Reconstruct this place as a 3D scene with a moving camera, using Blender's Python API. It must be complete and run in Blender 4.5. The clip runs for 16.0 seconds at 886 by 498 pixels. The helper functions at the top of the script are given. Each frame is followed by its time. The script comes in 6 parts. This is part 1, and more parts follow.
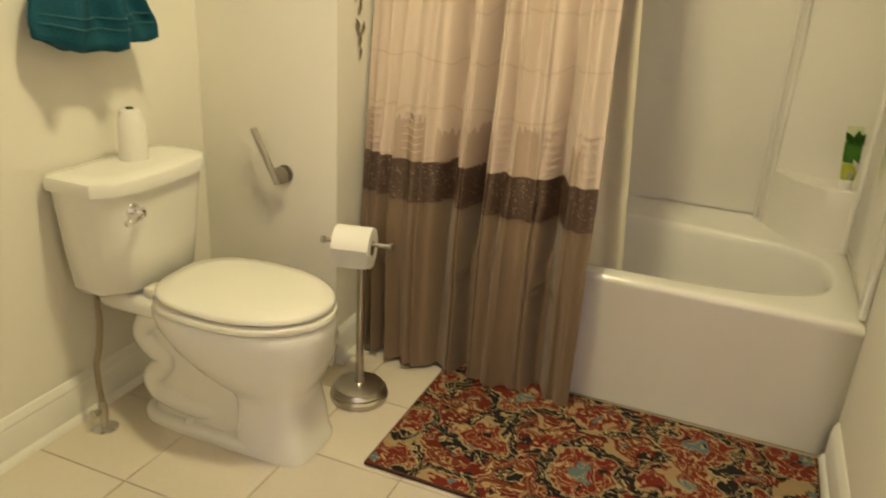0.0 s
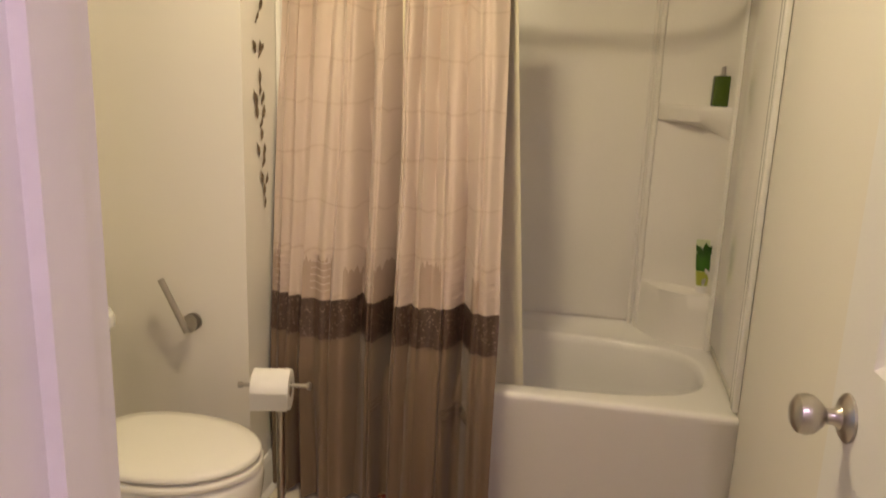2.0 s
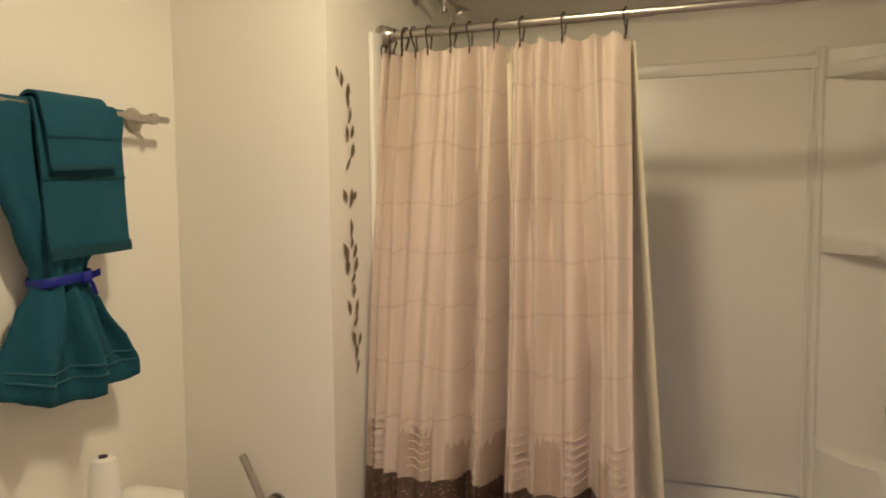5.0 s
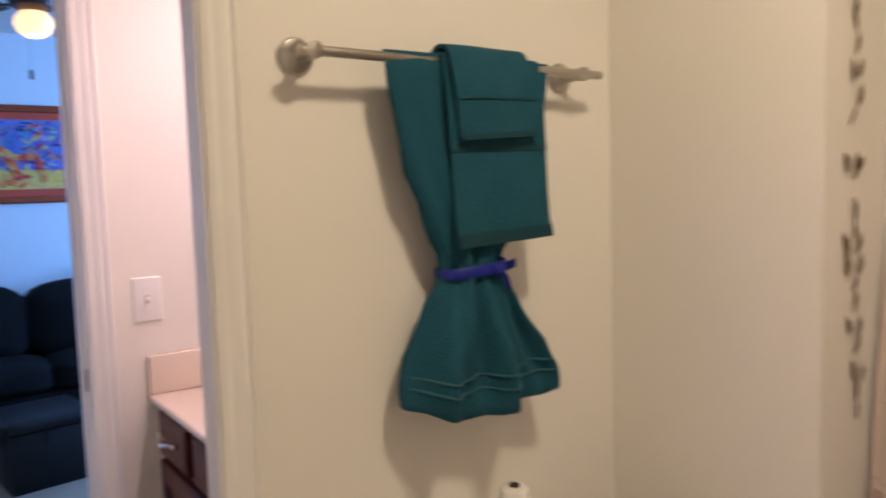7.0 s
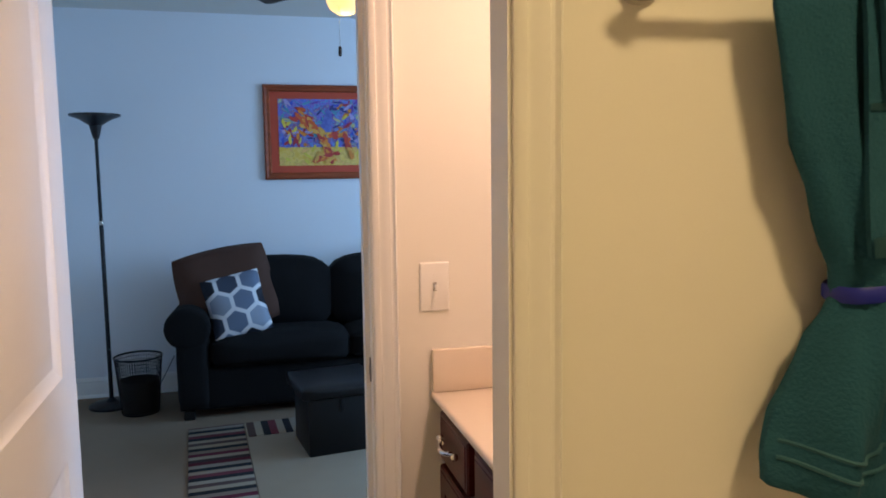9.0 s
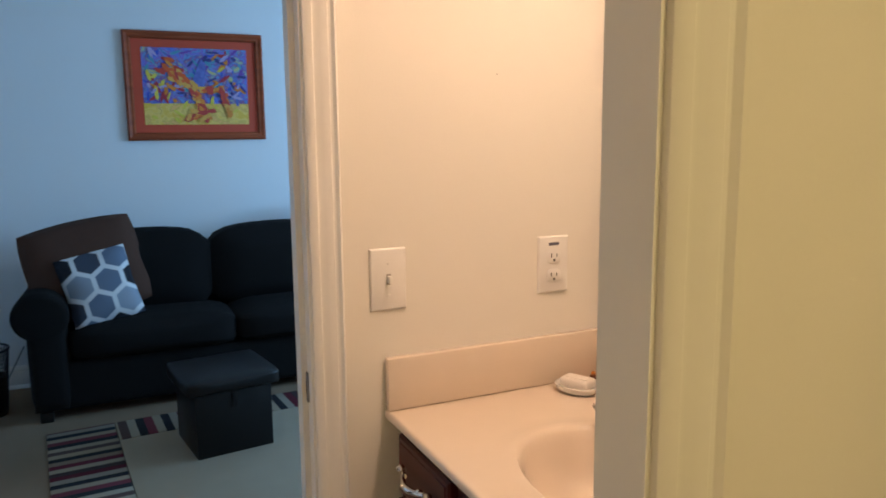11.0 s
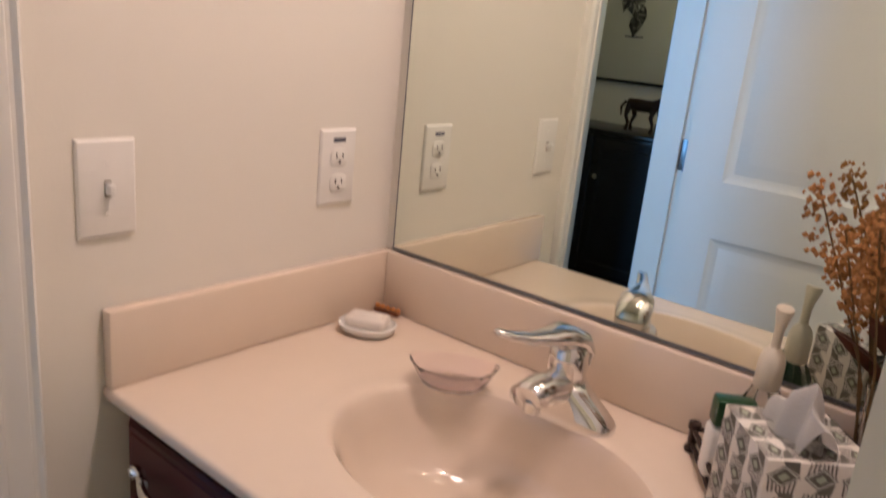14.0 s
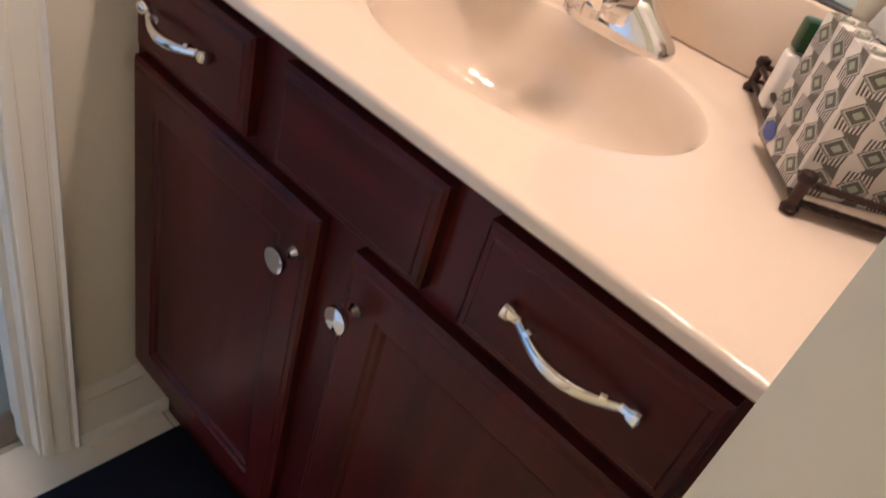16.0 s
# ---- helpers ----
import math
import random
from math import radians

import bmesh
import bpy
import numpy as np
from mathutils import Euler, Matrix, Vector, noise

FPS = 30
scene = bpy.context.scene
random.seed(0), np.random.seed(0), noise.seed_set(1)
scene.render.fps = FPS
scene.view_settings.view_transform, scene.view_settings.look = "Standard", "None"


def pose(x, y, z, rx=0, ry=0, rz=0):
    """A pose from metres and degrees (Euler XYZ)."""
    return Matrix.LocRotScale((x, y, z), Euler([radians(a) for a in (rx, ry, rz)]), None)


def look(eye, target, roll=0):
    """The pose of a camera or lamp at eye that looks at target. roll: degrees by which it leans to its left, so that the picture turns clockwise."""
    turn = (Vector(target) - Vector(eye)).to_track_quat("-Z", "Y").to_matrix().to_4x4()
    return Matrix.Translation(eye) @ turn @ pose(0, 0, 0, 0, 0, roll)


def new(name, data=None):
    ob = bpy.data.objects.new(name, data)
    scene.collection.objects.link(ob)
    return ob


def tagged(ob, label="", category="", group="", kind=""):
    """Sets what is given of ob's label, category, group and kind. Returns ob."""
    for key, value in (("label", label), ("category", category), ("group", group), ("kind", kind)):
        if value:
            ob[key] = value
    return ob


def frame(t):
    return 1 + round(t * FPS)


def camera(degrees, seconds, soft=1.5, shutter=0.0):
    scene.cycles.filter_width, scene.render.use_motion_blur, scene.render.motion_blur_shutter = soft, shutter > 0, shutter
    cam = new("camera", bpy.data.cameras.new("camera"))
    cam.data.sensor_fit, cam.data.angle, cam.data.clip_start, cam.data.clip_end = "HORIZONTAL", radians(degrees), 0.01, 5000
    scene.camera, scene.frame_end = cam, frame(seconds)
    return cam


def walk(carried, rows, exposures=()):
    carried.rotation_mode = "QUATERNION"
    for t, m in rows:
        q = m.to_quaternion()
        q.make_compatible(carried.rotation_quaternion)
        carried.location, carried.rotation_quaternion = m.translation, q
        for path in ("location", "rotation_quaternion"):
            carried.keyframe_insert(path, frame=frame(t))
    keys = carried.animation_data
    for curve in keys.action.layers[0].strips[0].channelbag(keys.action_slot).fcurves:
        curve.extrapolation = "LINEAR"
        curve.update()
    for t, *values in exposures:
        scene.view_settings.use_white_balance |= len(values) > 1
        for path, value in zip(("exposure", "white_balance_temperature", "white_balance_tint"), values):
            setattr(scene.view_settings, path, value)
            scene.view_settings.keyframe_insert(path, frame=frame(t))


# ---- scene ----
cam = camera(61.33, 16.0, soft=1.7, shutter=0.5)

# seconds, eye, yaw, pitch, roll
PATH = [
    (0.0, (2.392, -1.530, 1.240), 22.48, -21.56, -3.16),
    (0.5, (2.363, -1.531, 1.246), 17.80, -23.31, -3.65),
    (1.0, (2.339, -1.582, 1.280), 13.42, -21.29, -3.73),
    (1.5, (2.313, -1.634, 1.315), 11.61, -17.31, -3.46),
    (2.0, (2.295, -1.673, 1.354), 11.23, -13.05, -2.07),
    (2.5, (2.295, -1.683, 1.386), 11.48, -9.66, -0.70),
    (3.0, (2.299, -1.663, 1.417), 11.87, -6.01, 0.31),
    (3.2, (2.305, -1.649, 1.428), 12.22, -4.74, 0.50),
    (5.3, (2.260, -1.279, 1.418), 23.63, -4.61, 0.44),
    (5.5, (2.231, -1.238, 1.411), 25.55, -5.64, 0.59),
    (6.0, (2.144, -1.137, 1.404), 32.47, -6.66, 0.95),
    (6.5, (2.068, -1.045, 1.404), 41.53, -5.89, 1.30),
    (7.0, (1.989, -0.979, 1.399), 53.89, -4.88, 1.76),
    (7.5, (1.902, -0.921, 1.393), 64.73, -4.52, 1.43),
    (8.0, (1.827, -0.868, 1.398), 74.79, -4.80, 0.52),
    (8.2, (1.800, -0.869, 1.394), 76.64, -4.97, 0.73),
    (10.3, (1.378, -0.933, 1.391), 68.89, -8.21, 0.82),
    (10.5, (1.334, -0.936, 1.391), 67.58, -8.37, 0.77),
    (11.0, (1.263, -0.948, 1.395), 65.24, -8.87, 0.54),
    (11.5, (1.158, -0.954, 1.392), 61.56, -8.90, 0.03),
    (12.0, (1.052, -0.936, 1.410), 57.59, -7.88, -0.16),
    (12.5, (0.913, -0.912, 1.426), 50.00, -3.59, -0.50),
    (13.0, (0.867, -0.905, 1.435), 44.08, -3.19, -0.20),
    (13.5, (0.839, -0.895, 1.388), 41.55, -9.94, -2.11),
    (14.0, (0.828, -0.890, 1.341), 40.00, -16.25, -5.52),
    (14.5, (0.824, -0.888, 1.296), 40.19, -22.16, -7.79),
    (15.0, (0.816, -0.886, 1.246), 41.61, -28.81, -10.22),
    (15.5, (0.815, -0.890, 1.187), 43.03, -33.85, -13.10),
    (16.0, (0.812, -0.892, 1.164), 44.61, -38.22, -14.19),
]
LOOK = [  # seconds, stops, kelvin, tint
    (0.0, 0.45, 6700, 8),
    (0.5, 0.40, 6800, 14),
    (1.5, 0.34, 6450, 26),
    (2.4, 0.02, 6350, 25),
    (3.2, -0.04, 6300, 26),
    (5.3, -0.02, 6200, 26),
    (6.0, 0.02, 6450, 32),
    (6.5, -0.10, 5850, 30),
    (7.0, -0.16, 5950, 35),
    (7.5, -0.15, 6850, 39),
    (8.0, -0.15, 7800, 40),
    (8.8, -0.26, 8200, 29),
    (10.4, -0.36, 9000, 15),
    (11.0, -0.42, 8400, 17),
    (11.5, -0.44, 7700, 20),
    (12.0, -0.50, 7450, 19),
    (12.5, -0.76, 6550, 16),
    (13.0, -0.76, 6450, 16),
    (13.5, -0.62, 6300, 18),
    (14.0, -0.54, 6400, 18),
    (14.5, -0.40, 6400, 16),
    (15.5, -0.12, 6600, 14),
    (16.0, 0.14, 6600, 14),
]
walk(cam, [(t, pose(*eye, 90 + p, r, y)) for t, eye, y, p, r in PATH], LOOK)

# ---- world and lamps ----
world = bpy.data.worlds.new("sky")
scene.world = world
world.use_nodes = True
sky = world.node_tree.nodes.new("ShaderNodeTexSky")
sky.sky_type, sky.sun_disc = "NISHITA", False
sky.sun_elevation, sky.sun_rotation = radians(35), radians(200)
world.node_tree.links.new(sky.outputs[0], world.node_tree.nodes["Background"].inputs[0])
world.node_tree.nodes["Background"].inputs[1].default_value = 0.12


def lamp(name, kind, at, power, color, size=0.1, aim=None):
    data = bpy.data.lights.new(name, kind)
    data.energy, data.color = power, color
    if kind == "AREA":
        data.shape, data.size, data.size_y = "RECTANGLE", size[0], size[1]
    else:
        data.shadow_soft_size = size
    ob = new(name, data)
    ob.matrix_world = look(at, aim) if aim else pose(*at)
    return ob


WARM, PEACH, DAY = (1.0, 0.89, 0.50), (1.0, 0.785, 0.68), (0.20, 0.515, 1.0)
lamp("bath_lamp", "AREA", (1.85, -0.25, 2.362), 15.5, WARM, (0.17, 0.17), (1.85, -0.25, 0.0))
for x in (0.47, 0.70):
    bulb = lamp("vanity_lamp", "SPOT", (x, -0.23, 2.28), 24, PEACH, 0.05)
    bulb.data.spot_size, bulb.data.spot_blend = radians(150), 0.92
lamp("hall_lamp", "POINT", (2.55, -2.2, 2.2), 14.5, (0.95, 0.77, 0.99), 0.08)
lamp("window_light", "AREA", (-1.7, 2.36, 1.5), 128, DAY, (1.3, 1.2), (-1.7, 0, 1.3))
lamp("fan_lamp", "POINT", (-1.6, -0.46, 2.06), 2, WARM, 0.06)
lamp("corridor_lamp", "POINT", (-0.5, -3.0, 2.2), 12, (1.0, 0.85, 0.5), 0.08)

# ---- materials ----
def mat(name, color, rough=0.5, metal=0.0, vary=0.08, scale=6.0, fine=120.0, bump=0.0, coat=0.0, spec=0.5, sheen=0.0):
    """A principled surface whose colour wavers at a large and a fine scale, with a fine relief."""
    m = bpy.data.materials.new(name)
    m.use_nodes = True
    nt = m.node_tree
    b = nt.nodes["Principled BSDF"]
    b.inputs["Roughness"].default_value, b.inputs["Metallic"].default_value = rough, metal
    b.inputs["Coat Weight"].default_value, b.inputs["Specular IOR Level"].default_value = coat, spec
    b.inputs["Sheen Weight"].default_value = sheen
    co = nt.nodes.new("ShaderNodeTexCoord")
    n1, n2 = nt.nodes.new("ShaderNodeTexNoise"), nt.nodes.new("ShaderNodeTexNoise")
    n1.inputs["Scale"].default_value, n2.inputs["Scale"].default_value = scale, fine
    n1.inputs["Detail"].default_value, n2.inputs["Detail"].default_value = 4, 2
    mix = nt.nodes.new("ShaderNodeMix")
    mix.data_type = "RGBA"
    add = nt.nodes.new("ShaderNodeMath")
    add.operation = "ADD"
    half = nt.nodes.new("ShaderNodeMath")
    half.operation = "MULTIPLY"
    half.inputs[1].default_value = 0.5
    for n in (n1, n2):
        nt.links.new(co.outputs["Object"], n.inputs["Vector"])
    nt.links.new(n1.outputs[0], add.inputs[0])
    nt.links.new(n2.outputs[0], add.inputs[1])
    nt.links.new(add.outputs[0], half.inputs[0])
    nt.links.new(half.outputs[0], mix.inputs["Factor"])
    lo = [max(0.0, c * (1 - vary)) for c in color]
    hi = [min(1.0, c * (1 + vary)) for c in color]
    mix.inputs["A"].default_value, mix.inputs["B"].default_value = (*lo, 1), (*hi, 1)
    nt.links.new(mix.outputs["Result"], b.inputs["Base Color"])
    if bump:
        bp = nt.nodes.new("ShaderNodeBump")
        bp.inputs["Strength"].default_value, bp.inputs["Distance"].default_value = bump, 0.002
        nt.links.new(n2.outputs[0], bp.inputs["Height"])
        nt.links.new(bp.outputs[0], b.inputs["Normal"])
    return m


def ramp_of(nt, source, stops, hard=False):
    r = nt.nodes.new("ShaderNodeValToRGB")
    r.color_ramp.interpolation = "CONSTANT" if hard else "LINEAR"
    el = r.color_ramp.elements
    while len(el) < len(stops):
        el.new(0.5)
    for e, (p, c) in zip(el, stops):
        e.position, e.color = p, (*c, 1)
    nt.links.new(source, r.inputs[0])
    return r


def node(nt, kind, **values):
    n = nt.nodes.new(kind)
    for k, v in values.items():
        n.inputs[k].default_value = v
    return n


def glass(name, color, rough=0.02, ior=1.45):
    m = bpy.data.materials.new(name)
    m.use_nodes = True
    b = m.node_tree.nodes["Principled BSDF"]
    b.inputs["Base Color"].default_value = (*color, 1)
    b.inputs["Roughness"].default_value, b.inputs["Transmission Weight"].default_value, b.inputs["IOR"].default_value = rough, 1.0, ior
    return m


def glow(name, color, power):
    m = mat(name, color, 0.4, vary=0.02)
    b = m.node_tree.nodes["Principled BSDF"]
    b.inputs["Emission Color"].default_value, b.inputs["Emission Strength"].default_value = (*color, 1), power
    return m


PAINT = mat("wall_paint", (0.80, 0.765, 0.70), 0.75, vary=0.025, scale=2.5, fine=260, bump=0.06)
PAINT_BED = mat("bedroom_paint", (0.76, 0.80, 0.83), 0.8, vary=0.03, scale=2.5, fine=260, bump=0.06)
CEILING = mat("ceiling_paint", (0.72, 0.69, 0.63), 0.9, vary=0.03, scale=3, fine=200, bump=0.15)
TRIM = mat("trim_paint", (0.82, 0.80, 0.76), 0.38, vary=0.02, scale=8, fine=90, bump=0.02)
DOOR = mat("door_paint", (0.80, 0.79, 0.77), 0.42, vary=0.025, scale=5, fine=150, bump=0.05)
TILE = mat("floor_tile", (0.66, 0.59, 0.49), 0.32, vary=0.07, scale=9, fine=60, bump=0.05)
GROUT = mat("grout", (0.42, 0.34, 0.25), 0.9, vary=0.15, scale=14, fine=200, bump=0.2)
CARPET = mat("carpet", (0.225, 0.145, 0.092), 0.95, vary=0.18, scale=5, fine=380, bump=0.8)
PORCELAIN = mat("porcelain", (0.80, 0.785, 0.75), 0.12, vary=0.02, scale=5, coat=0.4)
SEAT = mat("seat_plastic", (0.79, 0.765, 0.70), 0.22, vary=0.02, scale=5)
ACRYLIC = mat("tub_acrylic", (0.80, 0.78, 0.735), 0.16, vary=0.025, scale=4, coat=0.3)
PANEL = mat("surround_acrylic", (0.80, 0.77, 0.71), 0.34, vary=0.035, scale=3)
GLOSSY = mat("glossy_acrylic", (0.79, 0.76, 0.70), 0.13, vary=0.03, scale=3, coat=0.3)
NICKEL = mat("brushed_nickel", (0.50, 0.47, 0.43), 0.3, 1.0, vary=0.1, scale=20, fine=300, bump=0.04)
CHROME = mat("chrome", (0.80, 0.80, 0.80), 0.07, 1.0, vary=0.03, scale=12)
BRONZE = mat("dark_bronze", (0.05, 0.03, 0.025), 0.4, 0.7, vary=0.3, scale=30)
DECAL = mat("decal_foil", (0.50, 0.44, 0.34), 0.25, 0.85, vary=0.35, scale=40)
PAPER = mat("paper", (0.84, 0.82, 0.79), 0.9, vary=0.03, scale=30, fine=250, bump=0.2)
WHITE = mat("white_plastic", (0.82, 0.80, 0.77), 0.35, vary=0.02)
BRAID = mat("braided_steel", (0.32, 0.27, 0.2), 0.4, 0.8, vary=0.3, fine=500, bump=0.4)
TEAL = mat("teal_terry", (0.0115, 0.076, 0.116), 0.95, vary=0.32, scale=22, fine=210, bump=1.0, spec=0.2)
TEAL_EDGE = mat("teal_hem", (0.015, 0.094, 0.128), 0.85, vary=0.12, scale=14, fine=300, bump=0.4)
RIBBON = mat("blue_ribbon", (0.0005, 0.010, 0.26), 0.5, vary=0.15, scale=30)
LINER = mat("vinyl_liner", (0.72, 0.66, 0.50), 0.4, vary=0.04, scale=6)
COUNTER = mat("cultured_marble", (0.765, 0.640, 0.525), 0.12, vary=0.03, scale=5, fine=30, coat=0.3)
LEATHER = mat("black_leather", (0.006, 0.006, 0.007), 0.40, vary=0.25, scale=12, fine=180, bump=0.25, spec=0.3)
SOFA = mat("charcoal_fabric", (0.0065, 0.0062, 0.0065), 0.95, vary=0.25, scale=9, fine=420, bump=0.6, spec=0.2)
BROWN = mat("brown_chenille", (0.085, 0.038, 0.027), 0.95, vary=0.2, scale=12, fine=350, bump=0.6, spec=0.2)
BLACK = mat("black_metal", (0.008, 0.008, 0.009), 0.4, 0.3, vary=0.2)
EBONY = mat("black_lacquer", (0.008, 0.008, 0.010), 0.3, vary=0.3, scale=10)
MAT_NAVY = mat("navy_mat", (0.010, 0.011, 0.022), 0.95, vary=0.3, scale=15, fine=400, bump=0.9, spec=0.2)
CLEAR = glass("clear_glass", (0.96, 0.98, 0.97))
MAUVE = glass("mauve_glass", (0.945, 0.885, 0.915), 0.0, 1.33)
SOAP = mat("cream_soap", (0.78, 0.72, 0.66), 0.4, vary=0.04)
LOTION = mat("cream_lotion", (0.78, 0.70, 0.56), 0.3, vary=0.03)
GREEN_CAP = mat("green_cap", (0.004, 0.05, 0.015), 0.3, vary=0.15)
GREEN = mat("green_bottle", (0.060, 0.105, 0.008), 0.2, vary=0.2, scale=30)
LEAFGREEN = mat("green_pouch", (0.045, 0.15, 0.015), 0.25, vary=0.2, scale=40)
YELLOW = mat("yellow_label", (0.42, 0.46, 0.06), 0.3, vary=0.2, scale=50)
AMBER = mat("amber_label", (0.55, 0.22, 0.06), 0.4, vary=0.2, scale=40)
DRIED = mat("dried_florets", (0.36, 0.165, 0.050), 0.9, vary=0.5, scale=60, fine=300, bump=0.4)
DRYSTEM = mat("dried_stem", (0.16, 0.09, 0.03), 0.8, vary=0.3, scale=40)
DRYLEAF = mat("dried_leaf", (0.16, 0.05, 0.02), 0.7, vary=0.4, scale=40)
STEEL = mat("steel_hinge", (0.22, 0.23, 0.25), 0.35, 0.9, vary=0.15)
BLUELBL = mat("blue_label", (0.02, 0.06, 0.30), 0.35)
GREYLBL = mat("grey_print", (0.10, 0.10, 0.14), 0.5)
# white plastic darkened by colour for the shade round the switch toggle
SLOT_SHADE = mat("shadowed_plastic", (0.36, 0.33, 0.29), 0.6)
SLOT = mat("dark_slot", (0.03, 0.025, 0.02), 0.6)
SHADE = glow("frosted_shade", (1.0, 0.66, 0.28), 1.6)
SHADE_V = glow("frosted_vanity_shade", (1.0, 0.80, 0.58), 4.0)


def wood(name, dark, light, axis, rough=0.3):
    m = mat(name, light, rough, coat=0.04, spec=0.22)
    nt = m.node_tree
    b = nt.nodes["Principled BSDF"]
    co = nt.nodes.new("ShaderNodeTexCoord")
    mp = nt.nodes.new("ShaderNodeMapping")
    s = [26, 26, 26]
    s[axis] = 2.2
    mp.inputs["Scale"].default_value = s
    n = node(nt, "ShaderNodeTexNoise", Scale=1.0, Detail=6.0, Distortion=0.4)
    nt.links.new(co.outputs["Object"], mp.inputs[0])
    nt.links.new(mp.outputs[0], n.inputs["Vector"])
    r = ramp_of(nt, n.outputs[0], [(0.3, dark), (0.7, light)])
    nt.links.new(r.outputs[0], b.inputs["Base Color"])
    return m


CHERRY = wood("cherry_wood", (0.036, 0.0044, 0.0048), (0.088, 0.0105, 0.0108), 2)
CHERRY_H = wood("cherry_wood_level", (0.036, 0.0044, 0.0048), (0.086, 0.0105, 0.0108), 0)
MAHOGANY = wood("mahogany_moulding", (0.27, 0.050, 0.020), (0.46, 0.090, 0.036), 1, 0.35)


def cloth(name, color, dark, lines, weave=700):
    """Curtain satin with thin wavering tuck lines across at the given spacing."""
    m = mat(name, color, 0.55, vary=0.06, scale=7, fine=weave, bump=0.25, sheen=0.2)
    if not lines:
        return m
    nt = m.node_tree
    b = nt.nodes["Principled BSDF"]
    src = b.inputs["Base Color"].links[0].from_socket
    co = nt.nodes.new("ShaderNodeTexCoord")
    sep = nt.nodes.new("ShaderNodeSeparateXYZ")
    nt.links.new(co.outputs["Object"], sep.inputs[0])
    wob = node(nt, "ShaderNodeTexNoise", Scale=7.0, Detail=1.0)
    nt.links.new(co.outputs["Object"], wob.inputs["Vector"])
    a = node(nt, "ShaderNodeMath")
    a.operation = "MULTIPLY_ADD"
    a.inputs[1].default_value = 0.09
    nt.links.new(wob.outputs[0], a.inputs[0])
    nt.links.new(sep.outputs[2], a.inputs[2])
    d = node(nt, "ShaderNodeMath")
    d.operation = "PINGPONG"
    d.inputs[1].default_value = lines / 2
    nt.links.new(a.outputs[0], d.inputs[0])
    r = ramp_of(nt, d.outputs[0], [(0.0, (1, 1, 1)), (0.0045, (0, 0, 0))])
    mix = nt.nodes.new("ShaderNodeMix")
    mix.data_type = "RGBA"
    mix.inputs["B"].default_value = (*dark, 1)
    nt.links.new(r.outputs[0], mix.inputs["Factor"])
    nt.links.new(src, mix.inputs["A"])
    nt.links.new(mix.outputs["Result"], b.inputs["Base Color"])
    return m


SATIN = cloth("champagne_satin", (0.59, 0.475, 0.40), (0.50, 0.38, 0.30), 0.145)
TAUPE = cloth("taupe_satin", (0.195, 0.130, 0.080), (0.2, 0.13, 0.08), 0)
BAND = mat("dark_sequin_band", (0.085, 0.050, 0.036), 0.38, vary=0.75, scale=70, fine=190, bump=1.0)
def sequins(m, color, size):
    """Scattered flat sequins sewn on the cloth, some with a painted glint in their colour."""
    nt = m.node_tree
    b = nt.nodes["Principled BSDF"]
    src = b.inputs["Base Color"].links[0].from_socket
    co = nt.nodes.new("ShaderNodeTexCoord")
    mp = nt.nodes.new("ShaderNodeMapping")
    mp.inputs["Scale"].default_value = (1.0, 0.6, 1.7)
    nt.links.new(co.outputs["Object"], mp.inputs[0])
    v = node(nt, "ShaderNodeTexVoronoi", Scale=size)
    nt.links.new(mp.outputs[0], v.inputs["Vector"])
    disc = ramp_of(nt, v.outputs["Distance"], [(0.0, (1, 1, 1)), (0.36, (0, 0, 0))], True)
    pick = ramp_of(nt, v.outputs["Color"], [(0.0, (0, 0, 0)), (0.56, (0.5, 0.5, 0.5)), (0.68, (1, 1, 1))], True)
    both = node(nt, "ShaderNodeMath")
    both.operation = "MULTIPLY"
    nt.links.new(disc.outputs[0], both.inputs[0])
    nt.links.new(pick.outputs[0], both.inputs[1])
    mix = nt.nodes.new("ShaderNodeMix")
    mix.data_type = "RGBA"
    mix.inputs["B"].default_value = (*color, 1)
    nt.links.new(both.outputs[0], mix.inputs["Factor"])
    nt.links.new(src, mix.inputs["A"])
    nt.links.new(mix.outputs["Result"], b.inputs["Base Color"])
    return m


sequins(BAND, (0.26, 0.19, 0.14), 115)
# darker satin tone: the shade in recessed folds put into colour
FOLD_SHADE = mat("taupe_fold_shade", (0.43, 0.325, 0.255), 0.6, vary=0.12, scale=30, fine=500, bump=0.4)


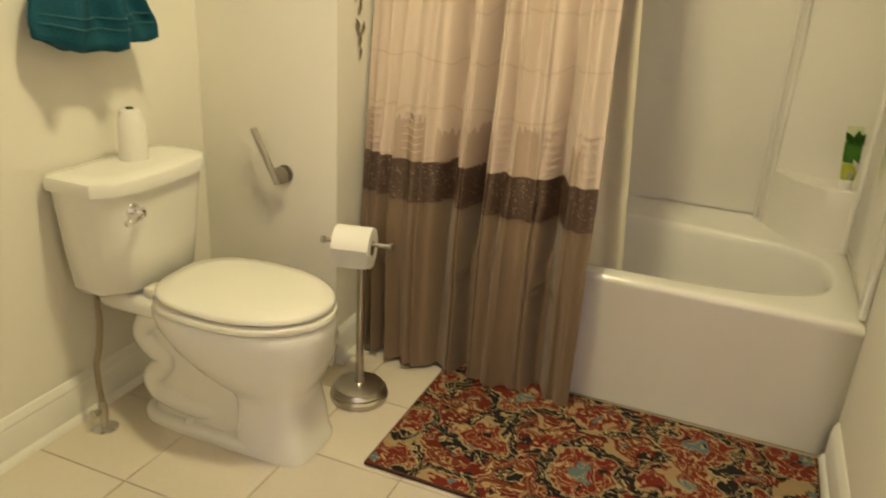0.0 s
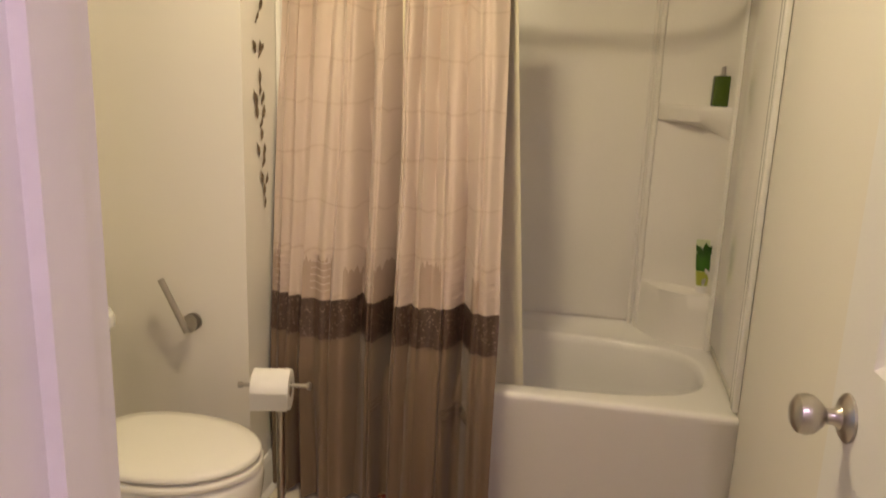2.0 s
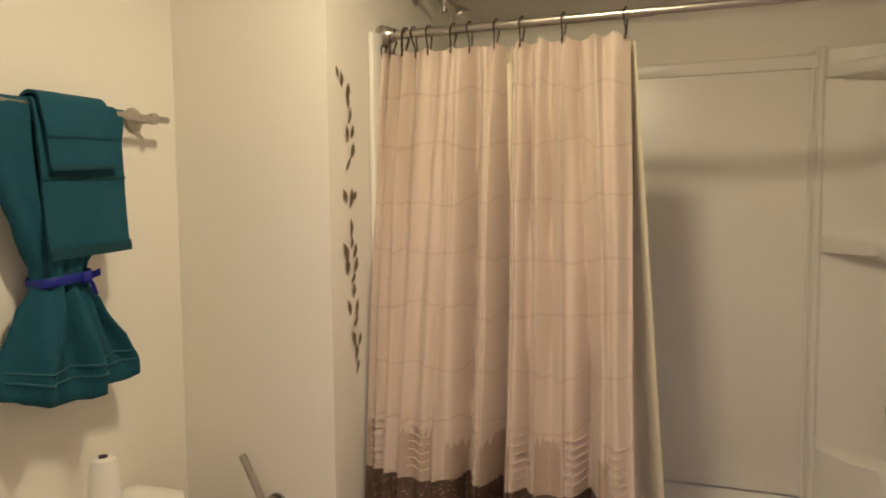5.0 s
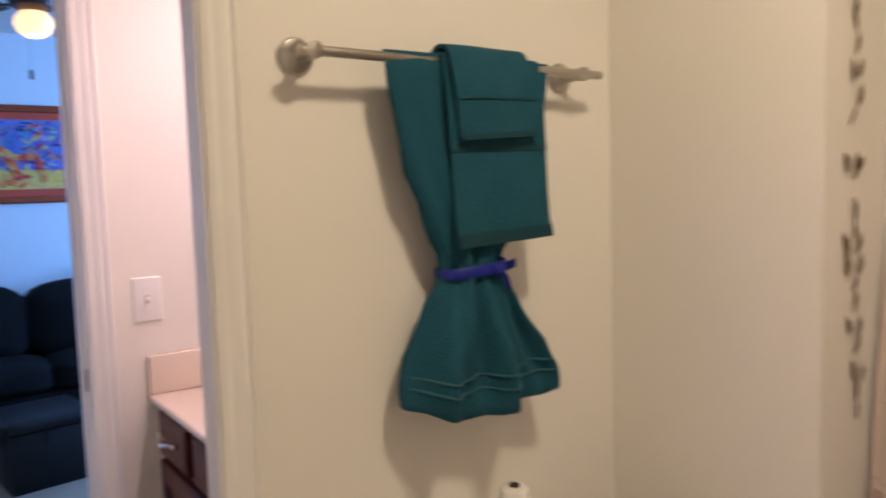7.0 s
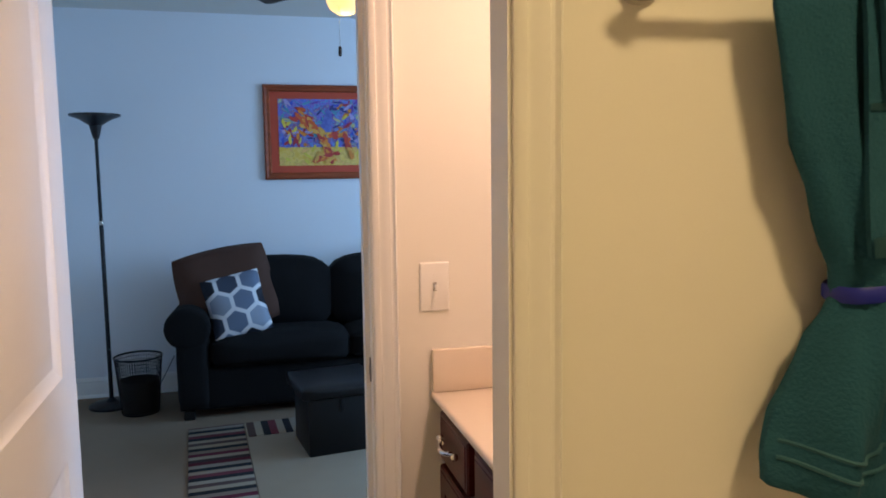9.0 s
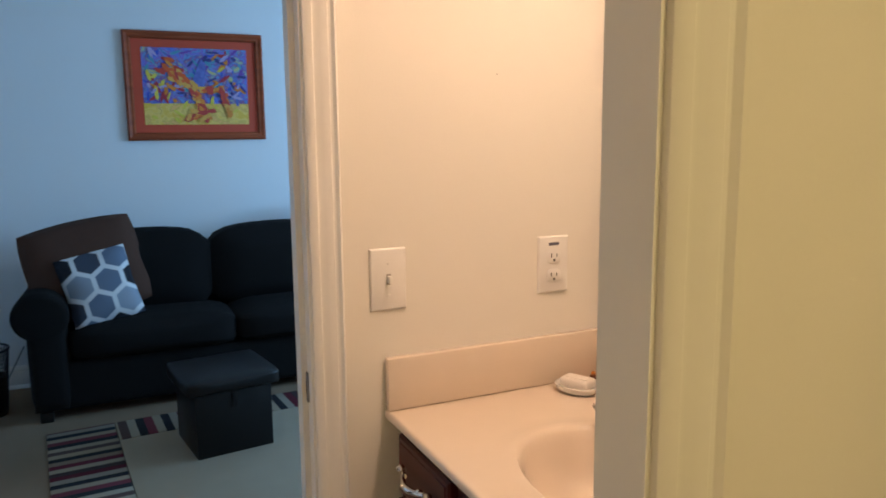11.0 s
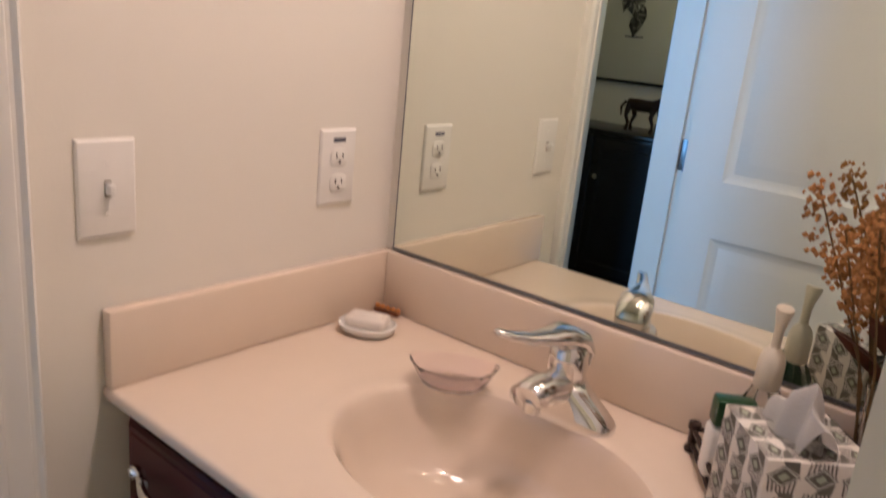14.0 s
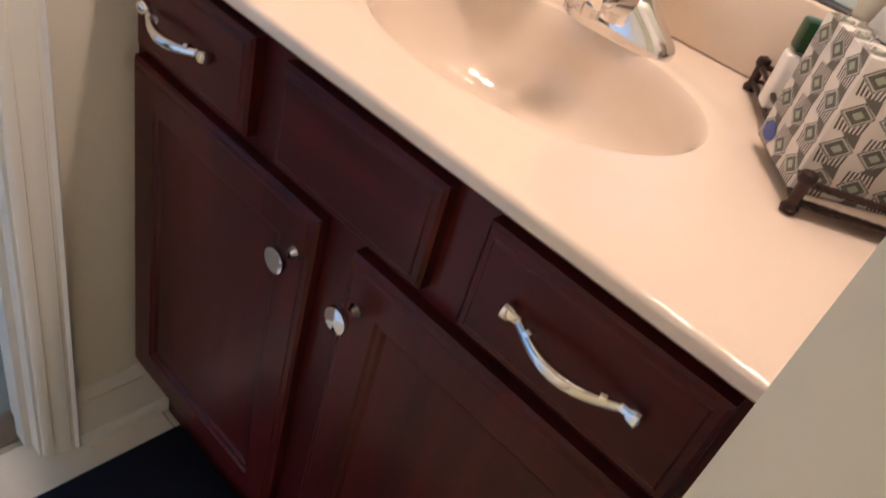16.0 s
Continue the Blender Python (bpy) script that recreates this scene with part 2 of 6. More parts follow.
def rug_material():
    m = mat("rug_pile", (0.3, 0.2, 0.1), 0.95, fine=350, bump=0.9, spec=0.2)
    nt = m.node_tree
    b = nt.nodes["Principled BSDF"]
    co = nt.nodes.new("ShaderNodeTexCoord")
    n0 = node(nt, "ShaderNodeTexNoise", Scale=11.0, Detail=3.0)
    nt.links.new(co.outputs["Object"], n0.inputs["Vector"])
    warp = nt.nodes.new("ShaderNodeMix")
    warp.data_type = "VECTOR"
    warp.inputs["Factor"].default_value = 0.14
    nt.links.new(co.outputs["Object"], warp.inputs["A"])
    nt.links.new(n0.outputs["Color"], warp.inputs["B"])
    n1 = node(nt, "ShaderNodeTexNoise", Scale=7.2, Detail=3.0, Distortion=1.8)
    nt.links.new(warp.outputs["Result"], n1.inputs["Vector"])
    med = node(nt, "ShaderNodeTexVoronoi", Scale=4.6, Randomness=0.35)
    nt.links.new(warp.outputs["Result"], med.inputs["Vector"])
    ground = ramp_of(nt, med.outputs["Distance"], [(0.0, (0.10, 0.15, 0.16)), (0.14, (0.16, 0.022, 0.015)), (0.37, (0.30, 0.22, 0.12)), (0.395, (0.012, 0.010, 0.011)), (0.52, (0.13, 0.018, 0.013)), (0.62, (0.15, 0.036, 0.018)), (0.70, (0.014, 0.012, 0.013))], True)
    lace = ramp_of(nt, n1.outputs[0], [(0.0, (0, 0, 0)), (0.36, (1, 1, 1)), (0.39, (0, 0, 0)), (0.456, (0.95, 0.95, 0.95)), (0.476, (0, 0, 0)), (0.540, (1, 1, 1)), (0.562, (0, 0, 0)), (0.64, (0.8, 0.8, 0.8))], True)
    reds = nt.nodes.new("ShaderNodeMix")
    reds.data_type = "RGBA"
    reds.inputs["B"].default_value = (0.40, 0.29, 0.15, 1)
    nt.links.new(lace.outputs[0], reds.inputs["Factor"])
    nt.links.new(ground.outputs[0], reds.inputs["A"])
    v = node(nt, "ShaderNodeTexVoronoi", Scale=27.0, Randomness=1.0)
    nt.links.new(warp.outputs["Result"], v.inputs["Vector"])
    petals = ramp_of(nt, v.outputs["Distance"], [(0.0, (1, 1, 1)), (0.22, (0, 0, 0))], True)
    tone = ramp_of(nt, v.outputs["Color"], [(0.0, (0.42, 0.30, 0.15)), (0.35, (0.22, 0.02, 0.014)), (0.55, (0.012, 0.012, 0.014)), (0.75, (0.10, 0.15, 0.16)), (0.86, (0.24, 0.07, 0.02))], True)
    mix = nt.nodes.new("ShaderNodeMix")
    mix.data_type = "RGBA"
    nt.links.new(petals.outputs[0], mix.inputs["Factor"])
    nt.links.new(reds.outputs["Result"], mix.inputs["A"])
    nt.links.new(tone.outputs[0], mix.inputs["B"])
    nt.links.new(mix.outputs["Result"], b.inputs["Base Color"])
    return m


def picture_material(name, stops, size, twist):
    """Loose brushwork in flat dabs of paint."""
    m = mat(name, (0.3, 0.3, 0.3), 0.4, bump=0.3)
    nt = m.node_tree
    b = nt.nodes["Principled BSDF"]
    co = nt.nodes.new("ShaderNodeTexCoord")
    n = node(nt, "ShaderNodeTexNoise", Scale=size, Detail=5.0, Distortion=twist)
    nt.links.new(co.outputs["Object"], n.inputs["Vector"])
    r = ramp_of(nt, n.outputs[0], stops, False)
    nt.links.new(r.outputs[0], b.inputs["Base Color"])
    return m


def stripe_material(name, axis, width, tones):
    m = mat(name, (0.3, 0.2, 0.2), 0.95, fine=400, bump=0.8, spec=0.2)
    nt = m.node_tree
    b = nt.nodes["Principled BSDF"]
    co = nt.nodes.new("ShaderNodeTexCoord")
    sep = nt.nodes.new("ShaderNodeSeparateXYZ")
    nt.links.new(co.outputs["Object"], sep.inputs[0])
    k = node(nt, "ShaderNodeMath")
    k.operation = "MULTIPLY"
    k.inputs[1].default_value = 1 / width
    nt.links.new(sep.outputs[axis], k.inputs[0])
    fr = node(nt, "ShaderNodeMath")
    fr.operation = "FRACT"
    nt.links.new(k.outputs[0], fr.inputs[0])
    r = ramp_of(nt, fr.outputs[0], [(i / len(tones), c) for i, c in enumerate(tones)], True)
    nt.links.new(r.outputs[0], b.inputs["Base Color"])
    return m


STRIPES = [(0.30, 0.24, 0.17), (0.02, 0.018, 0.02), (0.22, 0.16, 0.12), (0.13, 0.018, 0.03), (0.32, 0.27, 0.2), (0.05, 0.03, 0.03), (0.10, 0.012, 0.02), (0.24, 0.2, 0.16),
           (0.015, 0.014, 0.018), (0.28, 0.22, 0.16), (0.15, 0.03, 0.04), (0.02, 0.02, 0.022), (0.30, 0.25, 0.19), (0.09, 0.05, 0.045)]

# ---- building helpers ----
def mesh_of(bm, material, smooth=35):
    me = bpy.data.meshes.new("mesh")
    bmesh.ops.recalc_face_normals(bm, faces=bm.faces[:])
    bm.to_mesh(me)
    bm.free()
    me.materials.append(material)
    if smooth:
        me.shade_smooth()
        me.set_sharp_from_angle(angle=radians(smooth))
    return me


def thing(name, at=(0, 0, 0), turn=0.0, label="", category="", group="", kind=""):
    """An empty at a thing's base, which carries its parts."""
    ob = new(name)
    ob.empty_display_size = 0.05
    ob.matrix_basis = pose(*at, 0, 0, turn)
    return tagged(ob, label, category, group, kind)


def part(name, bm, material, parent, label="", smooth=35):
    """One mesh object under a thing or a part, in the thing's own space."""
    ob = new(name, mesh_of(bm, material, smooth))
    ob.parent = parent
    return tagged(ob, label)


def single(name, bm, material, at=(0, 0, 0), turn=0.0, label="", category="", group="", kind="", smooth=35):
    ob = new(name, mesh_of(bm, material, smooth))
    ob.matrix_basis = pose(*at, 0, 0, turn)
    return tagged(ob, label, category, group, kind)


def box(lo, hi, bevel=0.0, bm=None, seg=2):
    bm = bm or bmesh.new()
    tmp = bmesh.new()
    bmesh.ops.create_cube(tmp, size=1)
    for v in tmp.verts:
        v.co = Vector([(a + b) / 2 + (b - a) * c for a, b, c in zip(lo, hi, v.co)])
    if bevel:
        bmesh.ops.bevel(tmp, geom=tmp.edges[:], offset=bevel, segments=seg, affect="EDGES", profile=0.5)
    me = bpy.data.meshes.new("tmp")
    tmp.to_mesh(me)
    tmp.free()
    bm.from_mesh(me)
    bpy.data.meshes.remove(me)
    return bm


def loft(loops, bm=None, close=True, cap0=False, cap1=False):
    """Skin between rings of equally many points."""
    bm = bm or bmesh.new()
    rings = [[bm.verts.new(p) for p in ring] for ring in loops]
    n = len(rings[0])
    for a, b in zip(rings, rings[1:]):
        for i in range(n if close else n - 1):
            j = (i + 1) % n
            bm.faces.new((a[i], a[j], b[j], b[i]))
    if cap0:
        bm.faces.new(rings[0])
    if cap1:
        bm.faces.new(rings[-1])
    return bm


def ring(center, u, v, ru, rv, n=20, power=2.0):
    c, u, v = Vector(center), Vector(u), Vector(v)
    out = []
    for i in range(n):
        a = 2 * math.pi * i / n
        ca, sa = math.cos(a), math.sin(a)
        out.append(c + u * ru * math.copysign(abs(ca) ** (2 / power), ca) + v * rv * math.copysign(abs(sa) ** (2 / power), sa))
    return out


def tube(points, radius, bm=None, n=10, caps=True):
    """A round bar along points; radius may vary."""
    pts = [Vector(p) for p in points]
    rad = radius if isinstance(radius, (list, tuple)) else [radius] * len(pts)
    loops, side = [], None
    for i, p in enumerate(pts):
        d = (pts[min(i + 1, len(pts) - 1)] - pts[max(i - 1, 0)]).normalized()
        if side is None:
            side = d.orthogonal().normalized()
        side = (side - d * side.dot(d)).normalized()
        loops.append(ring(p, side, d.cross(side), rad[i], rad[i], n))
    return loft(loops, bm, True, caps, caps)


def lathe(profile, axis="z", at=(0, 0, 0), n=24, bm=None, caps=True):
    """A turned body: (radius, height) pairs along an axis."""
    u, v, w = {"z": ((1, 0, 0), (0, 1, 0), (0, 0, 1)), "x": ((0, 1, 0), (0, 0, 1), (1, 0, 0)), "y": ((0, 0, 1), (1, 0, 0), (0, 1, 0))}[axis]
    loops = [ring(Vector(at) + Vector(w) * h, u, v, max(r, 1e-4), max(r, 1e-4), n) for r, h in profile]
    return loft(loops, bm, True, caps, caps)


def sheet(fn, nu, nv, thick=0.0, bm=None):
    """A surface from fn(u, v), u and v from 0 to 1, given a thickness."""
    bm = bm or bmesh.new()
    g = [[bm.verts.new(fn(i / nu, j / nv)) for i in range(nu + 1)] for j in range(nv + 1)]
    fs = [bm.faces.new((g[j][i], g[j][i + 1], g[j + 1][i + 1], g[j + 1][i])) for j in range(nv) for i in range(nu)]
    if thick:
        bmesh.ops.solidify(bm, geom=fs, thickness=thick)
    return bm


def leaf(bm, at, d, side, length, width, bend=0.2):
    a, d, s = Vector(at), Vector(d).normalized(), Vector(side).normalized()
    n = d.cross(s)
    rows = [(0, 0.02, 0), (0.3, 0.8, 0.5), (0.6, 1.0, 0.7), (1, 0.02, 0)]
    vs = []
    for t, w, b in rows:
        c = a + d * length * t
        up = n * (length * bend * b)
        vs.append((bm.verts.new(c - s * width * w / 2 + up * 0.4), bm.verts.new(c + up * 0.15), bm.verts.new(c + s * width * w / 2 + up * 0.4)))
    for p, q in zip(vs, vs[1:]):
        bm.faces.new((p[0], p[1], q[1], q[0]))
        bm.faces.new((p[1], p[2], q[2], q[1]))


def boxes(*pairs):
    bm = bmesh.new()
    for lo, hi in pairs:
        box(lo, hi, 0, bm)
    return bm


# ---- plan (metres) ----
H, LOW = 2.42, 2.16                   # ceiling, dropped ceiling over the tub
XT, YTP, XA = 0.861, 0.304, 1.335     # towel wall, short wall beside the toilet, tub's end wall
XR, YB, YA = 2.788, 1.245, 0.476      # right wall, tub's back wall, tub's front
RIM = 0.41
YQ, QL, QR = -1.286, 2.016, 2.712     # wall with the entry doorway, and its opening
PN, PS = -0.604, -1.235               # doorway from bath to vanity
BN, BS = -0.628, -1.287               # doorway from vanity to bedroom
DH = 1.965
XB, YBN, YBS = -3.4, 2.4, -2.45       # bedroom's far, window and corridor walls
WT = 0.11


def wall(name, material, *pairs, label=""):
    return single(name, boxes(*pairs), material, label=label, category="wall", kind="structure", smooth=0)


wall("wall_bedroom_door", PAINT, ((-WT, YBS, 0), (0, BS - 0.018, H)), ((-WT, BN + 0.018, 0), (0, YBN, H)), ((-WT, BS - 0.018, DH + 0.018), (0, BN + 0.018, H)),
     label="cream painted wall with the doorway to the sitting room")
wall("wall_mirror", PAINT, ((0, 0, 0), (0.80, WT, H)), label="cream painted wall behind the vanity mirror")
wall("wall_partition", PAINT, ((0.80, PN + 0.018, 0), (XT, YTP + WT, H)), ((0.80, -1.42, 0), (XT, PS - 0.018, H)), ((0.80, PS - 0.018, DH + 0.018), (XT, PN + 0.018, H)),
     label="cream painted wall carrying the towel bar")
wall("wall_toilet", PAINT, ((XT, YTP, 0), (XA, YTP + WT, H)), ((XA - WT, YTP + WT, 0), (XA, YB + WT, H)), label="cream painted wall stub beside the tub")
wall("wall_tub", PAINT, ((XA, YB, 0), (XR + WT, YB + WT, H)), label="cream painted wall behind the tub")
wall("wall_right", PAINT, ((XR, -3.0, 0), (XR + WT, YB, H)), label="cream painted side wall")
wall("wall_entry", PAINT, ((XT, YQ - WT, 0), (QL - 0.018, YQ, H)), ((QR + 0.018, YQ - WT, 0), (XR, YQ, H)), ((QL - 0.018, YQ - WT, DH + 0.018), (QR + 0.018, YQ, H)),
     label="cream painted wall with the entry doorway")
wall("wall_vanity_south", PAINT, ((0, -1.42 - WT, 0), (XT, -1.42, H)), label="cream painted wall")
wall("wall_hall", PAINT, ((XT - WT, -3.0 - WT, 0), (XR + WT, -3.0, H)), ((XT - WT, -3.0, 0), (XT, -1.42 - WT, H)), label="cream painted hall wall")
wall("wall_sofa", PAINT_BED, ((XB - WT, YBS - WT, 0), (XB, YBN + WT, H)), label="pale blue-grey wall behind the sofa")
DX0, DX1 = -1.03, -0.25
wall("wall_corridor", PAINT_BED, ((XB, YBS - WT, 0), (DX0 - 0.018, YBS, H)), ((DX1 + 0.018, YBS - WT, 0), (0, YBS, H)), ((DX0 - 0.018, YBS - WT, DH + 0.018), (DX1 + 0.018, YBS, H)),
     label="pale blue-grey wall with a doorway")
WX0, WX1, WZ0, WZ1 = -2.4, -1.0, 0.85, 2.1
wall("wall_window", PAINT_BED, ((XB, YBN, 0), (WX0, YBN + WT, H)), ((WX1, YBN, 0), (0, YBN + WT, H)), ((WX0, YBN, 0), (WX1, YBN + WT, WZ0)), ((WX0, YBN, WZ1), (WX1, YBN + WT, H)),
     label="pale blue-grey wall with the window")
wall("wall_far_corridor", PAINT, ((XB, -3.5 - WT, 0), (0.2, -3.5, H)), ((XB - WT, -3.5 - WT, 0), (XB, YBS - WT, H)), ((0.2, -3.5 - WT, 0), (0.2 + WT, YBS, H)), label="yellowish corridor wall")
single("ceiling", boxes(((-WT, -3.0 - WT, H), (XR + WT, 0.55, H + 0.1)), ((-WT, 0.55, H), (XA, YB + WT, H + 0.1))), CEILING, label="flat painted ceiling", category="ceiling", kind="structure", smooth=0)
single("ceiling_tub", boxes(((XA, 0.55, LOW), (XR, YB, H + 0.1))), CEILING, label="dropped ceiling over the tub", category="ceiling", kind="structure", smooth=0)
single("ceiling_bedroom", boxes(((XB - WT, -3.5 - WT, H), (-WT, YBN + WT, H + 0.1))), CEILING, label="flat painted ceiling", category="ceiling", kind="structure", smooth=0)
single("floor_bedroom", boxes(((XB, -3.5, -0.1), (-0.05, YBN, 0.0))), CARPET, label="beige cut-pile carpet", category="carpet", kind="structure", smooth=0)
floor = single("floor", boxes(((-0.05, -3.0, -0.1), (XR, YB, -0.004))), GROUT, label="beige ceramic floor tiles with tan grout", category="floor", kind="structure", smooth=0)


def casing_profile(bm, a, b, out, across, w=0.055):
    """Moulded casing from a to b: out is the wall's normal, across leads away from the opening."""
    a, b, o, c = Vector(a), Vector(b), Vector(out), Vector(across)
    prof = [(0, 0), (0, 0.007), (0.005, 0.011), (0.014, 0.012), (0.016, 0.0102), (0.020, 0.0102), (0.026, 0.014), (0.040, 0.0155), (0.042, 0.0140), (0.046, 0.0146), (0.050, 0.019), (w - 0.004, 0.020), (w, 0.016), (w, 0)]
    loft([[p + c * x + o * y for x, y in prof] for p in (a, b)], bm, True, True, True)


def doorway(name, axis, lo, hi, w0, w1, label, sides=(0, 1), stops=True):
    """Lining, stops and casings of an opening in a wall that runs along an axis from lo to hi."""
    def P(s, d, z):
        return (d, s, z) if axis == "y" else (s, d, z)
    t = thing(name, P((lo + hi) / 2, w0, 0), 0, label, "door frame", kind="structure")
    o = Vector(t.matrix_basis.translation)

    def bx(*pairs):
        return boxes(*[(tuple(Vector(P(*a)) - o), tuple(Vector(P(*b)) - o)) for a, b in pairs])
    part("lining", bx(((lo - 0.018, w0, 0), (lo, w1, DH)), ((hi, w0, 0), (hi + 0.018, w1, DH)), ((lo - 0.018, w0, DH), (hi + 0.018, w1, DH + 0.018))), TRIM, t, smooth=0)
    m = (w0 + w1) / 2 + 0.01
    if stops:
        part("stop", bx(((lo, m - 0.016, 0), (lo + 0.011, m + 0.016, DH - 0.011)), ((hi - 0.011, m - 0.016, 0), (hi, m + 0.016, DH - 0.011)), ((lo, m - 0.016, DH - 0.011), (hi, m + 0.016, DH))), TRIM, t, smooth=0)
    for d, n in [((w0, -1), (w1, 1))[k] for k in sides]:
        bm = bmesh.new()
        out = P(0, n, 0)
        r = 0.005
        for s, k in ((lo - r, -1), (hi + r, 1)):
            casing_profile(bm, Vector(P(s, d, 0)) - o, Vector(P(s, d, DH + r)) - o, out, P(k, 0, 0))
        casing_profile(bm, Vector(P(lo - r - 0.055, d, DH + r)) - o, Vector(P(hi + r + 0.055, d, DH + r)) - o, out, (0, 0, 1))
        part("casing", bm, TRIM, t)
    return t


doorway("door_frame_bedroom", "y", BS, BN, -WT, 0.0, "white moulded doorway trim to the sitting room")
doorway("door_frame_bath", "y", PS, PN, 0.80, XT, "white moulded doorway trim between bath and vanity", (1,), False)
doorway("door_frame_entry", "x", QL, QR, YQ - WT, YQ, "white moulded doorway trim at the bath entry", (0,))
doorway("door_frame_corridor", "x", DX0, DX1, YBS - WT, YBS, "white moulded doorway trim to the corridor")


def baseboard(name, runs, label="white moulded baseboard with quarter round"):
    """Runs of (start, end, inward normal)."""
    bm = bmesh.new()
    prof = [(0, 0), (0.026, 0), (0.024, 0.010), (0.019, 0.017), (0.014, 0.020), (0.014, 0.092), (0.011, 0.098), (0.013, 0.104), (0.010, 0.112), (0.004, 0.124), (0, 0.126)]
    for a, b, n in runs:
        n = Vector((*n, 0))
        loft([[Vector((*p, 0)) + n * x + Vector((0, 0, z)) for x, z in prof] for p in (a, b)], bm, True, True, True)
    return single(name, bm, TRIM, label=label, category="baseboard", kind="structure")


baseboard("baseboard_bath", [((XT, PN + 0.061), (XT, YTP), (1, 0)), ((XT, YTP), (XA, YTP), (0, -1)), ((XA, YTP), (XA, YA), (1, 0)), ((XR, YQ), (XR, YA), (-1, 0))])
baseboard("baseboard_vanity", [((0, BN + 0.061), (0, -0.0), (1, 0))])
baseboard("baseboard_bedroom", [((XB, YBS), (XB, YBN), (1, 0)), ((XB, YBN), (-WT, YBN), (0, -1)), ((XB, YBS), (DX0 - 0.061, YBS), (0, 1))])


def panel_door(name, at, turn, width, label, hinge_z=(0.22, 1.06, 1.75), knob_side=None, knob_face=()):
    """A two-panel door, hinged at its origin and reaching along x; faces look along y."""
    t = thing(name, at, turn, label, "door", kind="structure")
    th, hgt = 0.035, DH - 0.012
    s, rails = 0.118, ((0.0, 0.24), (0.845, 1.01), (1.81 + 0.005, hgt))
    part("leaf", boxes(((0, -th / 2 + 0.011, 0.008), (width, th / 2 - 0.011, hgt)), ), DOOR, t, smooth=0)
    for y0, y1 in ((-th / 2, -th / 2 + 0.011), (th / 2 - 0.011, th / 2)):
        bm = bmesh.new()
        for x0, x1 in ((0, s), (width - s, width)):
            box((x0, y0, 0.008), (x1, y1, hgt), 0, bm)
        for z0, z1 in rails:
            box((s, y0, max(z0, 0.008)), (width - s, y1, z1), 0, bm)
        part("stile_and_rail", bm, DOOR, t, smooth=0)
        out = 1 if y1 > 0 else -1
        for z0, z1 in ((0.24, 0.845), (1.01, 1.815)):
            loops = []
            for k, d in ((0, 0.011), (0.003, 0.009), (0.018, 0.0025), (0.026, 0.0008), (0.060, 0.0085), (0.064, 0.009)):
                yy = (th / 2 - 0.011 + d) * out
                loops.append([(s + k, yy, z0 + k), (width - s - k, yy, z0 + k), (width - s - k, yy, z1 - k), (s + k, yy, z1 - k)])
            part("panel", loft(loops, None, True, False, True), DOOR, t, smooth=20)
    for z in hinge_z:
        bm = boxes(((-0.003, -th / 2 - 0.001, z - 0.045), (0.001, th / 2, z + 0.045)))
        tube([(-0.003, -th / 2 - 0.002, z - 0.047), (-0.003, -th / 2 - 0.002, z + 0.047)], 0.006, bm, 8)
        box((-0.034, -th / 2 - 0.003, z - 0.045), (-0.004, -th / 2 - 0.001, z + 0.045), 0.0008, bm)
        part("hinge", bm, STEEL, t, "steel butt hinge")
    for f in knob_face:
        y = f * th / 2
        bm = lathe([(0.0, 0), (0.034, 0), (0.034, 0.004), (0.028, 0.009), (0.016, 0.012), (0.011, 0.020), (0.011, 0.030), (0.018, 0.036), (0.0265, 0.046), (0.0285, 0.056), (0.026, 0.066), (0.017, 0.073), (0.0, 0.0745)], "y", (0, 0, 0), 28)
        if f < 0:
            bmesh.ops.transform(bm, matrix=Matrix.Scale(-1, 4, (0, 1, 0)), verts=bm.verts[:])
        bmesh.ops.translate(bm, verts=bm.verts[:], vec=(width - 0.065, y, 0.92))
        part("door_knob", bm, NICKEL, t, "brushed nickel round knob")
    return t


panel_door("door_entry", (2.700, YQ + 0.02, 0), 91.2, 0.690, "white two-panel door standing open against the side wall", knob_face=(1,))
panel_door("door_bedroom", (0.005, BS + 0.020, 0), 1.0, 0.640, "white two-panel door standing open into the vanity area", knob_face=(-1,))


def strike(at, out, label="dull steel strike plate on the door jamb"):
    bm = bmesh.new()
    box((-0.016, -0.0015, -0.028), (0.016, 0.0015, 0.028), 0.001, bm)
    t = thing("strike_plate", at, out, label, "strike plate")
    part("plate", bm, STEEL, t)
    part("latch_hole", boxes(((-0.007, -0.0022, -0.012), (0.007, -0.0012, 0.012))), SLOT, t, "dark latch hole", 0)


strike((-0.035, BN - 0.0016, 0.94), 0)

# bedroom window
win = thing("window_1", ((WX0 + WX1) / 2, YBN, WZ0), 0, "white framed window with daylight behind", "window", kind="structure")
hw, hh = (WX1 - WX0) / 2, WZ1 - WZ0
part("window_frame", boxes(((-hw, 0, 0), (-hw + 0.05, WT, hh)), ((hw - 0.05, 0, 0), (hw, WT, hh)), ((-hw + 0.05, 0, 0), (hw - 0.05, WT, 0.05)), ((-hw + 0.05, 0, hh - 0.05), (hw - 0.05, WT, hh)), ((-hw + 0.05, 0.03, hh / 2 - 0.02), (hw - 0.05, 0.08, hh / 2 + 0.02))), TRIM, win, smooth=0)
for z0, z1 in ((0.05, hh / 2 - 0.02), (hh / 2 + 0.02, hh - 0.05)):
    pane = part("pane", boxes(((-hw + 0.05, 0.05, z0), (hw - 0.05, 0.054, z1))), CLEAR, win, "clear glass", 0)
    pane.visible_shadow = False
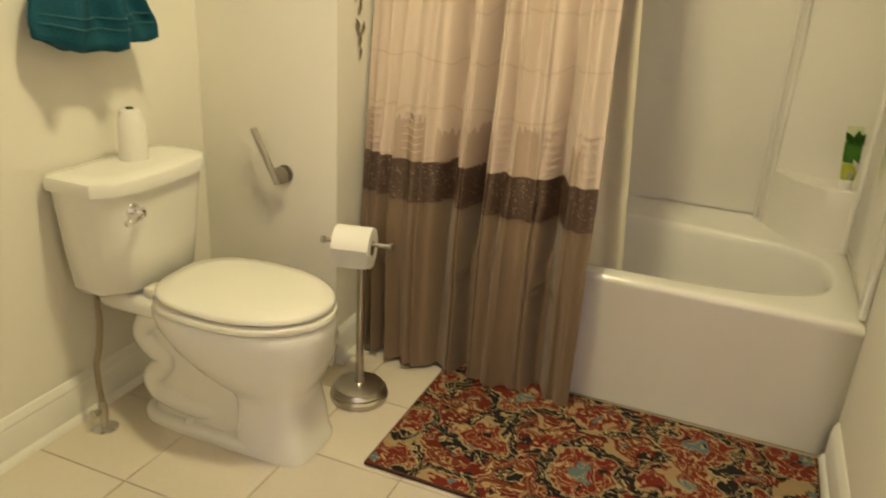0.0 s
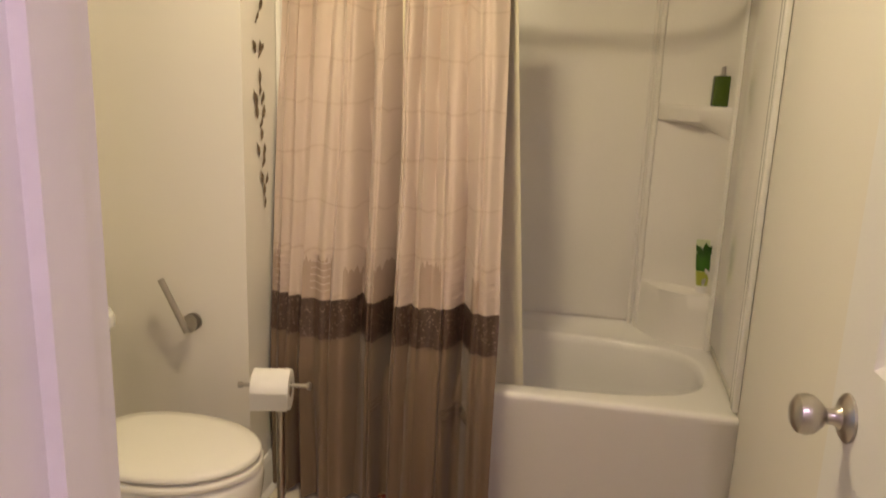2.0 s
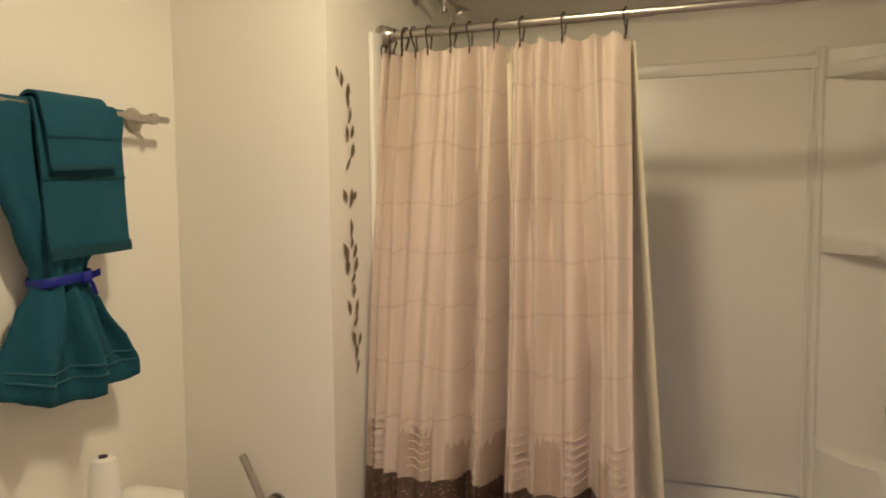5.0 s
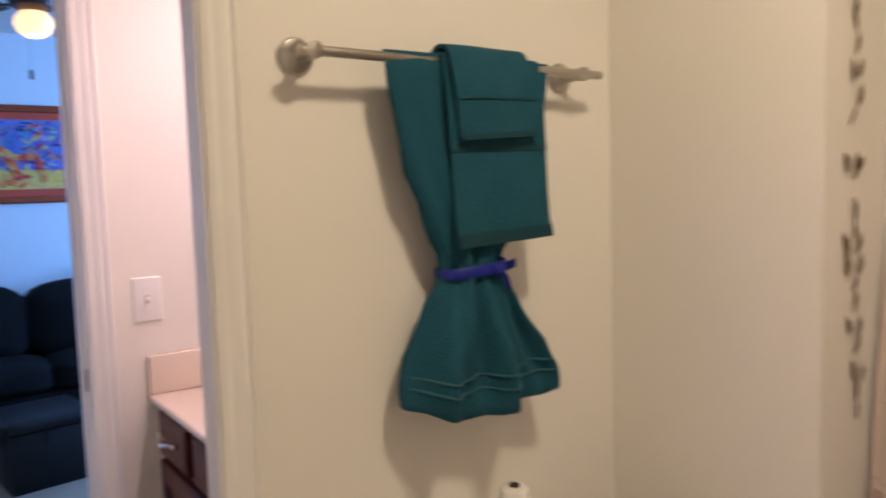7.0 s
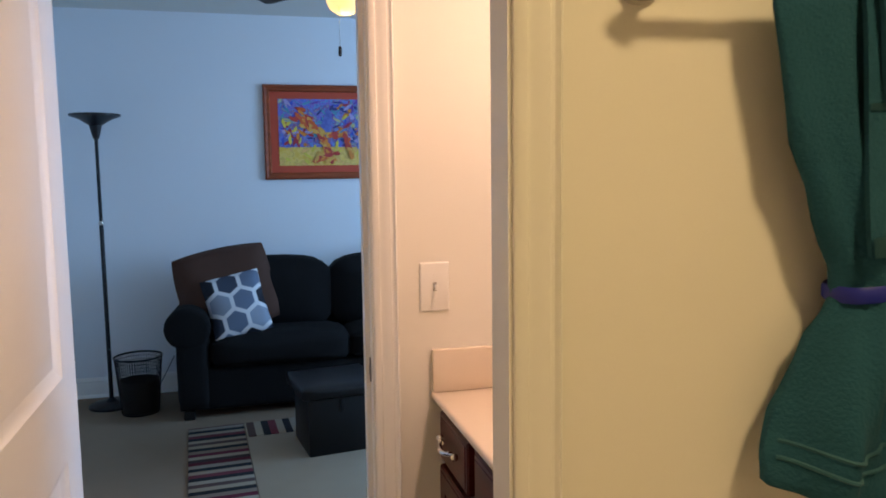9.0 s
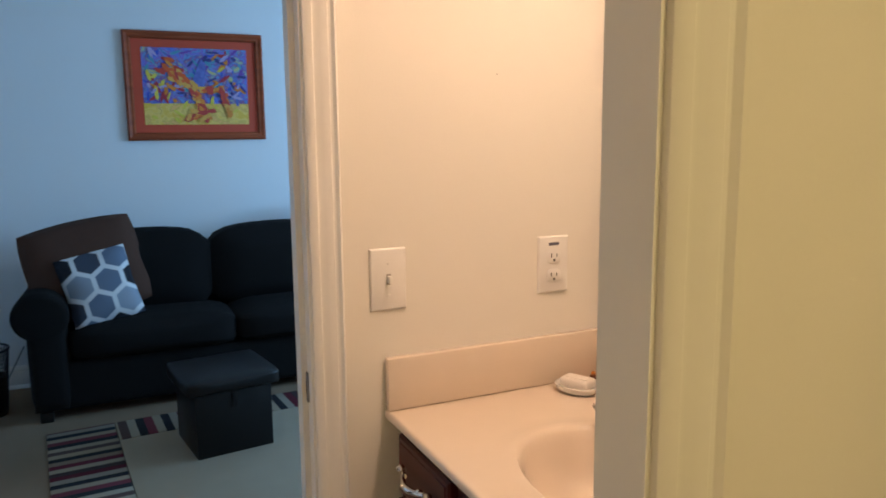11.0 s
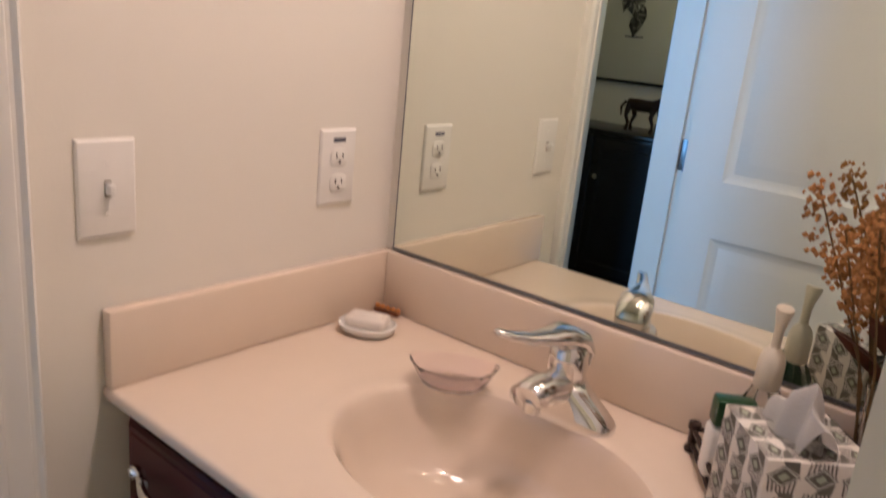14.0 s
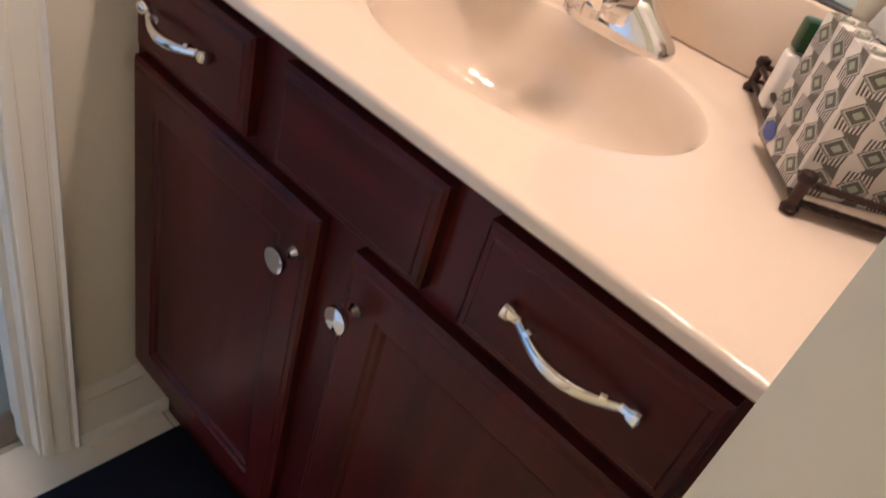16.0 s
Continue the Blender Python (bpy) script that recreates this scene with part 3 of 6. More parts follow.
part("window_sill", box((-hw - 0.05, -0.06, -0.03), (hw + 0.05, 0.0, -0.002), 0.004), TRIM, win)

# ---- bathroom things ----
def rect_ring(lo, hi, z, n):
    """n points round a rectangle, by angle from its middle."""
    cx, cy, hx, hy = (lo[0] + hi[0]) / 2, (lo[1] + hi[1]) / 2, (hi[0] - lo[0]) / 2, (hi[1] - lo[1]) / 2
    out = []
    for i in range(n):
        a = 2 * math.pi * i / n + math.atan2(hy, hx)
        c, s = math.cos(a), math.sin(a)
        k = min(hx / max(abs(c), 1e-6), hy / max(abs(s), 1e-6))
        out.append((cx + c * k, cy + s * k, z))
    for sx in (-1, 1):
        for sy in (-1, 1):
            q = (cx + sx * hx, cy + sy * hy, z)
            j = min(range(n), key=lambda i: (out[i][0] - q[0]) ** 2 + (out[i][1] - q[1]) ** 2)
            out[j] = q
    return out


def oval_ring(cx, cy, hx, hy, z, n, power, start):
    out = []
    for i in range(n):
        a = 2 * math.pi * i / n + start
        c, s = math.cos(a), math.sin(a)
        k = (abs(c / hx) ** power + abs(s / hy) ** power) ** (-1 / power)
        out.append((cx + c * k, cy + s * k, z))
    return out


def bathtub():
    t = thing("bathtub", ((XA + XR) / 2, YA, 0), 0, "white acrylic alcove bathtub with a plain flush apron", "bathtub")
    hx, d, n = (XR - XA) / 2 - 0.0015, YB - YA - 0.004, 96
    st = math.atan2(d / 2, hx)
    cove = 0.027

    def deck(inset, front, z, rise):
        """A ring round the rim that climbs to the wall along the back."""
        out = []
        for x, y, q in rect_ring((-hx + inset, front), (hx - inset, d - inset), z, n):
            k = min(1.0, max(0.0, (y - d * 0.72) / (d * 0.22)))
            out.append((x, y, q + rise * k * k * (3 - 2 * k)))
        return out
    loops = [rect_ring((-hx, 0.014), (hx, d), 0.0, n), rect_ring((-hx, 0.004), (hx, d), RIM - 0.030, n), rect_ring((-hx, 0.0), (hx, d), RIM - 0.018, n), deck(0.0, 0.0012, RIM - 0.009, cove), deck(0.002, 0.005, RIM - 0.003, cove),
             deck(0.005, 0.012, RIM, cove), deck(0.022, 0.030, RIM + 0.0005, cove * 0.35)]
    for hx2, hy2, z, p in ((0.684, 0.283, RIM + 0.001, 3.1), (0.672, 0.272, RIM - 0.001, 3.0), (0.664, 0.265, RIM - 0.008, 3.0), (0.654, 0.256, RIM - 0.03, 3.0), (0.635, 0.244, 0.25, 3.2), (0.600, 0.226, 0.12, 3.2), (0.54, 0.195, 0.085, 3.0), (0.30, 0.11, 0.075, 2.4), (0.02, 0.01, 0.072, 2.0)):
        loops.append(oval_ring(0.0, 0.342, hx2, hy2, z, n, p, st))
    part("basin", loft(loops, None, True, False, True), ACRYLIC, t, smooth=50)
    part("drain", lathe([(0.034, 0.0), (0.034, 0.003), (0.026, 0.005), (0.022, 0.002), (0.0, 0.002)], "z", (-0.42, 0.342, 0.0765), 24), CHROME, t, "chrome drain ring")
    return t


bathtub()


def surround():
    t = thing("shower_surround", (XR, YB, RIM), 0, "white acrylic tub surround with corner shelves", "tub surround")
    top = 1.835 - RIM
    w = XR - XA
    part("back_panel", box((-w + 0.004, -0.012, 0.033), (-0.268, -0.002, top), 0.003), PANEL, t)
    part("top_trim", box((-w + 0.004, -0.020, top - 0.045), (-0.268, -0.002, top - 0.002), 0.006), PANEL, t)
    part("side_panel", box((-0.012, -0.66, 0.033), (-0.002, -0.190, top + 0.03), 0.003), GLOSSY, t, "glossy acrylic side panel")
    part("end_panel", box((-w + 0.002, -0.66, 0.033), (-w + 0.012, -0.022, top), 0.003), PANEL, t)
    for y0, y1, d in ((-0.745, -0.715, 0.020), (-0.690, -0.655, 0.014)):
        part("edge_trim", box((-d, y0, 0.005), (-0.002, y1, top + 0.06), 0.005), ACRYLIC, t)
    part("edge_trim", box((-w + 0.002, -0.72, 0.005), (-w + 0.018, -0.655, top + 0.03), 0.006), ACRYLIC, t)
    # corner column, nearly flat and then turning round the corner
    R = 0.19

    def col(u):
        k0, k1, k2 = (1 - u) ** 2, 2 * u * (1 - u), u * u
        return (-0.262 * k0 - 0.060 * k1 - 0.014 * k2, -0.014 * k0 - 0.030 * k1 - R * k2)
    curve = [col(i / 20) for i in range(21)] + [(-0.004, -R), (-0.004, -0.004), (-0.262, -0.004)]
    part("corner_column", loft([[(x, y, z) for x, y in curve] for z in (0.033, top + 0.01)], None, True, True, True), PANEL, t, smooth=40)
    part("seam_bead", tube([(-0.266, -0.018, 0.004), (-0.266, -0.018, top + 0.02)], 0.010, None, 10), PANEL, t)
    part("seam_bead", tube([(-0.290, -0.012, 0.004), (-0.290, -0.012, top + 0.01)], 0.007, None, 10), PANEL, t)
    part("seam_bead", tube([(-0.014, -0.196, 0.004), (-0.014, -0.196, top + 0.05)], 0.013, None, 10), PANEL, t)
    n = 18
    for z, belly, lip, corbel in ((1.283 - RIM, 0.012, 0.056, 0.065), (1.80 - RIM, 0.012, 0.040, 0.065), (0.612 - RIM, 0.034, 0.200, 0.0)):
        rows = [[], [], [], [], [], []]
        for i in range(n + 1):
            s = i / n
            cx, cy = col(s)
            bow = belly * math.sin(math.pi * s)
            fx, fy = -0.258 + 0.244 * s - bow * 0.5, -0.022 - 0.168 * s - bow
            rows[0].append((cx, cy, z))
            rows[1].append((fx + (cx - fx) * 0.10, fy + (cy - fy) * 0.10, z))
            rows[2].append((fx, fy, z - 0.006))
            rows[3].append((fx, fy, z - lip * 0.35))
            rows[4].append((fx + (0.004 if corbel else -0.010), fy + (0.006 if corbel else -0.014 * math.sin(math.pi * s)), z - lip))
            rows[5].append((cx, cy, z - lip - corbel * s ** 1.4))
        part("corner_shelf", loft(rows, None, False), PANEL, t, smooth=50)
    return t


surround()


def toilet():
    t = thing("toilet", (XT, -0.105, 0), 0, "white porcelain two-piece toilet with its lid closed", "toilet")
    # local: x away from the wall, y sideways
    def body(stations, mat_, name, cap0=True, cap1=True, power=2.4, label=""):
        loops = [ring((cx, 0, z), (1, 0, 0), (0, 1, 0), hx, hy, 40, p) for cx, hx, hy, z, p in stations]
        return part(name, loft(loops, None, True, cap0, cap1), mat_, t, label, 60)
    def span(lo, hi, hy, z, p):
        return ((lo + hi) / 2, (hi - lo) / 2, hy, z, p)
    body([span(0.440, 0.662, 0.106, 0.0, 4.2), span(0.440, 0.662, 0.106, 0.012, 4.2), span(0.446, 0.652, 0.102, 0.035, 4.2), span(0.450, 0.645, 0.099, 0.10, 4.0), span(0.448, 0.636, 0.098, 0.145, 3.6), span(0.425, 0.638, 0.104, 0.172, 3.0),
          span(0.372, 0.648, 0.120, 0.195, 2.6), span(0.312, 0.664, 0.138, 0.225, 2.4), span(0.250, 0.678, 0.154, 0.265, 2.3), span(0.205, 0.686, 0.165, 0.31, 2.3), span(0.190, 0.689, 0.170, 0.345, 2.3), span(0.188, 0.688, 0.170, 0.368, 2.3), span(0.194, 0.681, 0.163, 0.379, 2.3)], PORCELAIN, "bowl")
    body([span(0.130, 0.656, 0.108, 0.0, 4.0), span(0.130, 0.656, 0.108, 0.016, 4.0), span(0.136, 0.640, 0.100, 0.028, 4.0)], PORCELAIN, "foot")
    body([span(0.160, 0.52, 0.080, 0.02, 5.0), span(0.172, 0.52, 0.074, 0.10, 5.0), span(0.176, 0.50, 0.074, 0.22, 5.0), span(0.150, 0.46, 0.084, 0.30, 4.0), span(0.120, 0.42, 0.095, 0.36, 4.0)], PORCELAIN, "web")
    part("tank_shelf", box((0.055, -0.115, 0.325), (0.30, 0.115, 0.381), 0.022, None, 3), PORCELAIN, t)
    for sgn in (-1, 1):
        way = [(0.30, 0.300), (0.235, 0.318), (0.175, 0.292), (0.160, 0.250), (0.190, 0.215), (0.235, 0.195), (0.215, 0.165), (0.180, 0.125), (0.200, 0.085), (0.265, 0.070), (0.350, 0.066), (0.470, 0.070)]
        fine = []
        for i in range(len(way) - 1):
            p0, p1, p2, p3 = way[max(i - 1, 0)], way[i], way[i + 1], way[min(i + 2, len(way) - 1)]
            for k in range(4):
                s = k / 4
                fine.append(tuple(0.5 * (2 * b + (c - a) * s + (2 * a - 5 * b + 4 * c - d) * s * s + (3 * b - a - 3 * c + d) * s ** 3) for a, b, c, d in zip(p0, p1, p2, p3)))
        bm = tube([(x, sgn * (0.058 - 0.24 * max(0.0, x - 0.32)), z) for x, z in fine], 0.034, None, 14)
        part("trapway", bm, PORCELAIN, t, smooth=60)
        part("bolt_cap", lathe([(0.015, 0), (0.015, 0.008), (0.011, 0.016), (0.0, 0.020)], "z", (0.31, sgn * 0.086, 0.027), 14), PORCELAIN, t, "white domed bolt cap")
    # seat ring and lid
    def oval(hx, hy, z, cx=0.446):
        out = []
        for i in range(48):
            a = 2 * math.pi * i / 48
            c, s = math.cos(a), math.sin(a)
            kx = hx if c > 0 else hx * 0.92
            p = 2.05 if c > 0 else 2.7
            k = (abs(c / kx) ** p + abs(s / hy) ** p) ** (-1 / p)
            out.append((cx + c * k, s * k, z))
        return out
    part("seat", loft([oval(0.240, 0.170, 0.382), oval(0.246, 0.176, 0.387), oval(0.246, 0.176, 0.397), oval(0.241, 0.171, 0.402)], None, True, True, True), SEAT, t, smooth=50)
    part("seat_lid", loft([oval(0.237, 0.166, 0.409), oval(0.242, 0.171, 0.413), oval(0.242, 0.171, 0.420), oval(0.234, 0.163, 0.427), oval(0.19, 0.13, 0.4315), oval(0.05, 0.04, 0.433)], None, True, True, True), SEAT, t, smooth=50)
    for sgn in (-1, 1):
        part("seat_hinge", box((0.20, sgn * 0.075 - 0.022, 0.380), (0.235, sgn * 0.075 + 0.022, 0.408), 0.006), SEAT, t)
    # tank with a bowed front and clipped front corners
    def tank_ring(back, front, hy, z, clip, bow, n=12):
        out = [(back, -hy + 0.02, z), (back, hy - 0.02, z), (back + 0.02, hy, z), (front - clip, hy, z)]
        for i in range(n + 1):
            u = 1 - 2 * i / n
            out.append((front + bow * (1 - u * u), u * (hy - clip * 1.15), z))
        return out + [(front - clip, -hy, z), (back + 0.02, -hy, z)]
    part("tank", loft([tank_ring(*q) for q in ((0.045, 0.160, 0.135, 0.383, 0.050, 0.012), (0.034, 0.176, 0.158, 0.388, 0.050, 0.015), (0.028, 0.186, 0.168, 0.402, 0.045, 0.016), (0.024, 0.192, 0.178, 0.50, 0.040, 0.016), (0.019, 0.200, 0.190, 0.662, 0.036, 0.016))], None, True, True, True), PORCELAIN, t, smooth=50)
    part("tank_lid", loft([tank_ring(*q) for q in ((0.016, 0.204, 0.190, 0.660, 0.040, 0.016), (0.010, 0.213, 0.200, 0.665, 0.042, 0.017), (0.009, 0.214, 0.201, 0.688, 0.042, 0.017), (0.012, 0.211, 0.197, 0.697, 0.042, 0.016), (0.028, 0.196, 0.181, 0.7025, 0.038, 0.014), (0.060, 0.165, 0.150, 0.7042, 0.030, 0.010))], None, True, True, True), PORCELAIN, t, smooth=40)
    lev = part("flush_lever", lathe([(0.021, 0), (0.021, 0.005), (0.017, 0.010), (0.012, 0.014), (0.011, 0.022), (0.016, 0.027), (0.010, 0.034), (0.0, 0.036)], "x", (0.202, -0.105, 0.615), 20), CHROME, t, "chrome flush lever")
    part("lever_arm", tube([(0.230, -0.105, 0.616), (0.236, -0.125, 0.612), (0.235, -0.148, 0.606), (0.233, -0.160, 0.603)], [0.008, 0.008, 0.0105, 0.007], None, 12), CHROME, lev)
    return t


toilet()

sv = thing("supply_valve", (XT + 0.10, -0.282, 0), 0, "corroded brass supply valve with a braided toilet hose", "valve")
part("floor_flange", lathe([(0.034, 0.0), (0.034, 0.003), (0.018, 0.010), (0.0, 0.011)], "z", (0, 0, 0), 20), CHROME, sv)
part("stop_body", tube([(0, 0, 0.005), (0, 0, 0.06), (0, 0, 0.085)], [0.009, 0.012, 0.010], None, 10), NICKEL, sv)
part("stop_handle", tube([(0.0, -0.01, 0.06), (0.0, -0.035, 0.06)], [0.008, 0.014], None, 10), NICKEL, sv)
part("hose", tube([(0, 0, 0.08), (-0.006, 0.002, 0.14), (-0.012, 0.008, 0.19), (-0.004, 0.018, 0.24), (0.004, 0.022, 0.31), (0.002, 0.022, 0.39)], 0.0075, None, 10), BRAID, sv, "braided brown hose")

rollcan = thing("air_freshener", (XT + 0.10, -0.085, 0.7045), 0, "white tapered plastic air freshener on the tank lid", "air freshener")
part("housing", lathe([(0.036, 0), (0.037, 0.006), (0.034, 0.09), (0.026, 0.125), (0.021, 0.129), (0.0, 0.130)], "z", (0, 0, 0), 28), WHITE, rollcan)
part("nozzle", lathe([(0.010, 0.129), (0.010, 0.133), (0.0, 0.1335)], "z", (0, 0, 0), 14), SLOT, rollcan, "dark nozzle")


def towel_bar():
    y0, y1, z, d = -0.445, 0.148, 1.612, 0.068
    t = thing("towel_bar", (XT, (y0 + y1) / 2, z), 0, "polished nickel towel bar with round rosettes", "towel bar")
    part("bar", tube([(d, (y0 - y1) / 2 - 0.022, 0), (d, (y1 - y0) / 2 + 0.05, 0)], 0.0085, None, 14), NICKEL, t)
    for y in ((y0 - y1) / 2, (y1 - y0) / 2):
        part("rosette", lathe([(0.0, 0.0), (0.030, 0.0), (0.031, 0.005), (0.028, 0.010), (0.018, 0.014), (0.012, 0.020), (0.011, 0.055), (0.014, 0.062), (0.014, 0.076), (0.0, 0.078)], "x", (0, y, 0), 28), NICKEL, t)
    return t


towel_bar()


def interp(z, table):
    """Linear look-up in a table of (z, values) that falls in z."""
    for (z0, a), (z1, b) in zip(table, table[1:]):
        if z >= z1:
            k = min(1.0, max(0.0, (z0 - z) / (z0 - z1)))
            k = k * k * (3 - 2 * k)
            return [p + (q - p) * k for p, q in zip(a, b)]
    return table[-1][1]


def bath_towel():
    t = thing("bath_towel", (XT, -0.14, 1.62), 0, "teal terry bath towel gathered by a ribbon on the bar", "towel")
    # z, (y low, y high, half depth, distance from wall, fold height)
    tab = [(1.624, (-0.320, 0.052, 0.006, 0.068, 0.0)), (1.60, (-0.316, 0.046, 0.015, 0.068, 0.003)), (1.45, (-0.288, 0.024, 0.020, 0.062, 0.0065)), (1.33, (-0.240, -0.020, 0.028, 0.058, 0.008)),
           (1.262, (-0.208, -0.070, 0.032, 0.056, 0.008)), (1.235, (-0.207, -0.071, 0.032, 0.056, 0.008)), (1.17, (-0.250, -0.032, 0.042, 0.060, 0.017)), (1.08, (-0.290, 0.014, 0.046, 0.064, 0.022)),
           (1.02, (-0.303, 0.037, 0.044, 0.066, 0.020)), (0.985, (-0.304, 0.042, 0.042, 0.066, 0.018)), (0.978, (-0.299, 0.038, 0.030, 0.066, 0.009))]
    loops, n = [], 128
    zs = [1.624, 1.615, 1.60, 1.57, 1.52, 1.47, 1.42, 1.37, 1.33, 1.30, 1.275, 1.258, 1.247, 1.236, 1.215, 1.19, 1.16, 1.13, 1.10, 1.07, 1.04, 1.02, 1.0, 0.985, 0.978]
    for z in zs:
        a, b, hd, off, fold = interp(z, tab)
        lp = []
        for i in range(n):
            ang = 2 * math.pi * i / n
            c, s = math.cos(ang), math.sin(ang)
            u = math.copysign(abs(c) ** 0.88, c)
            y = (a + b) / 2 + (b - a) / 2 * u
            x = off + hd * math.copysign(abs(s) ** 0.6, s) * (1 - 0.25 * u * u)
            w = (noise.noise((u * 3.1, z * 2.0, 1.3)) + 0.8 * math.sin(u * 7.5 + 1.2 * math.sin(z * 9)) + 0.5 * math.sin(u * 15 + z * 11)) * fold
            x += w if s > 0 else 0.3 * w
            x = max(0.006, x)
            dz = 0.0
            if z < 1.1:
                dz = (1.1 - z) / 0.12 * (0.052 * max(0.0, -u - 0.35) + 0.020 * max(0.0, u - 0.1) - 0.004 * math.sin(u * 9))
            lp.append((x, y + 0.14, z + dz - 1.62))
        loops.append(lp)
    part("terry_body", loft(loops, None, True, True, True), TEAL, t, smooth=70)
    # woven border bands near the hem
    for z in (1.055, 1.03):
        a, b, hd, off, fold = interp(z, tab)
        pts = []
        for i in range(41):
            u = -0.94 + 1.88 * i / 40
            s = math.sqrt(max(0.0, 1 - abs(u) ** (2 / 0.88)))
            w = (noise.noise((u * 3.1, z * 2.0, 1.3)) + 0.8 * math.sin(u * 7.5 + 1.2 * math.sin(z * 9)) + 0.5 * math.sin(u * 15 + z * 11)) * fold
            dz = (1.1 - z) / 0.12 * (0.052 * max(0.0, -u - 0.35) + 0.020 * max(0.0, u - 0.1) - 0.004 * math.sin(u * 9))
            pts.append((off + hd * s ** 0.6 * (1 - 0.25 * u * u) + w + 0.0005, (a + b) / 2 + (b - a) / 2 * u + 0.14, z + dz - 1.62))
        part("border_band", tube(pts, 0.0028, None, 6), TEAL_EDGE, t, "lighter woven border band")
    # ribbon round the waist with a knot and tails
    def band(k, z):
        a, b, hd, off, fold = interp(1.247, tab)
        return [(max(0.004, off + (hd + 0.014 + k) * math.copysign(abs(math.sin(q)) ** 0.6, math.sin(q))), (a + b) / 2 + ((b - a) / 2 + 0.002 + k) * math.copysign(abs(math.cos(q)) ** 0.75, math.cos(q)) + 0.14, z - 1.62 + 0.006 * math.cos(q)) for q in [2 * math.pi * i / 40 for i in range(40)]]
    rb = part("ribbon", loft([band(-0.004, 1.236), band(-0.002, 1.240), band(-0.002, 1.252), band(-0.004, 1.256)], None, True), RIBBON, t, "royal blue satin ribbon", 60)
    part("bow", box((0.094, 0.018, -0.388), (0.108, 0.044, -0.366), 0.006, None, 3), RIBBON, rb)
    part("ribbon_tail", sheet(lambda u, v: (0.104 + 0.012 * v + 0.004 * math.sin(v * 5), 0.030 + 0.016 * v + (u - 0.5) * 0.014, -0.376 - 0.038 * v), 2, 6, 0.001), RIBBON, rb)
    part("ribbon_tail", sheet(lambda u, v: (0.104 + 0.010 * v, 0.040 + 0.018 * v, -0.372 + 0.008 * v + (u - 0.5) * 0.016), 2, 6, 0.001), RIBBON, rb)
    return t


bath_towel()


def draped(name, y0, y1, front, back, offset, label, skew=0.0, nub=0.0, lean=0.0):
    """A folded towel hung over the bar."""
    z0, d, r = 1.606, 0.068, 0.015 + offset
    t = thing(name, (XT, (y0 + y1) / 2, z0), 0, label, "towel")
    prof = [(d - r, -back)]
    for i in range(9):
        a = math.pi - math.pi * i / 8
        prof.append((d + r * math.cos(a), 0.002 + r * math.sin(a)))
    for k in range(1, 9):
        prof.append((d + r + 0.002 * math.sin(k * 0.7) + lean * (k / 8) ** 0.55, -front * k / 8))
    w = (y1 - y0) / 2

    def fn(u, v):
        f = v * (len(prof) - 1)
        i = min(int(f), len(prof) - 2)
        x = prof[i][0] + (prof[i + 1][0] - prof[i][0]) * (f - i)
        z = prof[i][1] + (prof[i + 1][1] - prof[i][1]) * (f - i)
        drop = max(0.0, -z) / max(front, 0.01)
        return (x + 0.003 * math.sin(u * 7 + z * 12) + nub * 0.006 * math.sin(u * 3.14), -w + 2 * w * u + skew * drop, z - 0.010 * (1 - u) * drop)
    loops = []
    for i in range(25):
        u = i / 24
        outer = [Vector(fn(u, j / 40)) for j in range(41)]
        inner = []
        for j, p in enumerate(outer):
            d2 = outer[min(j + 1, 40)] - outer[max(j - 1, 0)]
            inner.append(p - Vector((d2.z, 0, -d2.x)).normalized() * -0.007)
        loops.append(outer + inner[::-1])
    part("terry_fold", loft(loops, None, True, True, True), TEAL, t, smooth=50)
    part("hem", sheet(lambda u, v: (lambda p: (p[0] + 0.0045, p[1], p[2]))(fn(u, 0.965 + 0.035 * v)), 18, 2, 0.004), TEAL_EDGE, t, "lighter stitched hem", 60)
    part("woven_stripe", sheet(lambda u, v: (lambda p: (p[0] + 0.0025, p[1], p[2]))(fn(u, 0.74 + 0.012 * v)), 18, 1, 0.003), TEAL_EDGE, t)
    return t


draped("hand_towel", -0.212, 0.010, 0.308, 0.20, 0.005, "teal terry hand towel folded over the bath towel", 0.010, 0.0, 0.018)
draped("washcloth", -0.206, -0.030, 0.122, 0.12, 0.019, "small teal washcloth folded over the hand towel", 0.014, 1.2, 0.012)

tp = thing("toilet_roll_holder", (1.160, YTP, 0.603), 0, "brushed nickel pivoting roll holder, empty, on the wall", "roll holder")
part("rosette", lathe([(0.0, 0.0), (0.027, 0.0), (0.027, 0.004), (0.024, 0.008), (0.012, 0.010), (0.010, 0.03), (0.0, 0.032)], "y", (0, -0.032, 0), 24), NICKEL, tp)
part("rosette_plate", lathe([(0.0, 0.0), (0.027, 0.0), (0.027, 0.007), (0.0, 0.0075)], "y", (0, -0.008, 0), 24), NICKEL, tp)
part("pivot_bar", tube([(-0.006, -0.034, -0.026), (-0.076, -0.048, 0.136)], 0.0098, None, 14), NICKEL, tp)


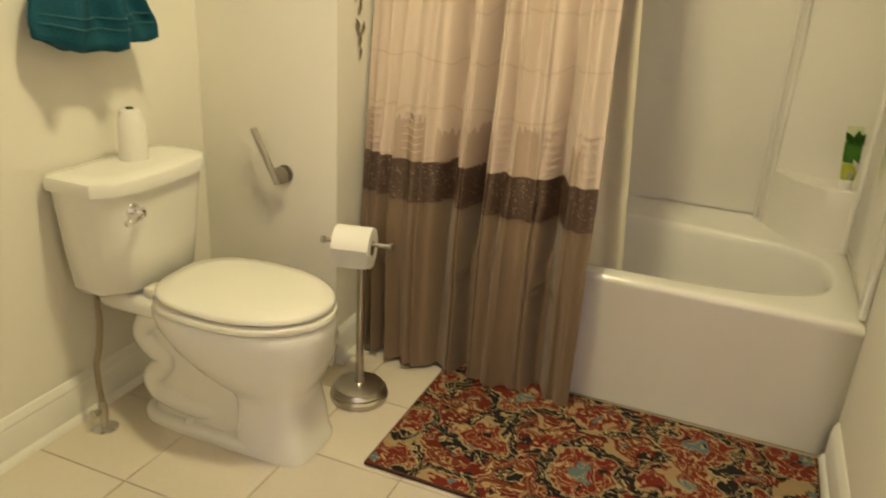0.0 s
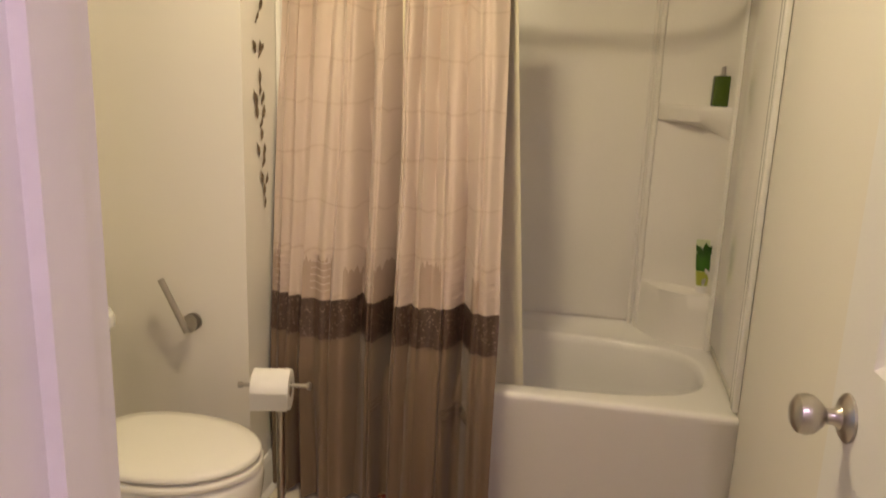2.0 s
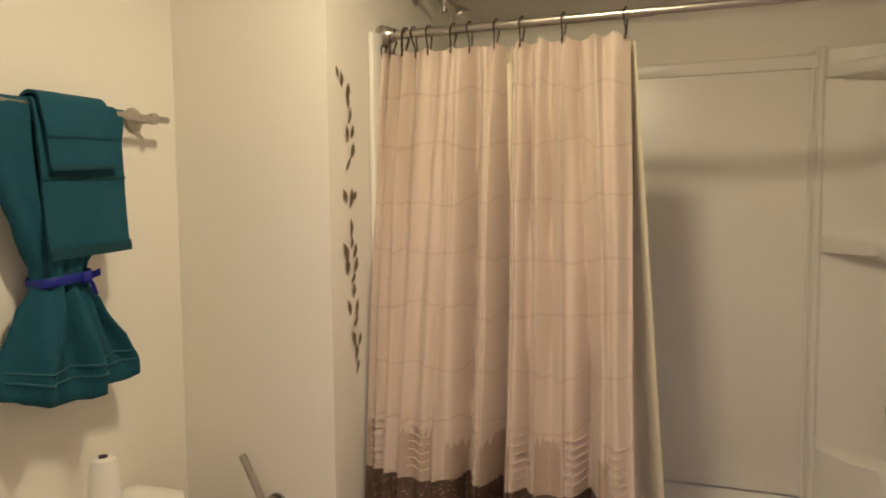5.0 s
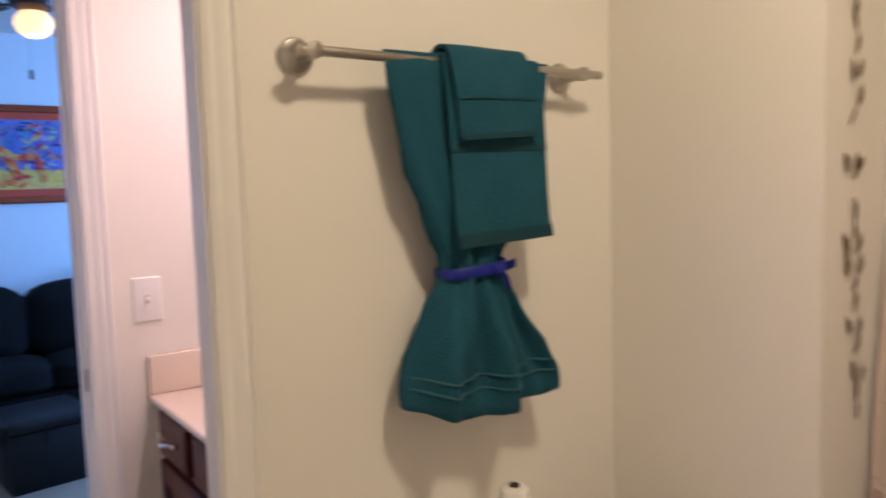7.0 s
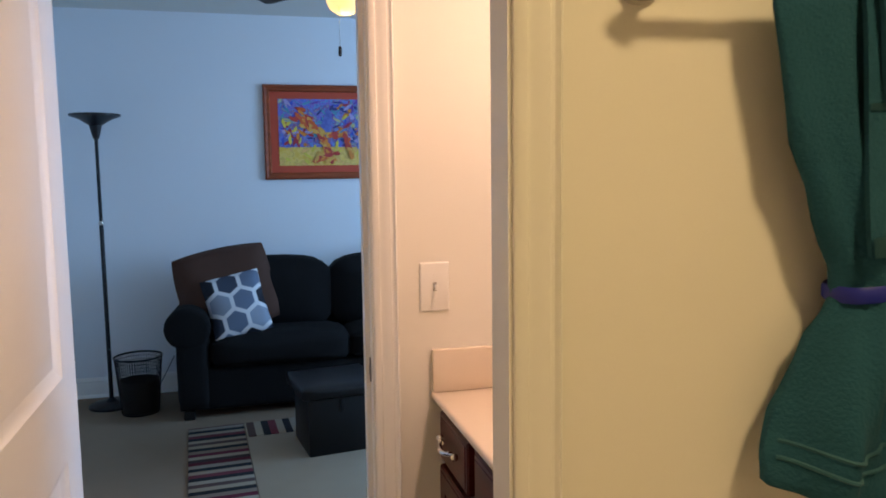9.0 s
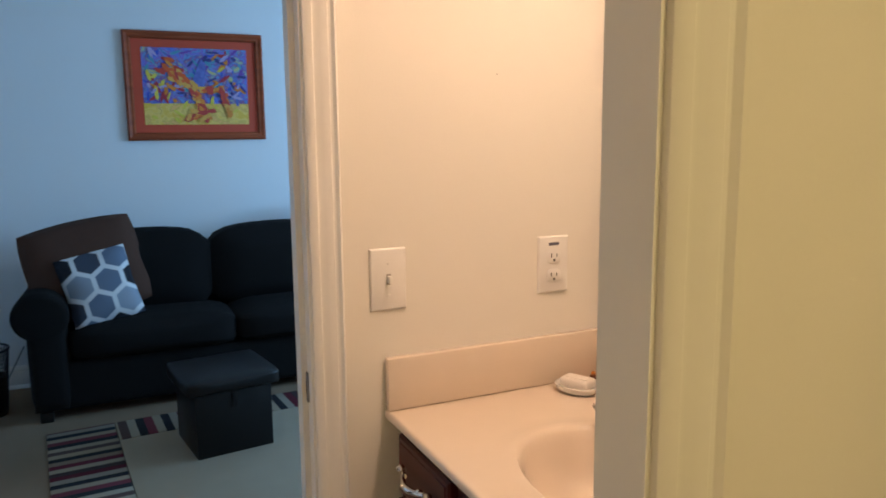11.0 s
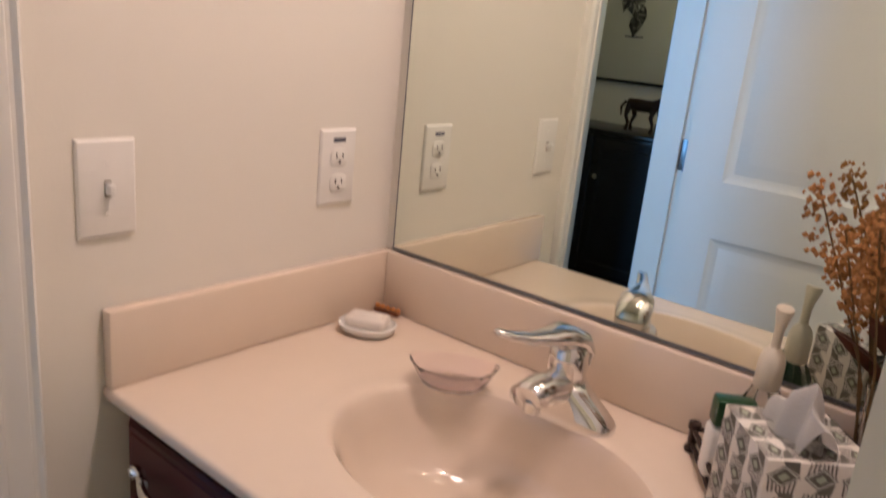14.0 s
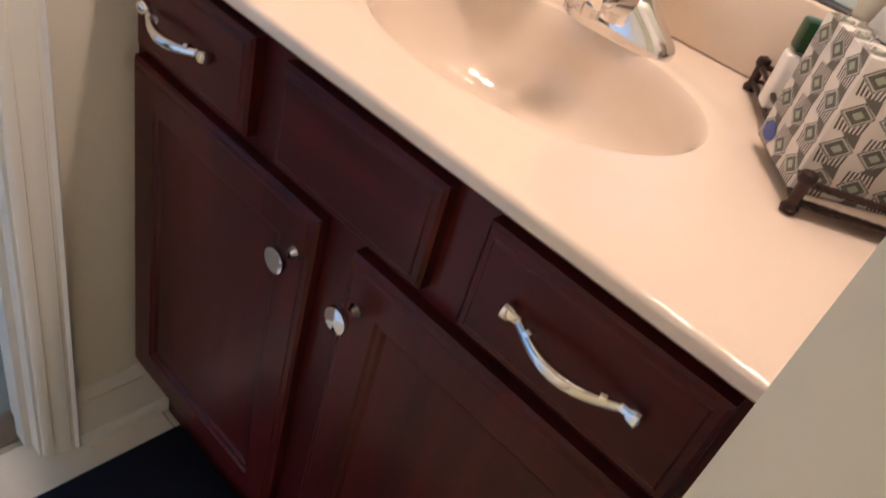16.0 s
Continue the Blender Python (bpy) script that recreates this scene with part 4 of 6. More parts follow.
def roll_stand():
    t = thing("toilet_paper_stand", (1.492, 0.168, 0), 0, "brushed nickel freestanding toilet paper stand beside the toilet", "paper stand")
    part("base", lathe([(0.0, 0), (0.084, 0), (0.086, 0.006), (0.086, 0.018), (0.080, 0.024), (0.082, 0.030), (0.074, 0.037), (0.072, 0.043), (0.050, 0.050), (0.016, 0.054), (0.012, 0.070), (0.0, 0.071)], "z", (0, 0, 0), 40), NICKEL, t)
    part("post", tube([(0, 0, 0.06), (0, 0, 0.485)], 0.0115, None, 14), NICKEL, t)
    part("arm", tube([(-0.105, -0.02, 0.488), (0.075, 0.02, 0.488)], 0.006, None, 12), NICKEL, t)
    part("finial", lathe([(0.006, 0), (0.011, 0.004), (0.011, 0.012), (0.0, 0.016)], "x", (0.072, 0.02, 0.488), 12), NICKEL, t)
    part("finial", lathe([(0.0, 0), (0.010, 0.004), (0.010, 0.012), (0.006, 0.016)], "x", (-0.116, -0.022, 0.488), 12), NICKEL, t)
    r = thing("toilet_paper_roll", (1.472, 0.164, 0.478), 12.5, "white toilet paper roll on the stand's arm", "toilet paper")
    part("paper", lathe([(0.022, -0.052), (0.056, -0.052), (0.0575, -0.049), (0.0575, 0.049), (0.056, 0.052), (0.022, 0.052)], "x", (0, 0, 0), 40, None, False), PAPER, r)
    part("core", lathe([(0.0225, -0.051), (0.0225, 0.051), (0.0205, 0.051), (0.0205, -0.051)], "x", (0, 0, 0), 24, None, False), mat("cardboard", (0.30, 0.22, 0.14), 0.9), r, "brown cardboard core")
    part("loose_sheet", sheet(lambda u, v: (-0.051 + 0.102 * u, -0.058 - 0.001 * v, 0.01 - 0.05 * v), 2, 4, 0.0008), PAPER, r)


roll_stand()


def decal(z, y, leaves, seed, label):
    """Foil leaves stuck on the end wall."""
    rnd = random.Random(seed)
    t = thing("wall_decal", (XA + 0.0025, y, z), 0, label, "wall decal", "foil leaf decals on the wall")
    for dy, dz, ang, ln, wd in leaves:
        bm = bmesh.new()
        d = (0, math.sin(radians(ang)), math.cos(radians(ang)))
        leaf(bm, (rnd.uniform(0, 0.002), dy, dz), d, (0, math.cos(radians(ang)), -math.sin(radians(ang))), ln * 0.95, wd * 0.8, -0.16)
        bmesh.ops.solidify(bm, geom=bm.faces[:], thickness=0.0006)
        part("leaf", bm, DECAL, t)
    return t


decal(1.48, 0.385, [(0, 0, 35, 0.05, 0.014), (0.028, 0.035, 20, 0.05, 0.026), (0.012, 0.075, -8, 0.05, 0.022), (0.030, 0.085, 22, 0.045, 0.022), (0.020, 0.125, 15, 0.05, 0.020), (0.024, 0.165, -18, 0.045, 0.018),
                    (0.010, 0.185, 15, 0.05, 0.028), (-0.012, 0.215, -12, 0.045, 0.020), (-0.03, 0.235, -20, 0.035, 0.014)], 1, "curving sprig of brown foil leaves on the wall")
decal(1.385, 0.40, [(0.0, 0, 30, 0.05, 0.02), (0.01, 0.01, 5, 0.045, 0.026), (-0.012, 0.012, -25, 0.045, 0.028), (0.02, 0.02, 45, 0.035, 0.02)], 2, "small foil blossom with four petals on the wall")
decal(1.205, 0.405, [(0.005, 0.10, 0, 0.055, 0.022), (-0.012, 0.04, -28, 0.06, 0.030), (0.012, 0.045, 25, 0.05, 0.026), (-0.015, 0.005, -12, 0.05, 0.030), (0.016, 0.005, 22, 0.05, 0.030), (0.0, -0.02, 40, 0.04, 0.02), (0.004, 0.07, 10, 0.04, 0.02)], 3, "cluster of brown foil leaves on the wall")
decal(1.075, 0.415, [(0.0, 0.07, 5, 0.045, 0.026), (-0.012, 0.025, -22, 0.05, 0.022), (0.010, 0.02, 15, 0.05, 0.024), (0.0, -0.01, 30, 0.05, 0.022)], 4, "foil sprig of four leaves on the wall")
decal(0.945, 0.425, [(-0.004, 0.07, -20, 0.05, 0.026), (0.010, 0.065, 25, 0.045, 0.024), (0.0, 0.03, 0, 0.05, 0.024), (0.0, -0.005, 12, 0.045, 0.018)], 5, "lowest foil sprig of leaves on the wall")


def curtain_xyz(u, z, amp=1.0):
    """A point of the shower curtain: u across, z up."""
    x0, x1 = XA + 0.012, 2.030 + 0.045 * min(1.0, max(0.0, (1.83 - z) / 1.2))
    k = min(1.0, max(0.0, (z - 0.46) / 1.36))
    yc = 0.418 + 0.187 * k
    ph = u * 2 * math.pi
    gather = 1.0 - 0.25 * k
    drift = 0.9 * noise.noise((u * 2.3, z * 0.8, 9.0))
    fold = math.pi * 7.3 * (u + 0.055 * math.sin(u * 9.0 + 0.6) + 0.02 * noise.noise((u * 6, z * 0.7, 3.0))) + 0.25 * math.sin(z * 1.7 + u * 5) + math.pi * 2.6 * (1 - math.exp(-u / 0.13))
    crease = (1 - abs(math.sin(fold))) ** 2.3 * max(0.06, (0.42 + 0.20 * k) + (1.1 - 0.6 * k) * noise.noise((u * 5.1, z * 0.5, 6.0)))
    f2 = math.sin(ph * 15.3 + 1.0 + 2.4 * drift + 0.4 * z)
    wave = 0.140 * crease - 0.036 + 0.008 * f2 + 0.012 * math.sin(ph * 2.6 + 0.8) * (1 - k)
    if u < 0.16:
        wave += 0.030 * (1 - k) * (0.16 - u) / 0.16
    x = x0 + (x1 - x0) * u + 0.012 * math.sin(2 * fold) * gather * min(1.0, u * 12, (1 - u) * 12)
    x += 0.008 * noise.noise((u * 7, z * 1.4, 4.0))
    top = max(0.0, (z - 1.60) / 0.23)
    wave = wave * (1 - 0.25 * top) + top * 0.010 * math.sin(ph * 11 + 0.3)
    y = yc + wave * amp * gather + 0.007 * noise.noise((u * 12, z * 2.2, 0.0)) + 0.003 * noise.noise((u * 40, z * 6, 2.0))
    return (x, min(y, 0.470 if z < 0.43 else 9), z)


def shower_curtain():
    t = thing("shower_curtain", (0, 0, 0), 0, "champagne satin shower curtain with dark brown band and taupe hem", "shower curtain")
    zt = lambda u: 1.822 - 0.014 * abs(math.sin(u ** 1.05 * math.pi * 10.5))
    zb = lambda u: 0.012 + 0.010 * math.sin(u * 19) ** 2
    part("upper_panel", sheet(lambda u, v: curtain_xyz(u, 0.672 + (zt(u) - 0.672) * v), 220, 40), SATIN, t, "champagne satin with fine tuck lines", 80)
    part("band", sheet(lambda u, v: (lambda p: (p[0], p[1] - 0.0025, p[2]))(curtain_xyz(u, 0.556 + 0.120 * v)), 220, 8), BAND, t, "dark brown textured band", 80)
    part("lower_panel", sheet(lambda u, v: curtain_xyz(u, zb(u) + (0.560 - zb(u)) * v), 220, 18), TAUPE, t, "taupe satin lower panel", 80)
    # ruched strips above the band, coloured darker for the shade in the folds
    for c0, c1, h0 in ((0.0, 0.045, 0.80), (0.165, 0.285, 0.795), (0.345, 0.385, 0.76), (0.455, 0.565, 0.785), (0.655, 0.745, 0.80), (0.865, 0.915, 0.77)):
        part("fold_shade", sheet(lambda u, v: (lambda p: (p[0], p[1] - 0.0022, p[2]))(curtain_xyz(c0 + (c1 - c0) * u, 0.670 + (h0 - 0.670 + 0.028 * noise.noise((u * (c1 - c0) * 260, c0 * 9, 0.5))) * v)), 60, 6), FOLD_SHADE, t, "darker ruched strip, fold shade put into its colour", 80)
    # ruched tucks above the band
    for c in (0.05, 0.24, 0.42, 0.60, 0.80, 0.95):
        for k in range(6):
            z = 0.705 + k * 0.021
            w = 0.032
            pts = [(lambda p: (p[0], p[1] - 0.003, p[2] + 0.002 * math.sin(i)))(curtain_xyz(min(0.999, max(0.001, c - w + 2 * w * i / 8)), z)) for i in range(9)]
            part("tuck", tube(pts, 0.0017, None, 5), SATIN, t)
    for z in (0.33, 0.345, 0.36):
        for c in (0.12, 0.5, 0.83):
            pts = [(lambda p: (p[0], p[1] - 0.002, p[2]))(curtain_xyz(c - 0.05 + 0.1 * i / 10, z)) for i in range(11)]
            part("tuck", tube(pts, 0.0018, None, 5), TAUPE, t)
    for i in range(12):
        u = (0.004, 0.05, 0.085, 0.10, 0.135, 0.215, 0.30, 0.385, 0.50, 0.60, 0.76, 0.985)[i]
        p = Vector(curtain_xyz(u, 1.80))
        q = Vector((p.x, 0.605, 1.865))
        pts = [p + Vector((0, -0.004, 0.0)), p + Vector((0.004, -0.012, 0.02)), q + Vector((-0.004, -0.018, 0.0)), q + Vector((0, -0.012, 0.014)), q + Vector((0, 0.004, 0.019)), q + Vector((0.002, 0.017, 0.004)), q + Vector((0.002, 0.014, -0.018)), p + Vector((0.002, 0.012, 0.012))]
        part("hook", tube(pts, 0.0022, None, 6), BRONZE, t, "dark bronze curtain hook")
    return t


shower_curtain()

ln = thing("shower_liner", (0, 0, 0), 0, "cream vinyl shower liner hanging inside the tub", "shower liner")
part("vinyl_sheet", sheet(lambda u, v: (1.50 + (0.54 + 0.11 * (1 - v)) * u, 0.640 + 0.010 * math.sin(u * 30) - 0.030 * (1 - v), 0.30 + 1.50 * v), 120, 12), LINER, ln, smooth=80)
part("top_hem", sheet(lambda u, v: (1.50 + 0.53 * u, 0.6375 + 0.010 * math.sin(u * 30), 1.77 + 0.032 * v), 120, 1, 0.001), LINER, ln, "doubled heat-sealed top hem", 80)

rod = thing("curtain_rod", (XA, 0.605, 1.865), 0, "brushed nickel tension rod with stepped end caps", "curtain rod")
L = XR - XA
part("rod", tube([(0.03, 0, 0), (L * 0.52, 0, 0)], 0.0125, None, 16), NICKEL, rod)
part("inner_rod", tube([(L * 0.52, 0, 0), (L - 0.03, 0, 0)], 0.0105, None, 16), NICKEL, rod)
part("end_cap", lathe([(0.030, 0.0005), (0.031, 0.012), (0.027, 0.016), (0.027, 0.028), (0.022, 0.034), (0.018, 0.050), (0.0, 0.052)], "x", (0, 0, 0), 28), NICKEL, rod)
bm = lathe([(0.030, 0.0005), (0.031, 0.012), (0.027, 0.016), (0.027, 0.028), (0.022, 0.034), (0.018, 0.050), (0.0, 0.052)], "x", (0, 0, 0), 28)
bmesh.ops.transform(bm, matrix=Matrix.Translation((L, 0, 0)) @ Matrix.Scale(-1, 4, (1, 0, 0)), verts=bm.verts[:])
part("end_cap", bm, NICKEL, rod)

sh = thing("shower_fixture", (XA, 0.86, 2.035), 0, "chrome shower head on a bent arm", "shower")
part("escutcheon", lathe([(0.0, 0), (0.026, 0.0), (0.024, 0.006), (0.010, 0.010), (0.0, 0.011)], "x", (0, 0, 0), 20), NICKEL, sh)
part("arm", tube([(0.005, 0, 0), (0.05, 0, 0.004), (0.09, 0, -0.014), (0.115, 0, -0.035)], 0.009, None, 12), NICKEL, sh)
hd = tube([(0.108, 0, -0.028), (0.122, 0, -0.042), (0.134, 0, -0.055), (0.152, 0, -0.075), (0.156, 0, -0.080)], [0.014, 0.016, 0.02, 0.034, 0.032], None, 24)
part("spray_head", hd, NICKEL, sh)
part("diverter", tube([(0.10, 0, -0.02), (0.10, 0.0, -0.055)], [0.012, 0.009], None, 12), NICKEL, sh)

pump = thing("shampoo_bottle", (2.729, 1.120, 1.2835), 12, "square green bottle with a dark pump cap on the shelf", "bottle")
part("bottle", box((-0.029, -0.019, 0), (0.029, 0.019, 0.105), 0.006, None, 3), GREEN, pump)
part("neck", lathe([(0.010, 0.105), (0.010, 0.110), (0.007, 0.111), (0.007, 0.136), (0.0, 0.137)], "z", (0, 0, 0), 16), NICKEL, pump, "grey pump neck")
tb = thing("body_wash", (2.738, 1.112, 0.6125), 8, "green and yellow squeeze tube standing on its cap", "bottle")
TUBE = ((0.020, 0.017, 0.026), (0.024, 0.0195, 0.06), (0.028, 0.018, 0.10), (0.032, 0.013, 0.14), (0.036, 0.004, 0.182), (0.036, 0.003, 0.197))
part("tube_body", loft([ring((0, 0, z), (1, 0, 0), (0, 1, 0), hx, hy, 24, 2.4) for hx, hy, z in TUBE], None, True, True, True), mat("pale_tube", (0.62, 0.68, 0.42), 0.22, vary=0.08, scale=40), tb, smooth=60)
part("label_patch", loft([ring((0, 0, z), (1, 0, 0), (0, 1, 0), hx, hy, 24, 2.4) for hx, hy, z in ((0.0208, 0.0178, 0.03), (0.0248, 0.0203, 0.06), (0.0268, 0.0200, 0.082))], None, True), YELLOW, tb, "yellow-green label", 60)
part("print_block", loft([ring((0, 0, z), (1, 0, 0), (0, 1, 0), hx, hy, 24, 2.4) for hx, hy, z in ((0.0270, 0.0198, 0.084), (0.0290, 0.0188, 0.10), (0.0318, 0.0152, 0.13), (0.0330, 0.0128, 0.148))], None, True), LEAFGREEN, tb, "leaf-green printed block", 60)
for x, z, ang, ln, wd, m in ((-0.012, 0.140, -35, 0.05, 0.022, LEAFGREEN), (0.010, 0.142, 20, 0.05, 0.026, LEAFGREEN), (0.0, 0.135, -5, 0.055, 0.026, LEAFGREEN), (-0.002, 0.098, 150, 0.05, 0.016, WHITE), (0.004, 0.060, 200, 0.03, 0.012, WHITE), (-0.006, 0.056, 165, 0.028, 0.012, WHITE)):
    bm = bmesh.new()
    a = radians(ang)
    front = -0.0185 if z > 0.11 else -0.0225
    leaf(bm, (x, front, z), (math.sin(a), 0.10, math.cos(a)), (math.cos(a), 0, -math.sin(a)), ln, wd, 0.04)
    bmesh.ops.solidify(bm, geom=bm.faces[:], thickness=0.0006)
    part("printed_leaf", bm, m, tb)
part("cap", lathe([(0.021, 0), (0.021, 0.024), (0.018, 0.027), (0.0, 0.027)], "z", (0, 0, 0), 20), WHITE, tb, "white cap")

rg = thing("bath_rug", (2.207, 0.172, 0.002), -0.6, "red, black and gold oriental patterned rug before the tub", "rug")
RUG = rug_material()
part("rug_field", box((-0.545, -0.285, 0.0), (0.545, 0.285, 0.011), 0.004), RUG, rg)
bm = bmesh.new()
for x0, x1, y0, y1 in ((-0.548, 0.548, -0.288, -0.282), (-0.548, 0.548, 0.282, 0.288), (-0.548, -0.542, -0.282, 0.282), (0.542, 0.548, -0.282, 0.282)):
    box((x0, y0, 0.0), (x1, y1, 0.010), 0.002, bm)
part("binding", bm, BROWN, rg, "dark brown bound edge")

bl = thing("ceiling_light", (1.85, -0.25, H), 0, "frosted dome ceiling light", "ceiling light")
part("base_plate", lathe([(0.0, 0), (0.15, 0), (0.15, -0.008), (0.14, -0.014), (0.0, -0.014)], "z", (0, 0, 0), 32), NICKEL, bl)
dome = part("dome", lathe([(0.135, -0.014), (0.13, -0.026), (0.10, -0.040), (0.05, -0.048), (0.0, -0.050)], "z", (0, 0, 0), 32, None, False), SHADE, bl, "glowing frosted glass")

# ---- vanity things ----
CZ, CF, CW = 0.883, -0.491, 0.797


def pull(parent, x, z, y, length=0.104):
    """An arched chrome drawer pull with flared ends."""
    n = 12
    pts, rad = [], []
    for i in range(n + 1):
        s = i / n
        pts.append((x - length / 2 + length * s, y - 0.012 - 0.016 * math.sin(math.pi * s), z - 0.006 * math.sin(math.pi * s)))
        rad.append(0.0042 + 0.0022 * math.sin(math.pi * s) ** 2)
    bm = tube(pts, rad, None, 10)
    for s in (-1, 1):
        tube([(x + s * length / 2, y + 0.001, z), (x + s * length / 2, y - 0.004, z), (x + s * length / 2, y - 0.013, z)], [0.006, 0.005, 0.005], bm, 12)
        tube([(x + s * (length / 2 - 0.004), y - 0.013, z), (x + s * (length / 2 + 0.002), y - 0.013, z), (x + s * (length / 2 + 0.006), y - 0.013, z), (x + s * (length / 2 + 0.012), y - 0.013, z), (x + s * (length / 2 + 0.0145), y - 0.013, z)], [0.0048, 0.0055, 0.0082, 0.0085, 0.005], bm, 14)
        tube([(x + s * (length / 2 - 0.014), y - 0.0165, z - 0.0015), (x + s * (length / 2 - 0.019), y - 0.0180, z - 0.002)], [0.0062, 0.0062], bm, 10)
    return part("handle", bm, CHROME, parent, "chrome arched pull", 50)


def front_slab(name, parent, x0, x1, z0, z1, y, material, raised):
    """A drawer or door front with a stepped edge; doors have a sunk panel."""
    loops = []
    seq = [(0, 0.019), (0.0, 0.006), (0.004, 0.0025), (0.010, 0.0015), (0.012, 0.0)]
    if raised:
        seq += [(0.050, 0.0), (0.053, 0.003), (0.058, 0.004), (0.062, 0.008), (0.066, 0.008)]
    for k, d in seq:
        loops.append([(x0 + k, y + d, z0 + k), (x1 - k, y + d, z0 + k), (x1 - k, y + d, z1 - k), (x0 + k, y + d, z1 - k)])
    return part(name, loft(loops, None, True, True, True), material, parent, smooth=25)


def vanity_cabinet():
    t = thing("vanity_cabinet", (0, 0, 0), 0, "dark cherry wood bathroom vanity with two doors and chrome hardware", "vanity cabinet")
    yf, yd = -0.463, -0.482
    bm = boxes(((0.770, yf + 0.019, 0.0), (0.788, -0.004, 0.8645)), ((0.030, -0.018, 0.0), (0.770, -0.004, 0.8645)), ((0.030, yf + 0.019, 0.11), (0.770, -0.018, 0.128)))
    part("carcass", bm, CHERRY, t, smooth=0)
    ff = bmesh.new()
    for lo, hi in (((0.012, yf, 0.145), (0.055, yf + 0.019, 0.8645)), ((0.745, yf, 0.145), (0.795, yf + 0.019, 0.8645)), ((0.055, yf, 0.835), (0.745, yf + 0.019, 0.8645)), ((0.055, yf, 0.695), (0.745, yf + 0.019, 0.745)),
                   ((0.055, yf, 0.145), (0.745, yf + 0.019, 0.200)), ((0.365, yf, 0.200), (0.460, yf + 0.019, 0.695)), ((0.245, yf, 0.745), (0.315, yf + 0.019, 0.835)), ((0.510, yf, 0.745), (0.580, yf + 0.019, 0.835))):
        box(lo, hi, 0, ff)
    part("face_frame", ff, CHERRY, t, smooth=0)
    part("side_panel", boxes(((0.012, yf + 0.019, 0.145), (0.030, -0.004, 0.8645)), ((0.012, -0.40, 0.0), (0.030, -0.004, 0.145))), CHERRY, t, smooth=0)
    part("toe_board", boxes(((0.030, -0.415, 0.0), (0.785, -0.4105, 0.11))), CHERRY_H, t, smooth=0)
    d1 = front_slab("drawer_front", t, 0.036, 0.256, 0.733, 0.846, yd, CHERRY_H, False)
    pull(d1, 0.131, 0.794, yd + 0.006)
    front_slab("false_front", t, 0.304, 0.524, 0.733, 0.846, yd, CHERRY_H, False)
    d2 = front_slab("drawer_front", t, 0.570, 0.788, 0.733, 0.846, yd, CHERRY_H, False)
    pull(d2, 0.680, 0.794, yd + 0.006)
    for x0, x1, kx in ((0.028, 0.388, 0.345), (0.440, 0.790, 0.438 + 0.004)):
        d = front_slab("door", t, x0, x1, 0.182, 0.716, yd, CHERRY, True)
        kx = 0.365 if x0 < 0.2 else 0.464
        bm = lathe([(0.0085, -0.001), (0.0085, -0.003), (0.005, -0.008), (0.0055, -0.016), (0.013, -0.020), (0.0155, -0.024), (0.0145, -0.028), (0.0, -0.030)], "y", (kx, yd, 0.660), 24)
        part("door_knob", bm, CHROME, d, "chrome round knob", 50)
    return t


vanity_cabinet()


def countertop():
    t = thing("countertop", (0, 0, CZ), 0, "cream cultured marble vanity top with a moulded oval sink", "countertop")
    n = 96
    lo, hi = (0.001, CF), (CW, -0.002)
    cx, cy, a, b = 0.420, -0.262, 0.196, 0.142
    st = math.atan2((hi[1] - lo[1]) / 2, (hi[0] - lo[0]) / 2)

    def rr(dx, z):
        return [(p[0], p[1], z) for p in rect_ring((lo[0], lo[1] + dx), (hi[0], hi[1]), z, n)]
    loops = [rr(0.03, -0.018), rr(0.004, -0.018), rr(0.0, -0.014), rr(0.0, -0.005), rr(0.002, -0.0015), rr(0.005, 0.0), rr(0.012, 0.0), rr(0.030, 0.0)]
    dx, dy = 0.436, -0.232
    for k, z in ((1.30, 0.0), (1.22, 0.0), (1.14, 0.0012), (1.06, 0.0020), (1.015, 0.0010), (0.985, -0.005), (0.955, -0.020), (0.91, -0.044), (0.83, -0.075), (0.69, -0.099), (0.50, -0.111), (0.30, -0.117), (0.155, -0.119)):
        m = max(0.0, (1.0 - k) / 0.845)
        hx, hy = a * k, min(b * k, 0.196)
        loops.append(oval_ring(cx + (dx - cx) * m, max(cy + (dy - cy) * m, CF + 0.034 + hy) if k > 1.2 else cy + (dy - cy) * m, hx, hy, z, n, 2.1, st))
    part("slab_and_bowl", loft(loops, None, True, False, True), COUNTER, t, smooth=40)
    part("backsplash", box((0.021, -0.020, 0.0005), (CW, -0.002, 0.102), 0.004), COUNTER, t)
    part("side_splash", box((0.001, CF + 0.001, 0.0005), (0.020, -0.002, 0.102), 0.004), COUNTER, t)
    dr = part("drain", lathe([(0.029, -0.1195), (0.029, -0.116), (0.024, -0.114), (0.020, -0.118), (0.0, -0.119)], "z", (dx, dy, 0.002), 28), CHROME, t, "chrome drain flange")
    part("drain_well", lathe([(0.0230, -0.1155), (0.0230, -0.1118), (0.0, -0.1117)], "z", (dx, dy, 0), 24), SLOT, dr, "dark drain opening")
    part("stopper", lathe([(0.011, -0.118), (0.011, -0.108), (0.0165, -0.106), (0.0165, -0.099), (0.014, -0.0965), (0.0, -0.096)], "z", (dx, dy, 0.003), 24), NICKEL, dr, "raised pop-up stopper")
    return t


countertop()


